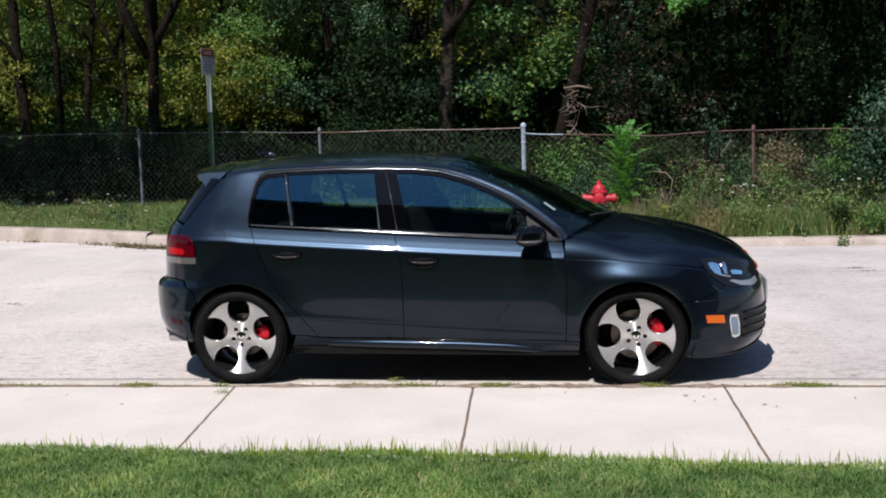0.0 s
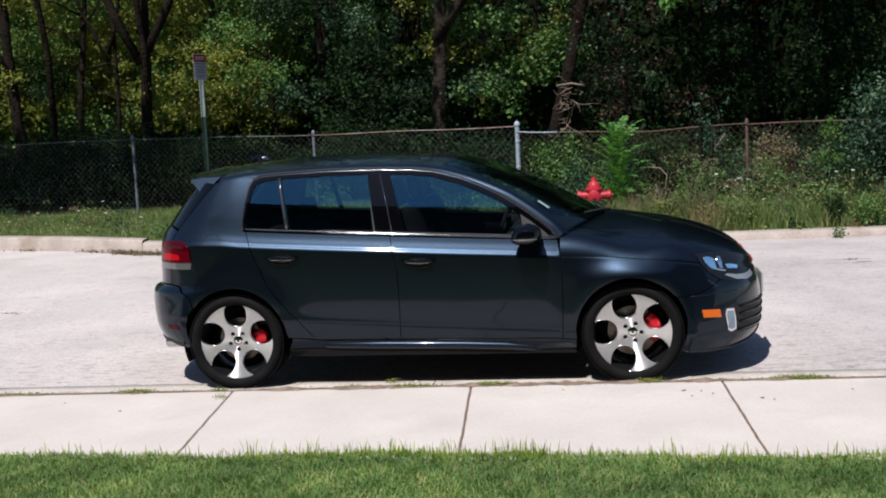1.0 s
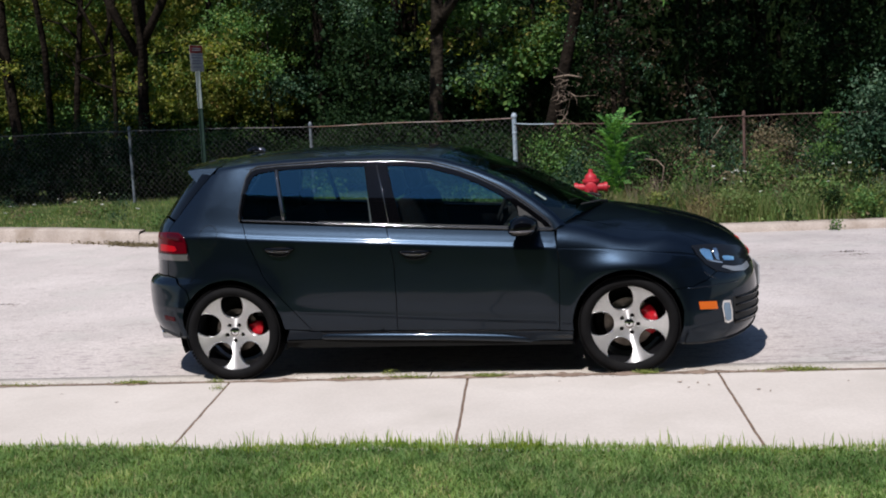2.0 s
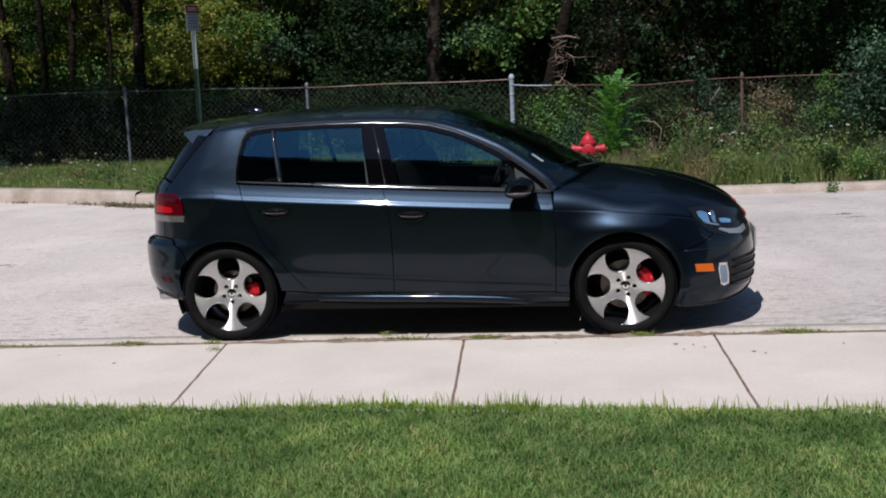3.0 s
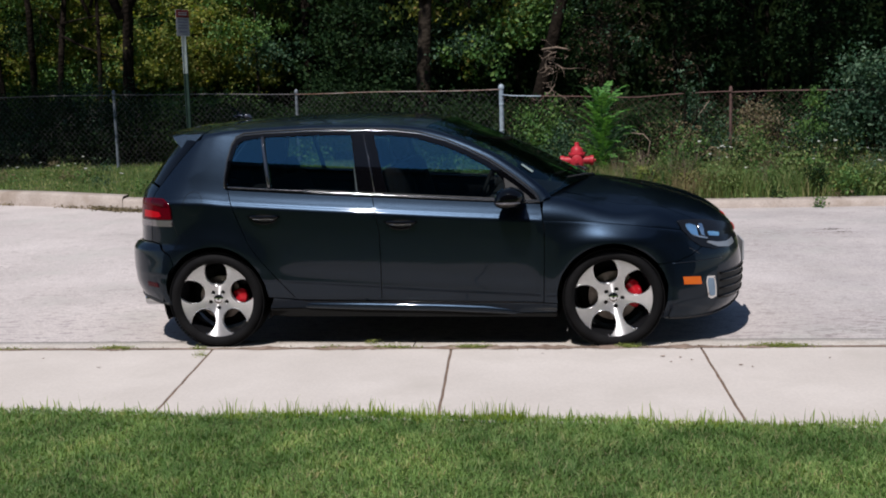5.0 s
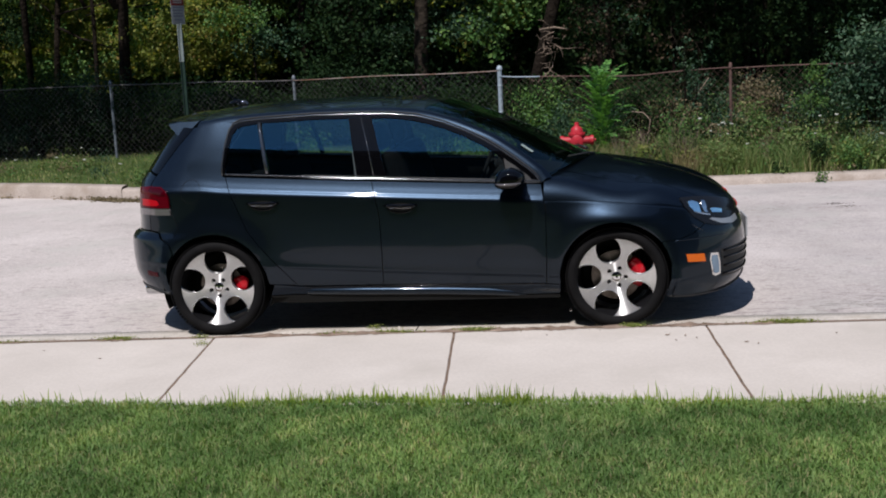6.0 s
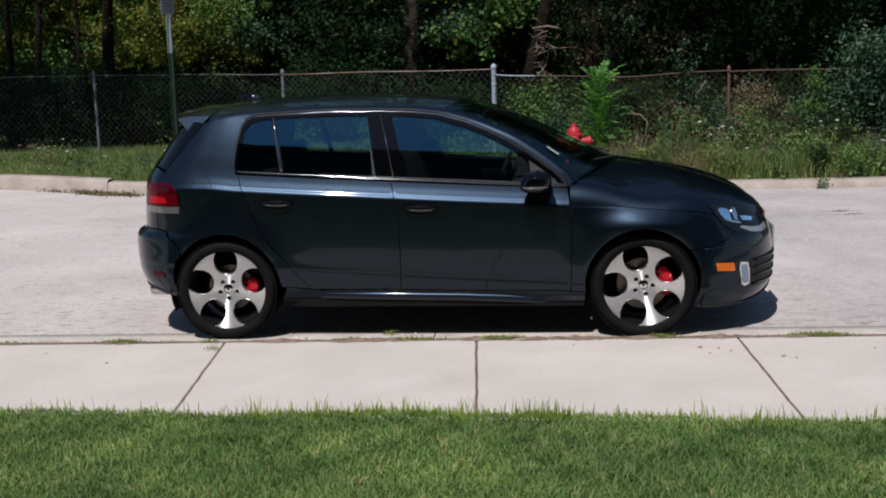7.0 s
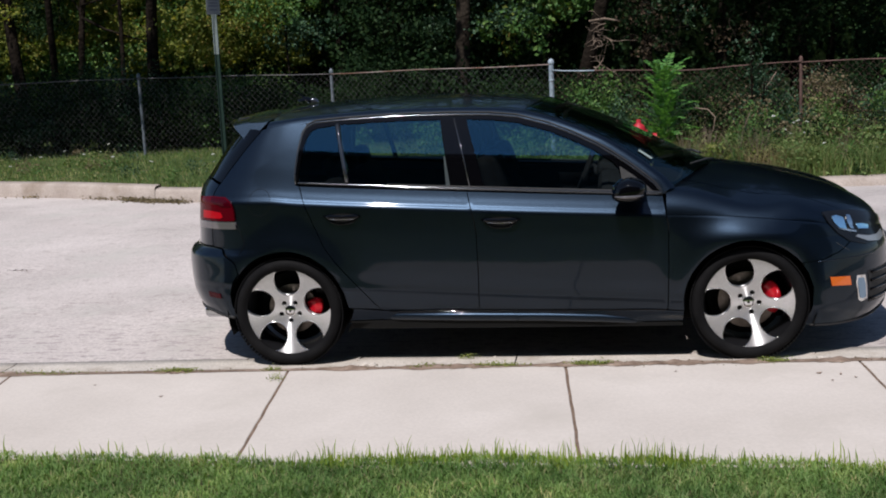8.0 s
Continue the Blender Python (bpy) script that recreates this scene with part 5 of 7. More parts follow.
# door mirrors
for sd in (1, -1):
    mr = empty("door_mirror")
    mr.parent = car
    bm = bmesh.new()
    bmesh.ops.create_icosphere(bm, subdivisions=4, radius=1.0)
    for v in bm.verts:
        x, y, z = v.co
        x = math.copysign(abs(x) ** 0.80, x)
        z = math.copysign(abs(z) ** 0.75, z)
        y = math.copysign(abs(y) ** 0.75, y)
        v.co = Vector((0.655 + 0.092 * x + 0.02 * z * (x < 0), -sd * (0.985 + 0.105 * y), 0.977 + 0.066 * z * (1 - 0.15 * (x > 0) * x)))
    part("mirror_shell", bm, M_GLOSSBLACK, mr, "gloss black mirror shell", smooth=True)
    bm = bmesh.new()
    tube_into(bm, [(0.575, -sd * 1.082, 0.953), (0.62, -sd * 1.094, 0.950), (0.68, -sd * 1.092, 0.951), (0.725, -sd * 1.07, 0.954)], [0.004, 0.008, 0.008, 0.004], 8)
    part("mirror_indicator", bm, M_CLEARLENS, mr, "clear indicator strip")
    bm = bmesh.new()
    box_into(bm, (0.075, 0.11, 0.045), pose(0.705, -sd * 0.885, 0.955), 0.015)
    part("mirror_foot", bm, M_BLACKPLASTIC, mr)
    bm = bmesh.new()
    box_into(bm, (0.006, 0.10, 0.050), pose(0.573, -sd * 0.985, 0.977), 0.0025)
    part("mirror_glass", bm, M_CHROME, mr)
# black corner piece behind the mirror
slab_on("mirror_corner", [(0.628, 0.945), (0.608, 1.085), (0.68, 1.035), (0.76, 0.972), (0.80, 0.93)], M_BLACKPLASTIC, 0.002, 0.004)
# tail pipes, one each side
for sd in (1, -1):
    bm = bmesh.new()
    lathe_into(bm, [(0.042, 0.0), (0.046, -0.012), (0.046, -0.10), (0.040, -0.11), (0.038, 0.0)], (0, 0, 0), "x", 24, closed=True)
    bmesh.ops.translate(bm, verts=bm.verts, vec=(-1.755, -0.585 * sd, 0.285))
    part("tailpipe", bm, M_TAILPIPE, car, "chrome tailpipe", smooth=True)
# dark diffuser strip along the lower rear bumper
run("rear_lip", [(s, float(np.interp(-s, [1.66, 1.75, 1.86, 2.1], [0.290, 0.298, 0.320, 0.328]))) for s in np.linspace(-1.66, S_REAR + 0.02, 22)], 0.010, M_BLACKPLASTIC, 0.0)

# ---- house wall that stands behind the viewer, seen mirrored in the car ----
house = empty("apartment_house", 0, -17.0, 0)
tagged(house, "tall plain dark grey house with a flat parapet across the lawn", "house")
bm = bmesh.new()
box_into(bm, (64, 9, 13.6), pose(0, -4.5, 6.8))
part("wall", bm, M_SIDING, house)
bm = bmesh.new()
box_into(bm, (64.6, 9.6, 0.5), pose(0, -4.5, 13.85), 0.05)
part("roof", bm, M_SHINGLE, house)

# ---- chain-link fence ----
fence = empty("chain_link_fence")
tagged(fence, "old chain-link fence, galvanised and rusty, overgrown with weeds", "fence")
POSTS = [(-17.0, 12.3, 1.57), (-13.8, 12.2, 1.57), (-10.5, 12.05, 1.565), (-7.14, 11.9, 1.56), (-3.76, 11.5, 1.494), (-0.19, 10.07, 1.50), (3.12, 8.89, 1.40), (6.3, 8.2, 1.40), (9.5, 7.9, 1.40)]
for k, (x, y, z) in enumerate(POSTS):
    bm = bmesh.new()
    r = 0.036 if k == 5 else 0.021 if k == 6 else 0.026
    zb = float(ground_z(np.array(x), np.array(y))) - 0.1
    lathe_into(bm, [(r, zb), (r, z - 0.01), (r * 1.25, z - 0.01), (r * 1.25, z + 0.02), (r * 0.9, z + 0.045), (r * 0.3, z + 0.06)], (x, y, 0), "z", 14)
    part("post", bm, M_RUST if k >= 6 else M_GALV if k == 5 else M_GALVSHADE, fence, "rusty red-brown post" if k >= 6 else "galvanised post")
for z in (0.45, 0.85, 1.25):
    bm = bmesh.new()
    lathe_into(bm, [(0.037, z - 0.016), (0.040, z - 0.012), (0.040, z + 0.012), (0.037, z + 0.016)], (-0.19, 10.07, 0), "z", 16, closed=True)
    part("tension_band", bm, M_GALV, fence)


def rail_points(k):
    (x0, y0, z0), (x1, y1, z1) = POSTS[k], POSTS[k + 1]
    out = []
    for f in np.linspace(0, 1, 17):
        z = z0 + (z1 - z0) * f - 0.025
        if k == 5:
            z = float(np.interp(f, [0, 0.08, 0.35, 0.6, 0.75, 0.9, 1.0], [1.40, 1.375, 1.345, 1.325, 1.36, 1.375, 1.38]))
        z += 0.006 * math.sin(f * 9 + k)
        out.append((x0 + (x1 - x0) * f, y0 + (y1 - y0) * f - 0.03, z))
    return out


for k in range(len(POSTS) - 1):
    bm = bmesh.new()
    tube_into(bm, rail_points(k), 0.008 if k < 5 else 0.0085, 8)
    # left rails use the dark wire tone in place of the shade on them
    part("top_rail", bm, M_RUST if k >= 5 else M_RUSTRAIL if k == 4 else M_WIRE, fence)
bm = bmesh.new()
tube_into(bm, rail_points(5)[:4], 0.0105, 10)
part("rail_sleeve", bm, M_GALV, fence, "pale galvanised sleeve on the rusty rail")


def mesh_panel(k):
    """The zigzag wires of one bay, each a thin three-sided rod."""
    rp = np.array(rail_points(k))
    length = math.hypot(rp[-1, 0] - rp[0, 0], rp[-1, 1] - rp[0, 1])
    pitch = 0.052
    n = int(length / pitch)
    V, F = [], []
    d = np.array([(rp[-1, 0] - rp[0, 0]) / length, (rp[-1, 1] - rp[0, 1]) / length, 0])
    side = np.array([-d[1], d[0], 0])
    rad = 0.0024
    for w in range(n):
        pts = []
        for j in range(25):
            a = (w + (j + w) % 2) * pitch
            f = min(a / length, 1)
            top = np.array([np.interp(f, np.linspace(0, 1, 17), rp[:, c]) for c in range(3)])
            gz = float(ground_z(np.array(top[0]), np.array(top[1]))) + 0.03
            p = top.copy()
            p[2] = top[2] + 0.022 - (top[2] + 0.037 - gz) * j / 24
            p += side * (0.004 if j % 2 else -0.004)
            pts.append(p)
        o = len(V)
        for p in pts:
            for q in range(3):
                V.append(p + rad * (math.cos(q * 2.094) * d + math.sin(q * 2.094) * side))
        for j in range(24):
            for q in range(3):
                a, b = o + j * 3 + q, o + j * 3 + (q + 1) % 3
                F += [(a, b, b + 3), (a, b + 3, a + 3)]
    return arrays_mesh("chain_link_mesh", V, F)


for k in range(1, len(POSTS) - 2):
    tagged(put("chain_link_mesh", mesh_panel(k), M_RUST if k >= 5 else M_WIRE, fence, "diamond wire mesh"), kind="stuff")

# ---- sign on a post ----
sign = empty("parking_sign", -4.87, 9.2, 0)
tagged(sign, "small red and white parking sign on a green steel post", "sign")
bm = bmesh.new()
for (w, d), (x, y) in (((0.012, 0.034), (-0.028, 0.0)), ((0.012, 0.034), (0.028, 0.0)), ((0.056, 0.010), (0.0, 0.014))):
    box_into(bm, (w, d, 1.90), pose(x, y, 0.95), 0.002)
part("post", bm, M_GREENPOST, sign, "dark green channel post")
bm = bmesh.new()
for (w, d), (x, y) in (((0.012, 0.034), (-0.028, -0.006)), ((0.012, 0.034), (0.028, -0.006)), ((0.056, 0.010), (0.0, 0.008))):
    box_into(bm, (w, d, 0.56), pose(x, y, 2.13), 0.002)
part("upper_post", bm, M_POSTTOP, sign, "pale upper length of the post")
TURN_SIGN = pose(0, -0.022, 0, 0, 0, 70)
bm = bmesh.new()
box_into(bm, (0.30, 0.004, 0.39), TURN_SIGN @ pose(0, 0, 2.60), 0.0015)
part("plate", bm, M_SIGNWHITE, sign)
bm = bmesh.new()
box_into(bm, (0.285, 0.003, 0.11), TURN_SIGN @ pose(0, -0.0035, 2.735))
part("header", bm, M_SIGNRED, sign, "red header of the sign")
for z, w in ((2.65, 0.22), (2.61, 0.24), (2.565, 0.20), (2.525, 0.23), (2.47, 0.18)):
    bm = bmesh.new()
    box_into(bm, (w, 0.002, 0.018), TURN_SIGN @ pose(0, -0.0035, z))
    part("line_of_writing", bm, M_SIGNINK, sign)
for z in (2.75, 2.72):
    bm = bmesh.new()
    box_into(bm, (0.20, 0.002, 0.016), TURN_SIGN @ pose(0, -0.006, z))
    part("line_of_writing", bm, M_SIGNWHITE, sign)

# ---- hydrant ----
hyd = empty("fire_hydrant", 0.975, 7.9, 0.10)
tagged(hyd, "bright red fire hydrant standing in the weedy verge", "hydrant")
bm = bmesh.new()
lathe_into(bm, [(0.15, 0.0), (0.15, 0.03), (0.105, 0.04), (0.10, 0.30), (0.115, 0.31), (0.115, 0.33), (0.092, 0.34), (0.090, 0.50), (0.112, 0.503), (0.112, 0.526), (0.086, 0.534), (0.081, 0.575), (0.066, 0.603), (0.036, 0.622), (0.031, 0.632), (0.030, 0.668), (0.022, 0.674)], (0, 0, 0), "z", 28)
part("barrel", bm, M_HYDRANT, hyd, smooth=True)
for a, r, l in ((180, 0.068, 0.240), (0, 0.068, 0.240), (270, 0.085, 0.22)):
    bm = bmesh.new()
    lathe_into(bm, [(r * 0.8, 0.08), (r * 0.8, l - 0.07), (r, l - 0.065), (r, l - 0.02), (r * 0.8, l - 0.012), (r * 0.3, l - 0.01), (r * 0.28, l + 0.012)], (0, 0, 0), "x", 14)
    bmesh.ops.transform(bm, matrix=pose(0, 0, 0.43, 0, 0, a), verts=bm.verts)
    part("nozzle_cap", bm, M_HYDRANT, hyd, smooth=True)
for q in range(8):
    bm = bmesh.new()
    lathe_into(bm, [(0.010, 0.492), (0.010, 0.538), (0.005, 0.542)], (0.101 * math.cos(q * math.pi / 4), 0.101 * math.sin(q * math.pi / 4), 0), "z", 6)
    part("bolt", bm, M_HYDRANT, hyd)

# ---- leaves and grass ----
rng = np.random.default_rng(7)


def leaf_mesh(name, centres, size, narrow=0.55, fold=0.25, up=0.35):
    """Folded leaves of four corners at the given places, in all directions."""
    n = len(centres)
    size = np.broadcast_to(size, (n,))[:, None]
    d = rng.normal(size=(n, 3))
    d[:, 2] -= 0.25
    d /= np.linalg.norm(d, axis=1)[:, None]
    h = rng.normal(size=(n, 3)) * (1 - up) + np.array([-0.1, -0.35, 0.9]) * up * 1.6
    s = np.cross(d, h)
    s /= np.linalg.norm(s, axis=1)[:, None] + 1e-9
    nn = np.cross(s, d)
    c = np.asarray(centres)
    base, tip = c - d * size * 0.5, c + d * size * 0.5
    wide = size * narrow * 0.5
    mid = c + d * size * 0.06 + nn * size * fold * 0.5
    V = np.stack([base, mid + s * wide, tip, mid - s * wide], 1).reshape(-1, 3)
    i_ = np.arange(n)[:, None] * 4
    F = np.concatenate([i_ + np.array([[0, 1, 2]]), i_ + np.array([[0, 2, 3]])], 1).reshape(-1, 3)
    return arrays_mesh(name, V, F)


def clumps(centre, radii, n_clump, n_leaf, spread, shell=0.4):
    """Places for leaves: small clumps scattered through an ellipsoid, thicker towards its outside."""
    u = rng.normal(size=(n_clump, 3))
    u /= np.linalg.norm(u, axis=1)[:, None]
    r = rng.random(n_clump) ** shell
    c = np.array(centre) + u * r[:, None] * np.array(radii)
    k = rng.poisson(n_leaf, n_clump)
    base = np.repeat(c, k, axis=0)
    sp = np.repeat(spread * rng.uniform(0.6, 1.4, n_clump), k)
    return base + rng.normal(size=base.shape) * sp[:, None] * np.array([1, 1, 0.75])


def blade_mesh(name, x, y, z, height, width, lean=0.35, segs=2):
    """Bent, pointed blades of grass."""
    n = len(x)
    a = rng.random(n) * 2 * math.pi
    b = rng.random(n) * 2 * math.pi
    l = lean * (0.3 + rng.random(n)) * height
    px, py = np.cos(a) * width / 2, np.sin(a) * width / 2
    lx, ly = np.cos(b) * l, np.sin(b) * l
    if segs == 2:
        V = np.stack([np.stack([x - px, y - py, z], 1), np.stack([x + px, y + py, z], 1),
                      np.stack([x + lx * 0.35 + px * 0.7, y + ly * 0.35 + py * 0.7, z + height * 0.6], 1), np.stack([x + lx * 0.35 - px * 0.7, y + ly * 0.35 - py * 0.7, z + height * 0.6], 1),
                      np.stack([x + lx, y + ly, z + height * (1 - 0.25 * lean)], 1)], 1).reshape(-1, 3)
        i_ = np.arange(n)[:, None] * 5
        F = np.concatenate([i_ + np.array([[0, 1, 2]]), i_ + np.array([[0, 2, 3]]), i_ + np.array([[3, 2, 4]])], 1).reshape(-1, 3)
    else:
        V = np.stack([np.stack([x - px, y - py, z], 1), np.stack([x + px, y + py, z], 1), np.stack([x + lx, y + ly, z + height], 1)], 1).reshape(-1, 3)
        i_ = np.arange(n)[:, None] * 3
        F = i_ + np.array([[0, 1, 2]])
    return arrays_mesh(name, V, F)


# lawn in front of the pavement
n = 230000
gx_ = rng.uniform(-3.3, 3.7, n)
gy_ = lawn_y(gx_) - rng.random(n) * 2.5 + lawn_wave(gx_)
tuft = 0.5 + 0.5 * np.sin(gx_ * 5.1 + 2 * np.sin(gy_ * 3.7)) * np.sin(gy_ * 6.3 + gx_ * 1.3)
gh = rng.uniform(0.022, 0.05, n) * (0.85 + 0.35 * tuft)
lawn = put("lawn_grass", blade_mesh("lawn_grass", gx_, gy_, ground_z(gx_, gy_) - 0.004, gh, rng.uniform(0.003, 0.006, n), 0.9), M_BLADE)
tagged(lawn, "thick mown green lawn grass beside the pavement", "grass", kind="stuff")
# coarser grass further out on the lawn
n = 150000
gx_ = rng.uniform(-9, 10, n)
gy_ = lawn_y(gx_) - rng.random(n) * 7.0
keep = (gx_ < -3.2) | (gx_ > 3.6) | (gy_ < lawn_y(gx_) - 2.4)
gx_, gy_ = gx_[keep], gy_[keep]
outer = put("lawn_grass", blade_mesh("lawn_grass", gx_, gy_, ground_z(gx_, gy_) - 0.004, rng.uniform(0.03, 0.06, len(gx_)), rng.uniform(0.006, 0.012, len(gx_)), 0.9), M_BLADE)
tagged(outer, "mown green lawn grass around the viewer", "grass", kind="stuff")
# longer bright blades along the pavement's edge, in tufts
n = 9000
tx = np.concatenate([rng.normal(c, s, int(n * 0.055)) for c, s in ((-0.55, 0.10), (-0.3, 0.09), (-0.1, 0.10), (0.12, 0.10), (0.35, 0.12), (0.6, 0.16), (0.8, 0.1), (1.75, 0.2), (2.3, 0.25), (1.2, 0.3))] + [rng.uniform(-3.6, 4, int(n * 0.35))])
ty = lawn_y(tx) + lawn_wave(tx) + rng.normal(-0.01, 0.03, len(tx))
edge = put("edge_grass", blade_mesh("edge_grass", tx, ty, np.full(len(tx), 0.072), rng.uniform(0.02, 0.075, len(tx)) * rng.choice([0.4, 0.8, 1.5], len(tx), p=[0.72, 0.21, 0.07]) * (0.75 + 0.4 * np.sin(tx * 9 + 2 * np.sin(tx * 3.1)) ** 2), rng.uniform(0.004, 0.008, len(tx)), 0.22), M_EDGE)
tagged(edge, "uncut bright green grass tufts along the pavement edge", "grass", kind="stuff")
# clippings of dry grass
n = 5000
cx_ = rng.uniform(-3.6, 4, n)
cy_ = lawn_y(cx_) - rng.random(n) * 2.3
straw = put("dry_clippings", blade_mesh("dry_clippings", cx_, cy_, ground_z(cx_, cy_) + 0.012, rng.uniform(0.015, 0.03, n), rng.uniform(0.002, 0.004, n), 2.2), M_LEAF_R)
tagged(straw, "dry brown clippings lying in the lawn", "grass", kind="stuff")


# weeds in the joint along the kerb
def joint_weed(x, y, z, w, d, n, material, label, h=0.045, name="joint_weed", category="weed", group="weeds in the kerb joint"):
    e = empty(name, x, y, z)
    tagged(e, label, category, group=group)
    c = np.stack([rng.normal(0, w, n), rng.normal(0, d, n), np.abs(rng.normal(0.003, h * 0.28, n))], 1)
    put("foliage", leaf_mesh("foliage", c, rng.uniform(0.006, 0.015, n), 0.6, 0.2, 0.6), material, e)


for x, w, n in ((-1.84, 0.065, 300), (-2.6, 0.13, 110), (-0.06, 0.09, 190), (0.42, 0.07, 300), (1.38, 0.045, 170), (2.26, 0.095, 620), (-1.30, 0.035, 60), (-0.45, 0.06, 60)):
    joint_weed(x, near_y(x) - 0.004, 0.080, w * 0.85, 0.014, 2 * n, M_WEED, "low green weeds growing in the kerb joint", 0.034)
joint_weed(-1.235, -1.40, 0.075, 0.022, 0.030, 110, M_WEED, "low green weeds growing in the slab joint")
joint_weed(-0.28, -0.75, 0.004, 0.035, 0.012, 90, M_WEED, "low green weeds growing in the gutter")
for x, w, n in ((0.68, 0.16, 240), (-0.25, 0.10, 160), (1.05, 0.2, 220), (-0.75, 0.25, 180), (1.75, 0.2, 160), (-1.9, 0.4, 160)):
    joint_weed(x, near_y(x), 0.074, w, 0.024, n, M_LEAF_R, "dry brown debris lying in the kerb joint", 0.012)

# small dark clumps of litter out on the street
for x, y, w, n in ((3.62, 4.40, 0.075, 120), (3.72, 4.18, 0.05, 70), (-4.57, 2.34, 0.06, 90), (-3.2, 5.2, 0.05, 50)):
    joint_weed(x, y, 0.026, w, 0.022, n, M_LEAF_O, "small dark clump of dry litter on the street", 0.012, "litter_clump", "litter", "litter on the street")

# dry leaves and crumbs on the pavement
for x, y, w, a in ((1.56, -1.42, 0.03, 20), (1.66, -1.44, 0.022, 70), (1.72, -1.50, 0.018, 120), (1.60, -1.55, 0.016, 40), (1.98, -1.62, 0.026, 10), (2.04, -1.66, 0.018, 80), (-1.75, -1.72, 0.02, 30), (0.86, -1.36, 0.016, 60), (-2.2, -1.5, 0.014, 15), (2.5, -1.45, 0.018, 100)):
    bm = bmesh.new()
    w *= 0.6
    vs = [bm.verts.new((w * c, w * d * 0.55, 0.002 + 0.25 * w * abs(c))) for c, d in ((-1, 0), (-0.3, -0.8), (0.4, -0.6), (1, 0.1), (0.3, 0.8), (-0.5, 0.7))]
    bm.faces.new(vs)
    bmesh.ops.transform(bm, matrix=pose(x, y, 0.0805, 0, 0, a), verts=bm.verts)
    bmesh.ops.solidify(bm, geom=bm.faces[:], thickness=0.001)
    tagged(part("dry_leaf", bm, M_DUST), "small curled dry leaf on the pavement", "leaf", group="dry leaves on the pavement")

# pebbles and broken concrete in the gutter
for k in range(46):
    x = rng.uniform(-3.4, 3.4)
    y = near_y(x) + rng.uniform(0.12, 0.62)
    if k < 4:
        x, y = ((-0.86, -0.90), (0.93, -0.92), (1.66, -0.91), (-0.80, -0.91))[k]
    bm = bmesh.new()
    bmesh.ops.create_icosphere(bm, subdivisions=1, radius=rng.uniform(0.004, 0.011) if k > 3 else 0.034)
    for v in bm.verts:
        v.co *= rng.uniform(0.7, 1.2)
        v.co.z *= 0.6
    off = y - near_y(x)
    zz = float(np.interp(off, [0.08, 0.16, 0.25, 0.34, 0.44, 0.6], [0.060, 0.038, 0.016, 0.004, 0.001, 0.0])) + 0.003
    bmesh.ops.translate(bm, verts=bm.verts, vec=(x, y, zz))
    tagged(part("pebble", bm, M_KERB), "small pale chip of broken concrete in the gutter", "stone", group="chips in the gutter")

# ---- verge along the far kerb ----
n = 46000
vx = rng.uniform(-15, 11, n)
vy = far_kerb_y(vx) + 0.22 + rng.random(n) ** 1.2 * 4.8
patch = 0.55 + 0.45 * np.sin(vx * 1.9 + 1.5 * np.sin(vy * 1.1)) * np.sin(vy * 2.3 + vx)
tall = np.where(vx > 0.6, 0.12 + 0.19 * patch, 0.045 + 0.05 * patch)
verge = put("verge_grass", blade_mesh("verge_grass", vx, vy, ground_z(vx, vy) - 0.01, tall * rng.uniform(0.5, 1.25, n), rng.uniform(0.006, 0.014, n), 0.5), M_VERGE)
tagged(verge, "rough sunlit grass on the far verge", "grass", kind="stuff")
# grass and dirt at the foot of the far kerb
n = 2600
kx = np.concatenate([rng.normal(c, s, m) for c, s, m in ((-5.62, 0.12, 300), (-5.30, 0.16, 620), (-4.9, 0.12, 240), (-7.4, 0.12, 60), (-6.2, 0.15, 80))])
ky = far_kerb_y(kx) - np.abs(rng.normal(0.0, 0.07, len(kx)))
foot = put("kerb_foot_grass", leaf_mesh("kerb_foot_grass", np.stack([kx, ky, np.abs(rng.normal(0.0, 0.022, len(kx)))], 1), rng.uniform(0.02, 0.045, len(kx)), 0.6, 0.2, 0.5), M_LEAF_R)
tagged(foot, "sparse weeds and dirt at the foot of the far kerb", "grass", kind="stuff")


def stems_into(bm, base, n, height, spread, r=0.006, sides=4):
    for _ in range(n):
        a = rng.random() * 2 * math.pi
        l = spread * rng.random()
        tube_into(bm, [base, (base[0] + math.cos(a) * l * 0.4, base[1] + math.sin(a) * l * 0.4, base[2] + height * 0.5), (base[0] + math.cos(a) * l, base[1] + math.sin(a) * l, base[2] + height * rng.uniform(0.8, 1.05))], [r, r * 0.7, r * 0.3], sides, cap=False)
    return bm


def shrub(name, x, y, rad, height, material, label, category="shrub", n_clump=60, n_leaf=40, leaf=0.07, narrow=0.55, spread=0.11, group="", low=0.12):
    z = float(ground_z(np.array(x), np.array(y)))
    e = empty(name, x, y, z)
    tagged(e, label, category, group=group)
    part("stem", stems_into(bmesh.new(), (0, 0, -0.03), 7, height * 0.85, rad * 0.8, 0.012 if height > 0.9 else 0.004), M_BARK if height > 0.9 else M_VERGE, e)["kind"] = "stuff"
    pts = clumps((0, 0, height * (0.5 + low / 2)), (rad, rad * 0.8, height * (0.5 - low / 2)), n_clump, n_leaf, spread)
    pts = pts[pts[:, 2] > 0.02]
    put("foliage", leaf_mesh("foliage", pts, rng.uniform(0.6, 1.3, len(pts)) * leaf, narrow), material, e)
    return e


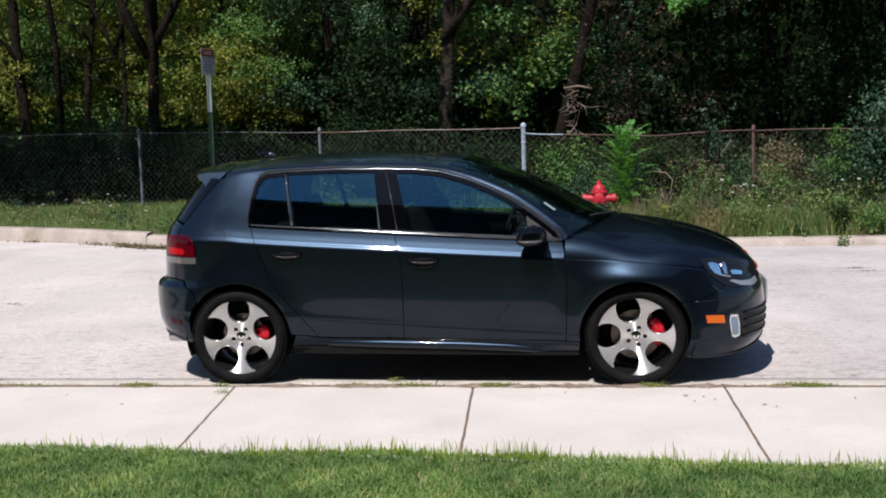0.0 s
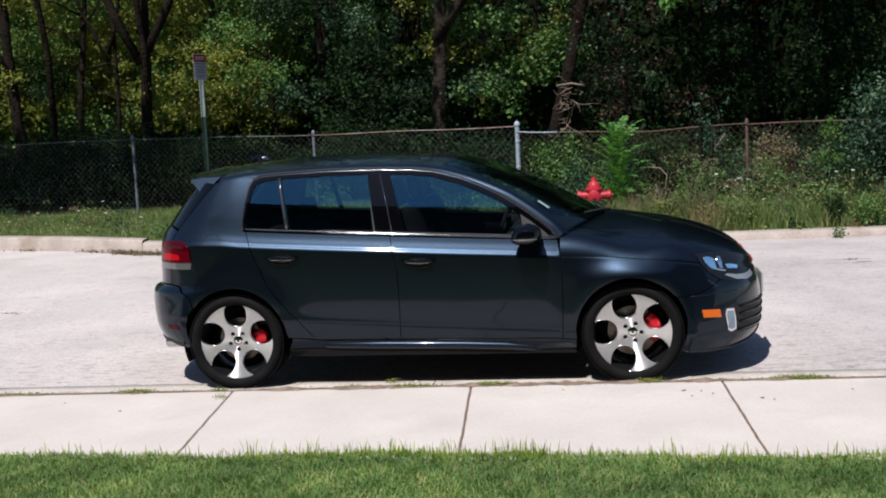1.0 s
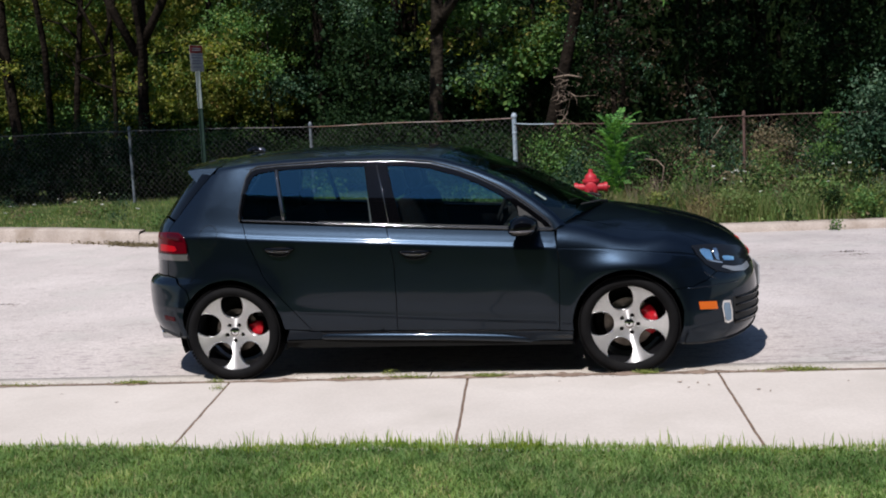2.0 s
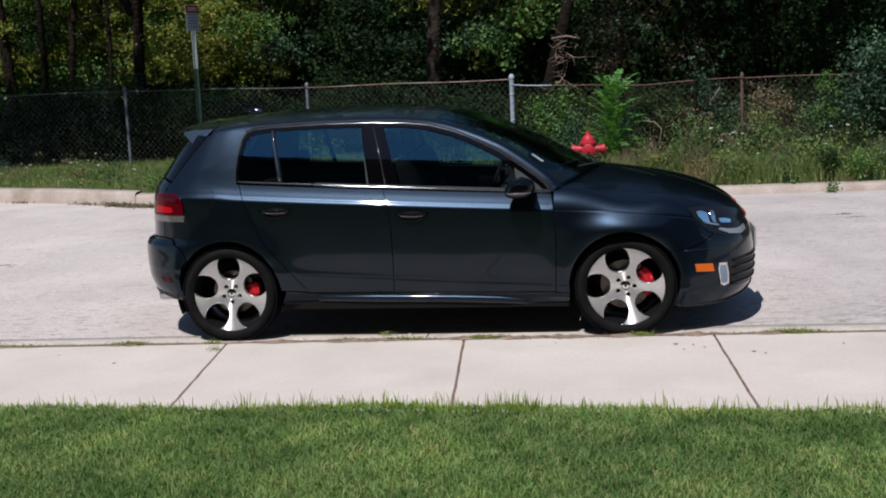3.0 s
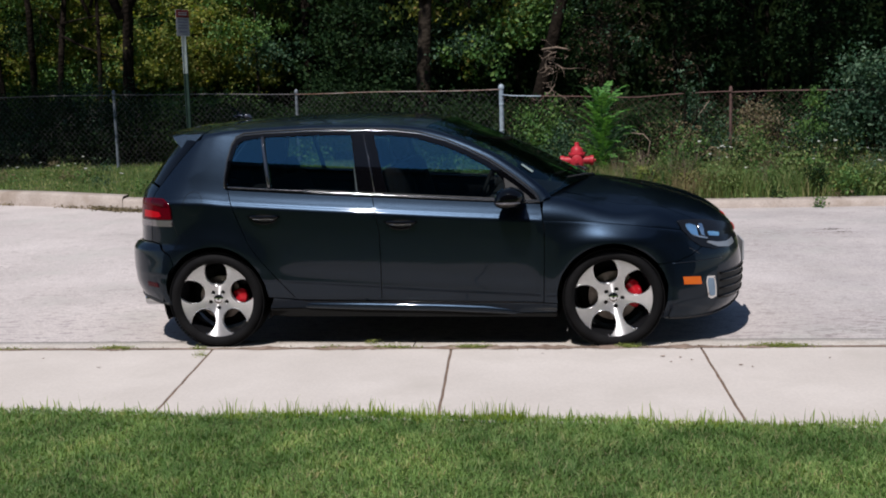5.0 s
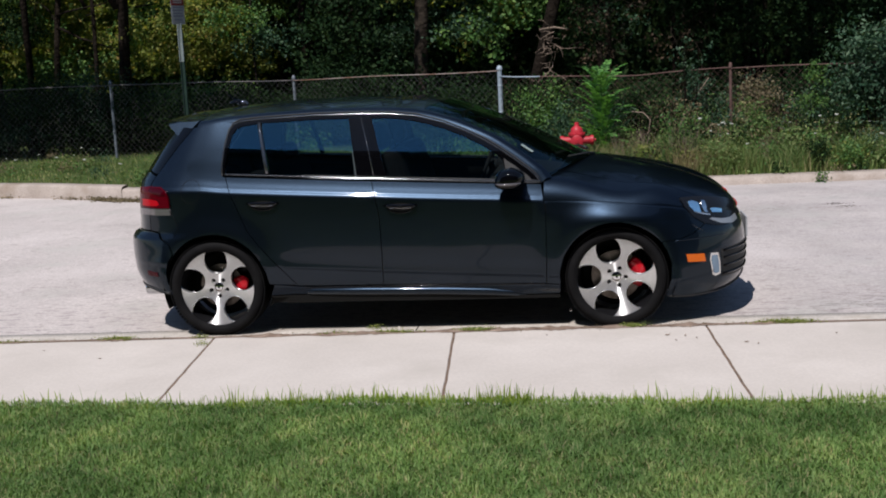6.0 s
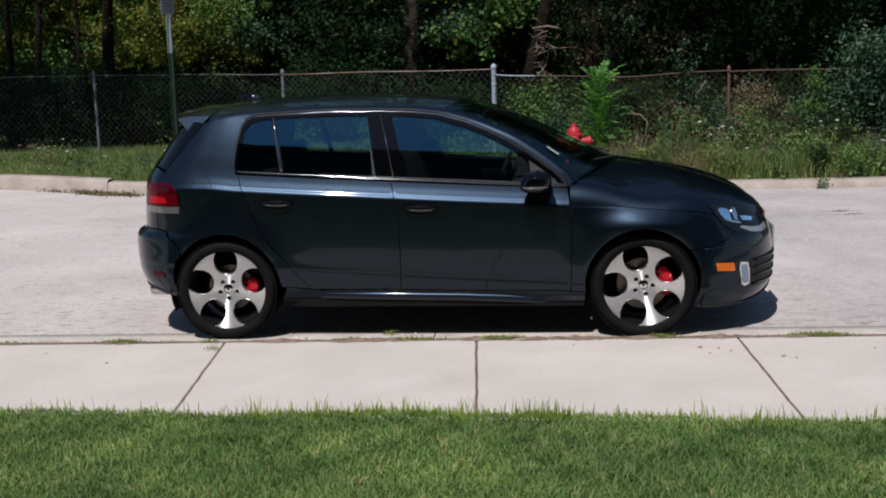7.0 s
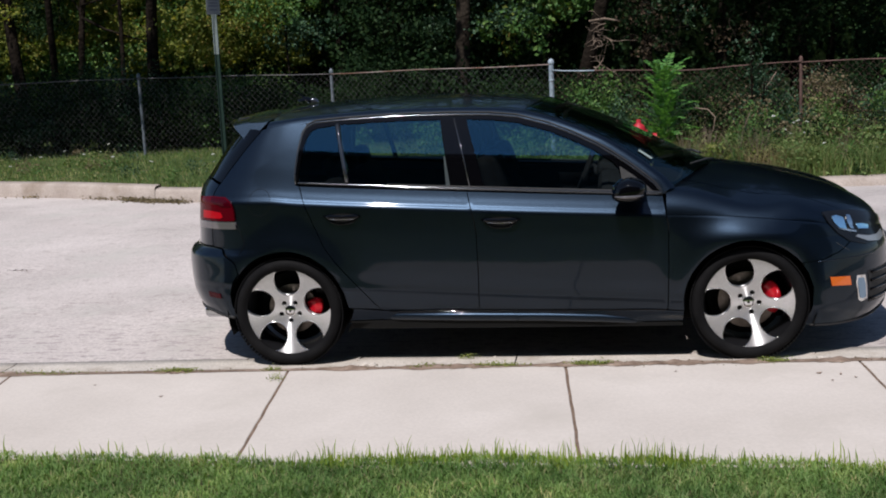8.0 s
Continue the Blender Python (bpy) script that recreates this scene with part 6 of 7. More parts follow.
# the bright sapling behind the hydrant: arching fronds of paired leaflets
sap = empty("sapling", 1.30, 8.35, 0.13)
tagged(sap, "bright green young sapling with feathery fronds", "sapling")
bm = bmesh.new()
V, F = [], []
for k in range(46):
    t = k / 45
    a = k * 2.4
    out = np.array([math.cos(a), math.sin(a), 0.0])
    foot = np.array([0.03 * math.sin(5 * t) + 0.05 * t, 0, 0.08 + 1.10 * t])
    l = rng.uniform(0.42, 0.58) * (1 - 0.25 * t) * (0.74 + 0.5 * ((k * 0.618) % 1.0))
    bend = foot + out * l * 0.45 + np.array([0, 0, l * 0.55])
    tip = foot + out * l * (0.95 - 0.25 * t) + np.array([0, 0, l * (0.26 + 0.40 * ((k * 0.382 + 0.2) % 1.0) + 0.2 * t)])
    tube_into(bm, [Vector(foot), Vector(foot * 0.25 + bend * 0.5 + tip * 0.25), Vector(tip)], [0.005, 0.004, 0.002], 4, cap=False)
    for f in np.linspace(0.15, 1.0, 15):
        p = foot * (1 - f) ** 2 + 2 * bend * f * (1 - f) + tip * f * f
        along = (bend - foot) * (1 - f) + (tip - bend) * f
        along = along / np.linalg.norm(along)
        side = np.cross(along, [0, 0, 1.0])
        side = side / (np.linalg.norm(side) + 1e-6)
        for sg in (-1, 1):
            way = side * sg + along * rng.uniform(0.25, 0.6) + np.array([0, 0, rng.uniform(-0.35, 0.1)])
            way = way / np.linalg.norm(way)
            ll = 0.10 * (1 - 0.45 * f) * rng.uniform(0.8, 1.2)
            up = np.cross(way, along)
            o = len(V)
            V += [p, p + way * ll * 0.5 + along * 0.018 + up * 0.005, p + way * ll, p + way * ll * 0.5 - along * 0.018 + up * 0.005]
            F += [(o, o + 1, o + 2), (o, o + 2, o + 3)]
tube_into(bm, [(0, 0, -0.05), (0.02, 0, 0.6), (0.01, 0.0, 1.12)], [0.016, 0.012, 0.005], 6)
part("stem", bm, M_LEAF_S, sap)
put("foliage", arrays_mesh("foliage", V, F), M_LEAF_S, sap)

# low weeds along the fence and verge on the overgrown side
WEEDS = "weeds along the fence"
for k in range(80):
    x = rng.uniform(0.0, 7.4)
    y = float(far_kerb_y(x)) + rng.uniform(0.35, 2.4)
    if abs(x - 1.05) < 0.6 and y < 8.6:
        y += 1.3
    mt = (M_LEAF, M_LEAF_B, M_HERB, M_LEAF_B, M_VERGE, M_HERB, M_LEAF_O)[int(rng.integers(0, 7))]
    shrub("weed_clump", x, y, rng.uniform(0.2, 0.42), rng.uniform(0.3, 0.75) * (0.7 + 0.25 * (y - 7)), mt, "knee-high leafy weeds on the far verge", "weed", 22, 26, 0.045, 0.5, 0.08, WEEDS)
for k in range(12):
    x = rng.uniform(-3.8, 0.6)
    y = float(far_kerb_y(x)) + rng.uniform(1.2, 3.2)
    shrub("weed_clump", x, y, rng.uniform(0.25, 0.5), rng.uniform(0.4, 0.9), (M_LEAF, M_LEAF_D, M_LEAF_B)[k % 3], "leafy weeds growing by the fence", "weed", 26, 30, 0.046, 0.5, 0.09, WEEDS)
for k in range(34):
    x = rng.uniform(-10.5, -2.5)
    y = float(far_kerb_y(x)) + rng.uniform(0.4, 3.2)
    shrub("weed_clump", x, y, rng.uniform(0.12, 0.3), rng.uniform(0.08, 0.24), (M_LEAF, M_VERGE, M_LEAF_R, M_LEAF_B)[k % 4], "low ragged weeds in the verge grass", "weed", 9, 18, 0.035, 0.5, 0.06, "low weeds in the verge")
for k in range(26):
    x = rng.uniform(1.6, 7.0)
    y = rng.uniform(9.2, 11.5)
    shrub("weed_clump", x, y, rng.uniform(0.3, 0.55), rng.uniform(0.5, 1.1), (M_LEAF, M_LEAF_B, M_LEAF_D, M_LEAF_R)[k % 4], "tangled dark weeds behind the rusty fence", "weed", 26, 26, 0.05, 0.5, 0.09, WEEDS)
# dry brown stalks
for k in range(40):
    x = rng.uniform(0.9, 6.0)
    y = float(far_kerb_y(x)) + rng.uniform(0.6, 2.2)
    z = float(ground_z(np.array(x), np.array(y)))
    e = empty("dry_weed", x, y, z)
    tagged(e, "dry brown weed stalks standing in the verge", "weed", group="dry stalks in the verge")
    part("stalk", stems_into(bmesh.new(), (0, 0, -0.02), 6, rng.uniform(0.3, 0.6), 0.25, 0.0045), M_DEADWOOD, e)["kind"] = "stuff"
shrub("weed_clump", 3.93, float(far_kerb_y(3.93)) + 0.05, 0.15, 0.20, M_LEAF, "small weed growing over the far kerb", "weed", 14, 16, 0.04, 0.5, 0.04)
# tufts of dry grass
for k in range(84):
    x = rng.uniform(1.2, 6.6)
    y = float(far_kerb_y(x)) + rng.uniform(0.35, 1.9)
    z = float(ground_z(np.array(x), np.array(y)))
    e = empty("grass_tuft", x, y, z)
    tagged(e, "tall tuft of dry tan grass in the verge" if k % 6 == 0 else "tall tuft of rank green grass in the verge", "grass", group="tall grass tufts")
    m = 150
    put("tuft", blade_mesh("tuft", rng.normal(0, 0.09, m), rng.normal(0, 0.07, m), np.full(m, -0.02), rng.uniform(0.22, 0.55, m), rng.uniform(0.004, 0.009, m), 0.55), (M_STRAW, M_VERGE, M_HERB, M_VERGE, M_LEAF, M_HERB)[k % 6], e)["kind"] = "stuff"
# white umbel flowers
for k in range(44):
    x = rng.uniform(2.4, 6.4) if k < 32 else rng.uniform(-9.5, -5)
    y = float(far_kerb_y(x)) + (rng.uniform(0.4, 1.9) if k < 32 else rng.uniform(0.6, 3.4))
    z = float(ground_z(np.array(x), np.array(y)))
    h = rng.uniform(0.22, 0.7) if k < 32 else rng.uniform(0.12, 0.3)
    e = empty("wild_flower", x, y, z)
    tagged(e, "white flat-topped wild flower on a thin stalk", "flower", group="white flowers in the verge")
    bm = bmesh.new()
    tube_into(bm, [(0, 0, -0.02), (0.01, 0, h * 0.5), (0.03, 0.0, h)], [0.004, 0.003, 0.002], 4)
    part("stalk", bm, M_VERGE, e)
    bm = bmesh.new()
    for q in range(9):
        big = 0.0042 + 0.0050 * ((k * 0.618) % 1.0)
        a, r = q * 2.4, big * math.sqrt(q)
        bmesh.ops.create_icosphere(bm, subdivisions=1, radius=big, matrix=pose(0.03 + r * math.cos(a), r * math.sin(a), h + 0.3 * r * math.sin(a + k)))
    part("flower_head", bm, M_FLOWER, e, "white flower head")

# the dusty shrub at the fence and greener growth beside it
shrub("shrub", 4.98, 8.45, 0.66, 1.78, M_LEAF_B, "dusty blue-green shrub leaning over the fence", "shrub", 150, 40, 0.068, 0.5, 0.12)
shrub("shrub", 6.0, 8.5, 0.85, 1.8, M_LEAF_B, "dusty blue-green shrub leaning over the fence", "shrub", 140, 36, 0.068, 0.5, 0.12)
shrub("shrub", 4.12, 8.30, 0.20, 1.28, M_LEAF, "green feathery shrub beside the fence", "shrub", 26, 26, 0.06, 0.38, 0.07, low=0.25)
shrub("shrub", 3.98, 7.12, 0.13, 0.42, M_LEAF_D, "small dark pointed shrub near the kerb", "shrub", 26, 26, 0.04, 0.5, 0.04)
shrub("shrub", 2.50, 8.95, 0.07, 1.78, M_LEAF_B, "leafy vine climbing over the rusty fence", "vine", 16, 10, 0.05, 0.6, 0.03, low=0.5)
shrub("shrub", 2.62, 8.90, 0.10, 1.25, M_LEAF_B, "leafy vine climbing over the rusty fence", "vine", 18, 12, 0.05, 0.6, 0.045, low=0.2)
shrub("shrub", 0.55, 9.6, 0.55, 1.15, M_LEAF, "green shrub tangled in the fence", "shrub", 52, 30, 0.058, 0.5, 0.10)
shrub("shrub", 1.9, 9.6, 0.5, 1.05, M_LEAF_D, "dark shrub tangled in the fence", "shrub", 50, 36, 0.06, 0.5, 0.10)
shrub("shrub", 2.75, 9.35, 0.4, 1.15, M_LEAF_B, "climbing leaves on the rusty fence", "shrub", 40, 34, 0.055, 0.5, 0.09)
# pale fallen branches in the weeds
for pts_, r in (([(1.58, 8.8, 0.80), (1.74, 8.76, 0.84), (1.90, 8.7, 0.82), (1.99, 8.64, 0.72), (1.96, 8.56, 0.56), (1.82, 8.45, 0.36)], 0.010), ([(2.3, 8.9, 0.3), (2.5, 9.0, 0.8), (2.85, 9.2, 1.25)], 0.007)):
    bm = bmesh.new()
    tube_into(bm, pts_, [r, r, r * 0.9, r * 0.7, r * 0.6, r * 0.4][:len(pts_)], 6)
    tagged(part("fallen_branch", bm, M_DEADWOOD), "bare pale branch lying against the fence", "branch")

# ---- woods ----
def limb_line(p, way, length, bend=0.2, n=5):
    out = [Vector(p)]
    w = Vector(way).normalized()
    for k in range(n):
        w = (w + Vector(rng.normal(0, bend, 3))).normalized()
        out.append(out[-1] + w * (length / n))
    return out


def tree(x, y, r, lean, height, material, crown_mat, label, fork=None, crown_z=(4.6, 11.0), crown_r=3.2, n_clump=150, n_leaf=34, leaf=0.17, limbs=6):
    """A tall tree: tapered trunk, limbs, and a ragged crown of leaves."""
    z = float(ground_z(np.array(x), np.array(y)))
    e = empty("tree", x, y, z)
    tagged(e, label, "tree", group="trees of the wood")
    bm = bmesh.new()
    trunk = [Vector((lean[0] * t + 0.06 * math.sin(7 * t + x), lean[1] * t + 0.05 * math.cos(5 * t + x), height * t - 0.1)) for t in np.linspace(0, 1, 12)]
    tube_into(bm, trunk, [r * (1.18 if k == 0 else 1.0) * (1 - 0.6 * k / 11) for k in range(12)], 10)
    for fz, way in fork or ():
        p = trunk[0].lerp(trunk[-1], fz / height)
        slim = 0.75 if way[2] > 0.9 else 0.42
        ln = limb_line(p, way, (height - fz) * (1 if slim > 0.5 else 0.32), 0.06 if slim > 0.5 else 0.16, 7)
        tube_into(bm, ln, [r * slim * (1 - (0.08 if slim > 0.5 else 0.125) * k) for k in range(8)], 8)
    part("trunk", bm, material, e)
    tops = []
    for k in range(limbs):
        t = rng.uniform(0.3, 0.95)
        p = trunk[0].lerp(trunk[-1], t)
        a = rng.random() * 2 * math.pi
        ln = limb_line(p, (math.cos(a), math.sin(a), rng.uniform(0.2, 0.9)), rng.uniform(1.2, 2.8), 0.18)
        bm = bmesh.new()
        tube_into(bm, ln, [r * 0.32, r * 0.27, r * 0.21, r * 0.15, r * 0.10, r * 0.05], 6)
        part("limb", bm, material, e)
        tops.append(ln[-1])
    # crowns hang out of view; their shift and density set the shade below
    mid = ((crown_z[0] + crown_z[1]) / 2)
    pts = clumps((lean[0] * mid / height, lean[1] * mid / height - ((-1.8 if x < -4 else 1.9) if y < 15 else 0.0), mid), (crown_r, crown_r, (crown_z[1] - crown_z[0]) / 2), n_clump, n_leaf, 0.32, 0.5)
    put("crown", leaf_mesh("crown", pts, rng.uniform(0.7, 1.3, len(pts)) * leaf, 0.6), crown_mat, e)
    return e


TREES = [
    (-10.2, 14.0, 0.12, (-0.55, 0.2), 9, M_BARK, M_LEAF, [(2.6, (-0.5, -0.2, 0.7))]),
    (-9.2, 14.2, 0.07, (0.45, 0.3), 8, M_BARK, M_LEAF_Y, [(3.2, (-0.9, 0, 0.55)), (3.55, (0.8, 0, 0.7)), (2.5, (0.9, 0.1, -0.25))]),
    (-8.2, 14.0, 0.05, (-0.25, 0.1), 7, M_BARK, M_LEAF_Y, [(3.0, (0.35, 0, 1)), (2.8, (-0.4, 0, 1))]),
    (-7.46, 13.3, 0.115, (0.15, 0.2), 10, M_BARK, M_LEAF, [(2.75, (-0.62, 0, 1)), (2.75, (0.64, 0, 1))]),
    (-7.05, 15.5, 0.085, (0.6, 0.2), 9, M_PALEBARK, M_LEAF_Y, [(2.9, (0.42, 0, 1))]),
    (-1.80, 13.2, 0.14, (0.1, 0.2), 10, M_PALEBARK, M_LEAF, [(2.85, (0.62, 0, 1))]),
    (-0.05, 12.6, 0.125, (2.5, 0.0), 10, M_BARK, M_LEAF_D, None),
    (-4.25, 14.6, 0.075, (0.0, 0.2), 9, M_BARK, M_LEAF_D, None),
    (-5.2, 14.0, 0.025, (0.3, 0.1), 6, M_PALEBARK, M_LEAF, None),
    # the three right-hand trees are added, thin-trunked, for their crowns' shade
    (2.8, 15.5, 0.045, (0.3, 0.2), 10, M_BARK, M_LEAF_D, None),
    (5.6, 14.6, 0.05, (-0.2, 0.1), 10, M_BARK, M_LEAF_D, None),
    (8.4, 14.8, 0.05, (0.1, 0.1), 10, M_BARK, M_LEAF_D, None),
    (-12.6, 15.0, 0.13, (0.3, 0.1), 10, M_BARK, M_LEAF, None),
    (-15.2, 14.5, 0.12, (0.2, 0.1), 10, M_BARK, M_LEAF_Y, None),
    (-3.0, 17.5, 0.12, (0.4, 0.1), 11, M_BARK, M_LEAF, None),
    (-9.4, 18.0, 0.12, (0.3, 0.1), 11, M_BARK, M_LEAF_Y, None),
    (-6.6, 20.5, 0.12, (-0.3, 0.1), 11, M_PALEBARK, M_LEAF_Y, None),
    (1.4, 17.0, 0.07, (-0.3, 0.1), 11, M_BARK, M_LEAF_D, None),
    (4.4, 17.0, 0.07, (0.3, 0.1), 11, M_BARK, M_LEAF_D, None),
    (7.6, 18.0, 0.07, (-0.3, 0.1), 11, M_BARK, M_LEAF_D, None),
    # from here on: trees added only so that their crowns darken the wood
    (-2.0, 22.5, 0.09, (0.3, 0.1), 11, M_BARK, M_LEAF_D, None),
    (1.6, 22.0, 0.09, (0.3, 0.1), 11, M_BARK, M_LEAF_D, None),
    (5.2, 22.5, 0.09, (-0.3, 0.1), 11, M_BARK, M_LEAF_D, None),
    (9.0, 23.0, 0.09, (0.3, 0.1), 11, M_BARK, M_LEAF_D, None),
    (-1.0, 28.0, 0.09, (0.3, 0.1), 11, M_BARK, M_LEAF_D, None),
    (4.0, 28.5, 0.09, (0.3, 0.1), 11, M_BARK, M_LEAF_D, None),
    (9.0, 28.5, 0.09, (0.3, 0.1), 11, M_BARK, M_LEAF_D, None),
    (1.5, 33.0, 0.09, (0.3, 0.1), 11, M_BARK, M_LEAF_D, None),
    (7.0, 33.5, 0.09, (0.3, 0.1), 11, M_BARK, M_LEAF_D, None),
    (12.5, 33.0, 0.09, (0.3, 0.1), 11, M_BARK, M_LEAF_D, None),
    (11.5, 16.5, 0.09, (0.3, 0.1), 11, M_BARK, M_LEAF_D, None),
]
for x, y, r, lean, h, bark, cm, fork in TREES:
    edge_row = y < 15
    tree(x, y, r, lean, h, bark, cm, "pale slender tree at the wood's edge" if bark is M_PALEBARK else "tree at the wood's edge, its bark darkened for shade", fork,
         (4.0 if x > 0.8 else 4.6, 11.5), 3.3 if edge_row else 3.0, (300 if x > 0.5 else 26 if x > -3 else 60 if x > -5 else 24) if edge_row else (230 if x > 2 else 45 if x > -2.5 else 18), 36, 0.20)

# unseen boughs, added above the view to shade the fence and shrubs
for x, y in ((-13.4, 14.6), (-11.6, 14.2), (-9.6, 14.0), (-7.4, 13.4)):
    e = empty("shade_bough", x, y, 0.2)
    tagged(e, "unseen leafy bough added high up to shade the fence", "branch", group="overhanging boughs")
    bm = bmesh.new()
    tube_into(bm, [(0, 0, 0), (0.05, -0.1, 3.0), (0.0, -0.6, 5.4), (0.1, -2.4, 6.7), (0.2, 9.0 - y, 7.3)], [0.07, 0.06, 0.05, 0.04, 0.015], 8)
    part("limb", bm, M_BARK, e)
    pts = clumps((0.1, 9.0 - y, 7.3), (1.5, 0.95, 1.1), 150, 34, 0.2, 0.7)
    put("foliage", leaf_mesh("foliage", pts, rng.uniform(0.7, 1.3, len(pts)) * 0.17, 0.62), M_LEAF, e)

# leafy understorey behind the fence
UND = "understorey of the wood"
for k in range(64):
    x = rng.uniform(-15, 9)
    y = 12.8 + rng.random() ** 1.2 * 7
    # leaf tone goes by place: the dark one stands for shaded parts
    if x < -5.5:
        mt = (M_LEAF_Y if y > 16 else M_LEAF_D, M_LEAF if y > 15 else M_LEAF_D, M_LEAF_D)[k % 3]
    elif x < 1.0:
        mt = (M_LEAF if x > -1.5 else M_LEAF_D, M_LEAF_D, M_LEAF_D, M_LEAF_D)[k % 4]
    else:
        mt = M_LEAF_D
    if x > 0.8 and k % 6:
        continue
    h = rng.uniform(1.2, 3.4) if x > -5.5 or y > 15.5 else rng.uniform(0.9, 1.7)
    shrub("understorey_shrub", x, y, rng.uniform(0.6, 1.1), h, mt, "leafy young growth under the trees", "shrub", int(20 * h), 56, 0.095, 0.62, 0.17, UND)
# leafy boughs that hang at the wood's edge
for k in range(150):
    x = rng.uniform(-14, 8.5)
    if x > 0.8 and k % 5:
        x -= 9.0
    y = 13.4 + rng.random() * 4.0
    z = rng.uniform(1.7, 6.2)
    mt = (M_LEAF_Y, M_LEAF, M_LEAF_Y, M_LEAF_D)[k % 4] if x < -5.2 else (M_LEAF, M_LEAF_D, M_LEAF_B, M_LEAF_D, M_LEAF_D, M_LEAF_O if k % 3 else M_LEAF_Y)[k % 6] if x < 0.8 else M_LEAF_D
    e = empty("leafy_bough", x, y, z)
    tagged(e, "leafy bough reaching out from the trees", "branch", group="boughs of the wood")
    bm = bmesh.new()
    ln = limb_line((rng.normal(0, 0.3), 1.1, 0.5), (0, -0.8, -0.35), 1.3, 0.15)
    tube_into(bm, ln, [0.02, 0.017, 0.014, 0.011, 0.008, 0.005], 5)
    part("twig", bm, M_BARK, e)
    pts = clumps((0, 0.1, 0), (0.75, 0.55, 0.42), 17, 52, 0.11, 0.6)
    put("foliage", leaf_mesh("foliage", pts, rng.uniform(0.6, 1.3, len(pts)) * 0.068, 0.62), mt, e)
for k in range(84):
    e = empty("leafy_bough", rng.uniform(-13, -5.4), rng.uniform(14.4, 17.5), rng.uniform(1.7, 4.6))
    tagged(e, "yellowing leafy bough reaching out from the trees", "branch", group="boughs of the wood")
    bm = bmesh.new()
    tube_into(bm, limb_line((rng.normal(0, 0.3), 1.1, 0.5), (0, -0.8, -0.35), 1.3, 0.15), [0.02, 0.017, 0.014, 0.011, 0.008, 0.005], 5)
    part("twig", bm, M_BARK, e)
    pts = clumps((0, 0.1, 0), (0.85, 0.6, 0.45), 19, 42, 0.12, 0.6)
    put("foliage", leaf_mesh("foliage", pts, rng.uniform(0.6, 1.3, len(pts)) * 0.075, 0.62), (M_LEAF_Y, M_LEAF_Y, M_LEAF)[k % 3], e)
for k in range(20):
    e = empty("leafy_bough", rng.uniform(-2.4, 0.3), rng.uniform(13.3, 14.8), rng.uniform(2.0, 4.5))
    tagged(e, "sunlit leafy bough at the wood's edge", "branch", group="boughs of the wood")
    bm = bmesh.new()
    tube_into(bm, limb_line((rng.normal(0, 0.3), 1.1, 0.5), (0, -0.8, -0.35), 1.3, 0.15), [0.02, 0.017, 0.014, 0.011, 0.008, 0.005], 5)
    part("twig", bm, M_BARK, e)
    pts = clumps((0, 0.1, 0), (0.6, 0.5, 0.4), 11, 26, 0.11, 0.6)
    put("foliage", leaf_mesh("foliage", pts, rng.uniform(0.7, 1.3, len(pts)) * 0.10, 0.62), (M_LEAF_Y, M_LEAF)[k % 2], e)
# small sprays of rusty and green leaves that catch the light before the dark of the wood
for k in range(52):
    brown = k < 26
    x = rng.uniform(0.75, 3.3) if brown else rng.uniform(2.6, 7.2)
    e = empty("leafy_spray", x, rng.uniform(11.6, 13.0), rng.uniform(1.5, 4.2))
    tagged(e, "thin spray of rusty brown leaves" if brown else "thin spray of green leaves at the dark wood's edge", "branch", group="sprays before the wood")
    for q in range(3):
        bm = bmesh.new()
        tube_into(bm, limb_line((rng.normal(0, 0.12), 0.3, 0.25), (rng.normal(0, 0.7), -0.5, rng.normal(-0.2, 0.4)), 0.65, 0.25), [0.007, 0.006, 0.005, 0.004, 0.003, 0.002], 4, cap=False)
        part("twig", bm, M_PALEBARK if brown else M_BARK, e)
    pts = clumps((0, 0, 0), (0.42, 0.30, 0.34), 9, 9 if brown else 13, 0.07, 0.6)
    put("foliage", leaf_mesh("foliage", pts, rng.uniform(0.6, 1.3, len(pts)) * 0.065, 0.55), (M_LEAF_O, M_LEAF_O, M_LEAF_B)[k % 3] if brown else M_LEAF_D, e)
# sunlit yellowing growth in the clearing behind
for k in range(26):
    x = rng.uniform(-24, -7)
    y = rng.uniform(19, 25)
    shrub("understorey_shrub", x, y, rng.uniform(1.0, 1.8), rng.uniform(3.5, 7.0), (M_LEAF_Y, M_LEAF_Y, M_LEAF)[k % 3], "tall yellowing growth in a sunlit clearing", "shrub", 90, 40, 0.19, 0.62, 0.3, UND)
# shrubs right behind the fence, most in the leaf tone darkened for shade
for k in range(46):
    x = rng.uniform(-14, -2.6)
    y = 12.6 + rng.uniform(0, 0.9)
    shrub("understorey_shrub", x, y, rng.uniform(0.5, 0.9), rng.uniform(0.9, 1.6), (M_LEAF_D, M_LEAF_B if x < -7.5 else M_LEAF, M_LEAF_D)[k % 3], "leafy shrub just behind the fence", "shrub", 70, 40, 0.055, 0.55, 0.13, UND, 0.0)
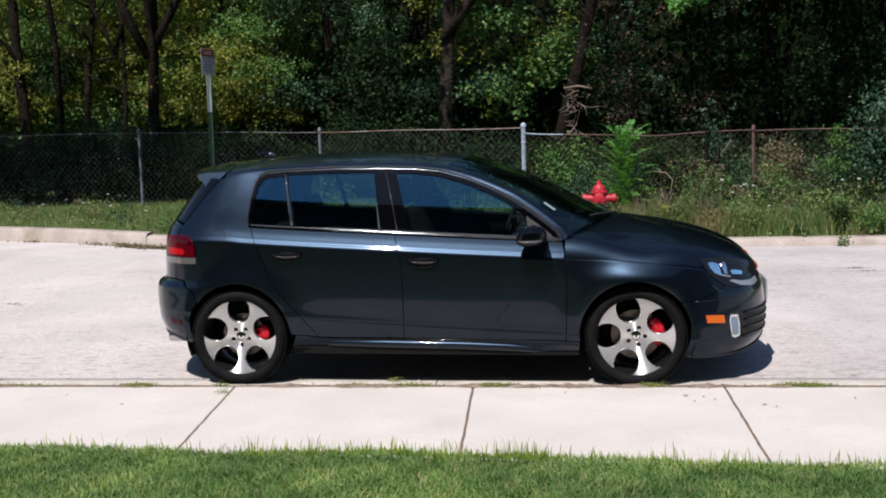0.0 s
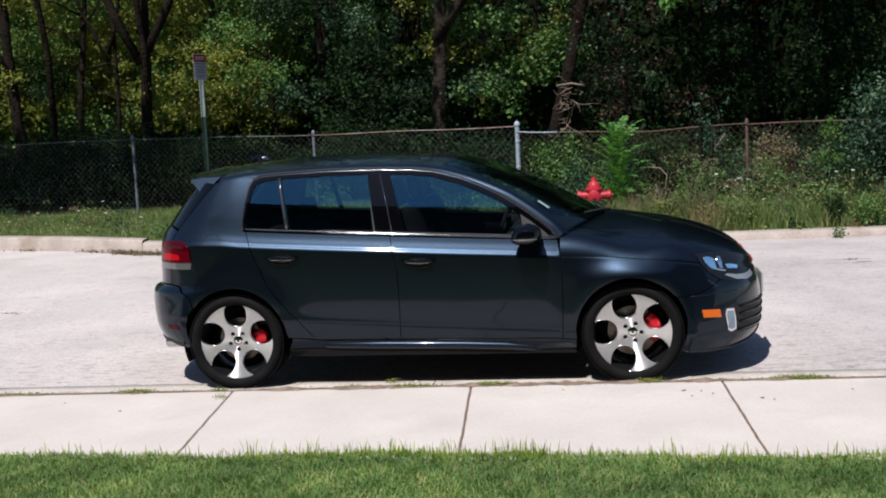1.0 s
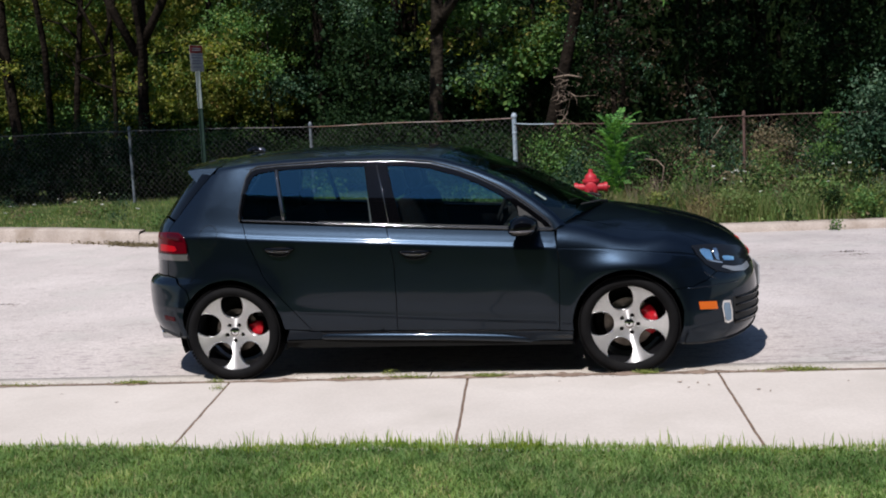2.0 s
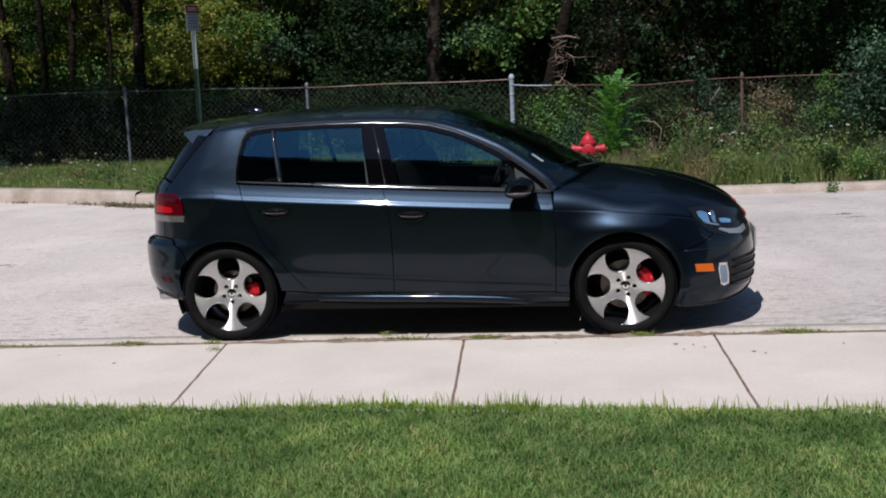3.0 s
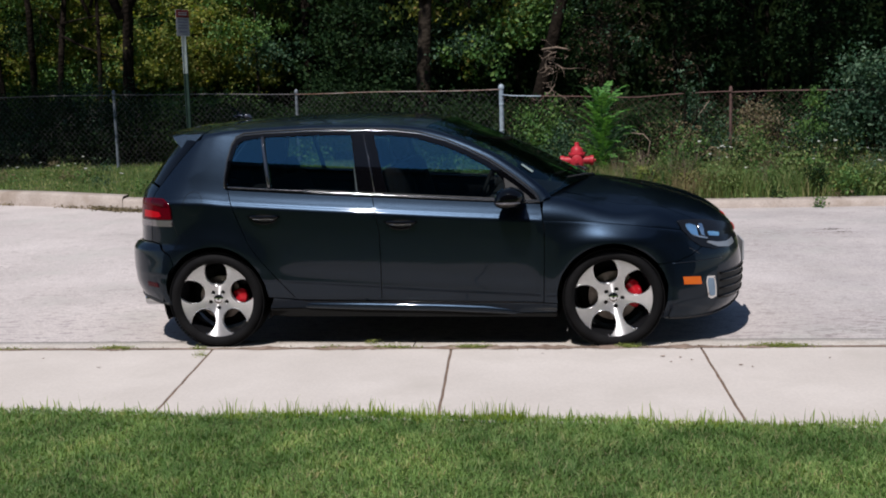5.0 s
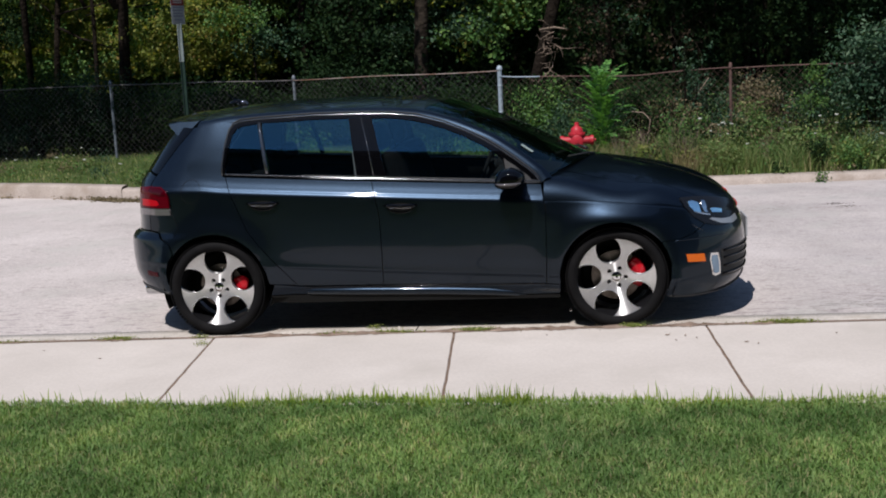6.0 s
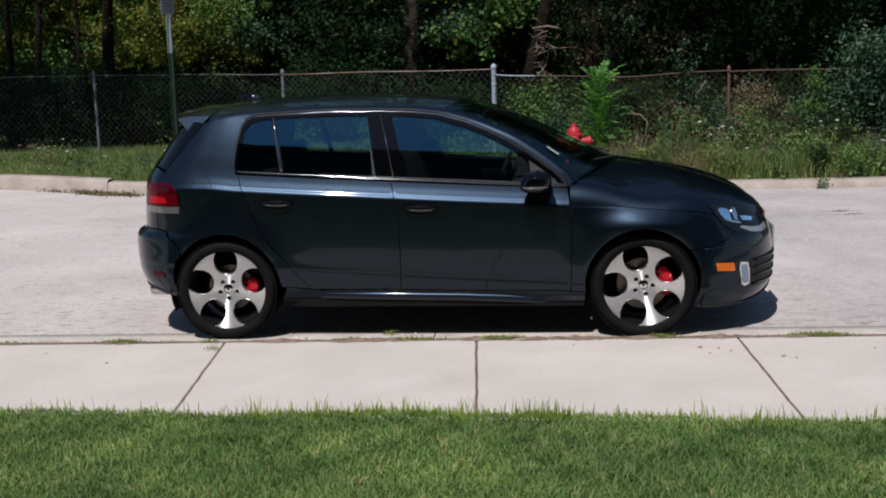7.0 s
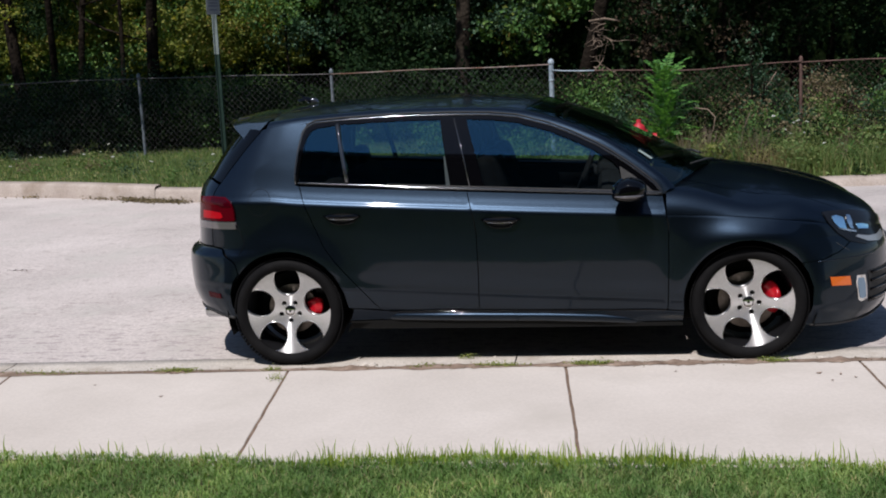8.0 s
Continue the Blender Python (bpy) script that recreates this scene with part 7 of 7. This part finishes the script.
# hanging sunlit sprigs near the top of the view
for x, y, z in ((2.20, 9.4, 3.17), (2.34, 9.4, 3.25), (2.44, 9.5, 3.36)):
    e = empty("leafy_twig", x, y, z)
    tagged(e, "sunlit leafy twig hanging from a high branch", "branch", group="hanging twigs")
    bm = bmesh.new()
    tube_into(bm, [(0.1, 1.2, 1.6), (0.05, 0.6, 0.9), (0, 0.1, 0.2), (-0.05, 0, -0.1)], [0.012, 0.009, 0.006, 0.003], 5)
    part("twig", bm, M_BARK, e)
    pts = clumps((0, 0.1, 0.05), (0.2, 0.2, 0.16), 10, 9, 0.05)
    put("foliage", leaf_mesh("foliage", pts, rng.uniform(0.10, 0.16, len(pts)), 0.36), M_LEAF_S, e)
# dead pale tangle beside the leaning trunk
bm = bmesh.new()
for k in range(40):
    p = Vector((0.52 + rng.normal(0, 0.075), 12.2 + rng.normal(0, 0.1), rng.uniform(1.0, 2.1)))
    tube_into(bm, limb_line(p, (rng.normal(0.05, 0.24), rng.normal(0, 0.3), rng.normal(-0.55, 0.7)), rng.uniform(0.12, 0.55), 0.6), [0.0075, 0.007, 0.006, 0.005, 0.0035, 0.002], 4, cap=False)
tube_into(bm, [(0.35, 12.4, 2.1), (0.6, 12.35, 2.13), (0.85, 12.3, 2.08)], [0.02, 0.02, 0.012], 6)
tagged(part("dead_branch_tangle", bm, M_DEADWOOD), "tangle of dead pale branches caught on a trunk", "branch", kind="stuff")

# deep wood: leaves and trunks far behind, and a closing sheet painted shade-black
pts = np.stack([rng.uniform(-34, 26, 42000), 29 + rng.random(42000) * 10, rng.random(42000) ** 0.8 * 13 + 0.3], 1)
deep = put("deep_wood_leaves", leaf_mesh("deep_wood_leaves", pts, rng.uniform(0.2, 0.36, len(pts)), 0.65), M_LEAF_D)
tagged(deep, "dense green leaves deep in the wood", "woods", kind="stuff")
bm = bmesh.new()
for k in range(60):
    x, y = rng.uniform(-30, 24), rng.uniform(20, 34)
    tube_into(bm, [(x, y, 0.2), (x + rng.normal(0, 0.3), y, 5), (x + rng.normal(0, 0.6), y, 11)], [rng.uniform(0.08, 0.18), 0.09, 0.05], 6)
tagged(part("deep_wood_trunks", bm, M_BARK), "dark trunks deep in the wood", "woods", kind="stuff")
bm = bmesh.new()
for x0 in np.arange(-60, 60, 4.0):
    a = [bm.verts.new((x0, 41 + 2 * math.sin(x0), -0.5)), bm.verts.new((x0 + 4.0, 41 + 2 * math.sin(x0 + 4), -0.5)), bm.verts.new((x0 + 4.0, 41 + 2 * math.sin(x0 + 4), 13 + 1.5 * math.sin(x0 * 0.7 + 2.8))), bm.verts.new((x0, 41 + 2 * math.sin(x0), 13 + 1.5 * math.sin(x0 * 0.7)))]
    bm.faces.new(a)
tagged(part("backdrop", bm, M_SHADEWALL), "near-black sheet for distant foliage in deep shade", "backdrop", kind="structure")

# broad-leaved weeds and brown stalks near the far kerb
for k in range(22):
    x = rng.uniform(1.3, 6.6)
    y = float(far_kerb_y(x)) + rng.uniform(0.35, 1.5)
    shrub("weed_clump", x, y, rng.uniform(0.12, 0.24), rng.uniform(0.22, 0.48), (M_WEED, M_LEAF, M_HERB)[k % 3], "bright broad-leaved weeds near the far kerb", "weed", 14, 16, 0.05, 0.55, 0.05, WEEDS)
for k in range(12):
    x = rng.uniform(1.5, 3.4)
    y = float(far_kerb_y(x)) + rng.uniform(0.5, 1.7)
    e = empty("dry_weed", x, y, float(ground_z(np.array(x), np.array(y))))
    tagged(e, "dry brown weed stalks standing in the verge", "weed", group="dry stalks in the verge")
    part("stalk", stems_into(bmesh.new(), (0, 0, -0.02), 9, rng.uniform(0.35, 0.7), 0.22, 0.004), M_DEADWOOD, e)["kind"] = "stuff"
# shrubs added to cover bright ground, dark in place of shade
for k in range(18):
    x = rng.uniform(-1.5, 5.0)
    shrub("understorey_shrub", x, rng.uniform(10.8, 12.6), rng.uniform(0.45, 0.75), rng.uniform(0.7, 1.2), M_LEAF_D, "added leafy growth, toned dark for the shade under the trees", "shrub", 40, 30, 0.07, 0.55, 0.12, UND, 0.0)
# tall ragged weeds before the rusty fence, and low ones spilling over the kerb
for k in range(30):
    x = rng.uniform(2.3, 6.4)
    y = float(far_kerb_y(x)) + rng.uniform(1.0, 2.0)
    shrub("weed_clump", x, y, rng.uniform(0.14, 0.30), rng.uniform(0.45, 0.85), (M_LEAF_B, M_HERB, M_LEAF_R, M_LEAF, M_LEAF_D)[k % 5], "tall ragged weeds before the rusty fence", "weed", 22, 15, 0.045, 0.5, 0.06, WEEDS)
for k in range(12):
    x = rng.uniform(2.6, 6.6)
    shrub("weed_clump", x, float(far_kerb_y(x)) + rng.uniform(0.16, 0.3), rng.uniform(0.08, 0.2), rng.uniform(0.06, 0.16), (M_LEAF_R, M_HERB, M_LEAF_D)[k % 3], "low weeds spilling over the far kerb", "weed", 9, 14, 0.032, 0.5, 0.04, WEEDS)
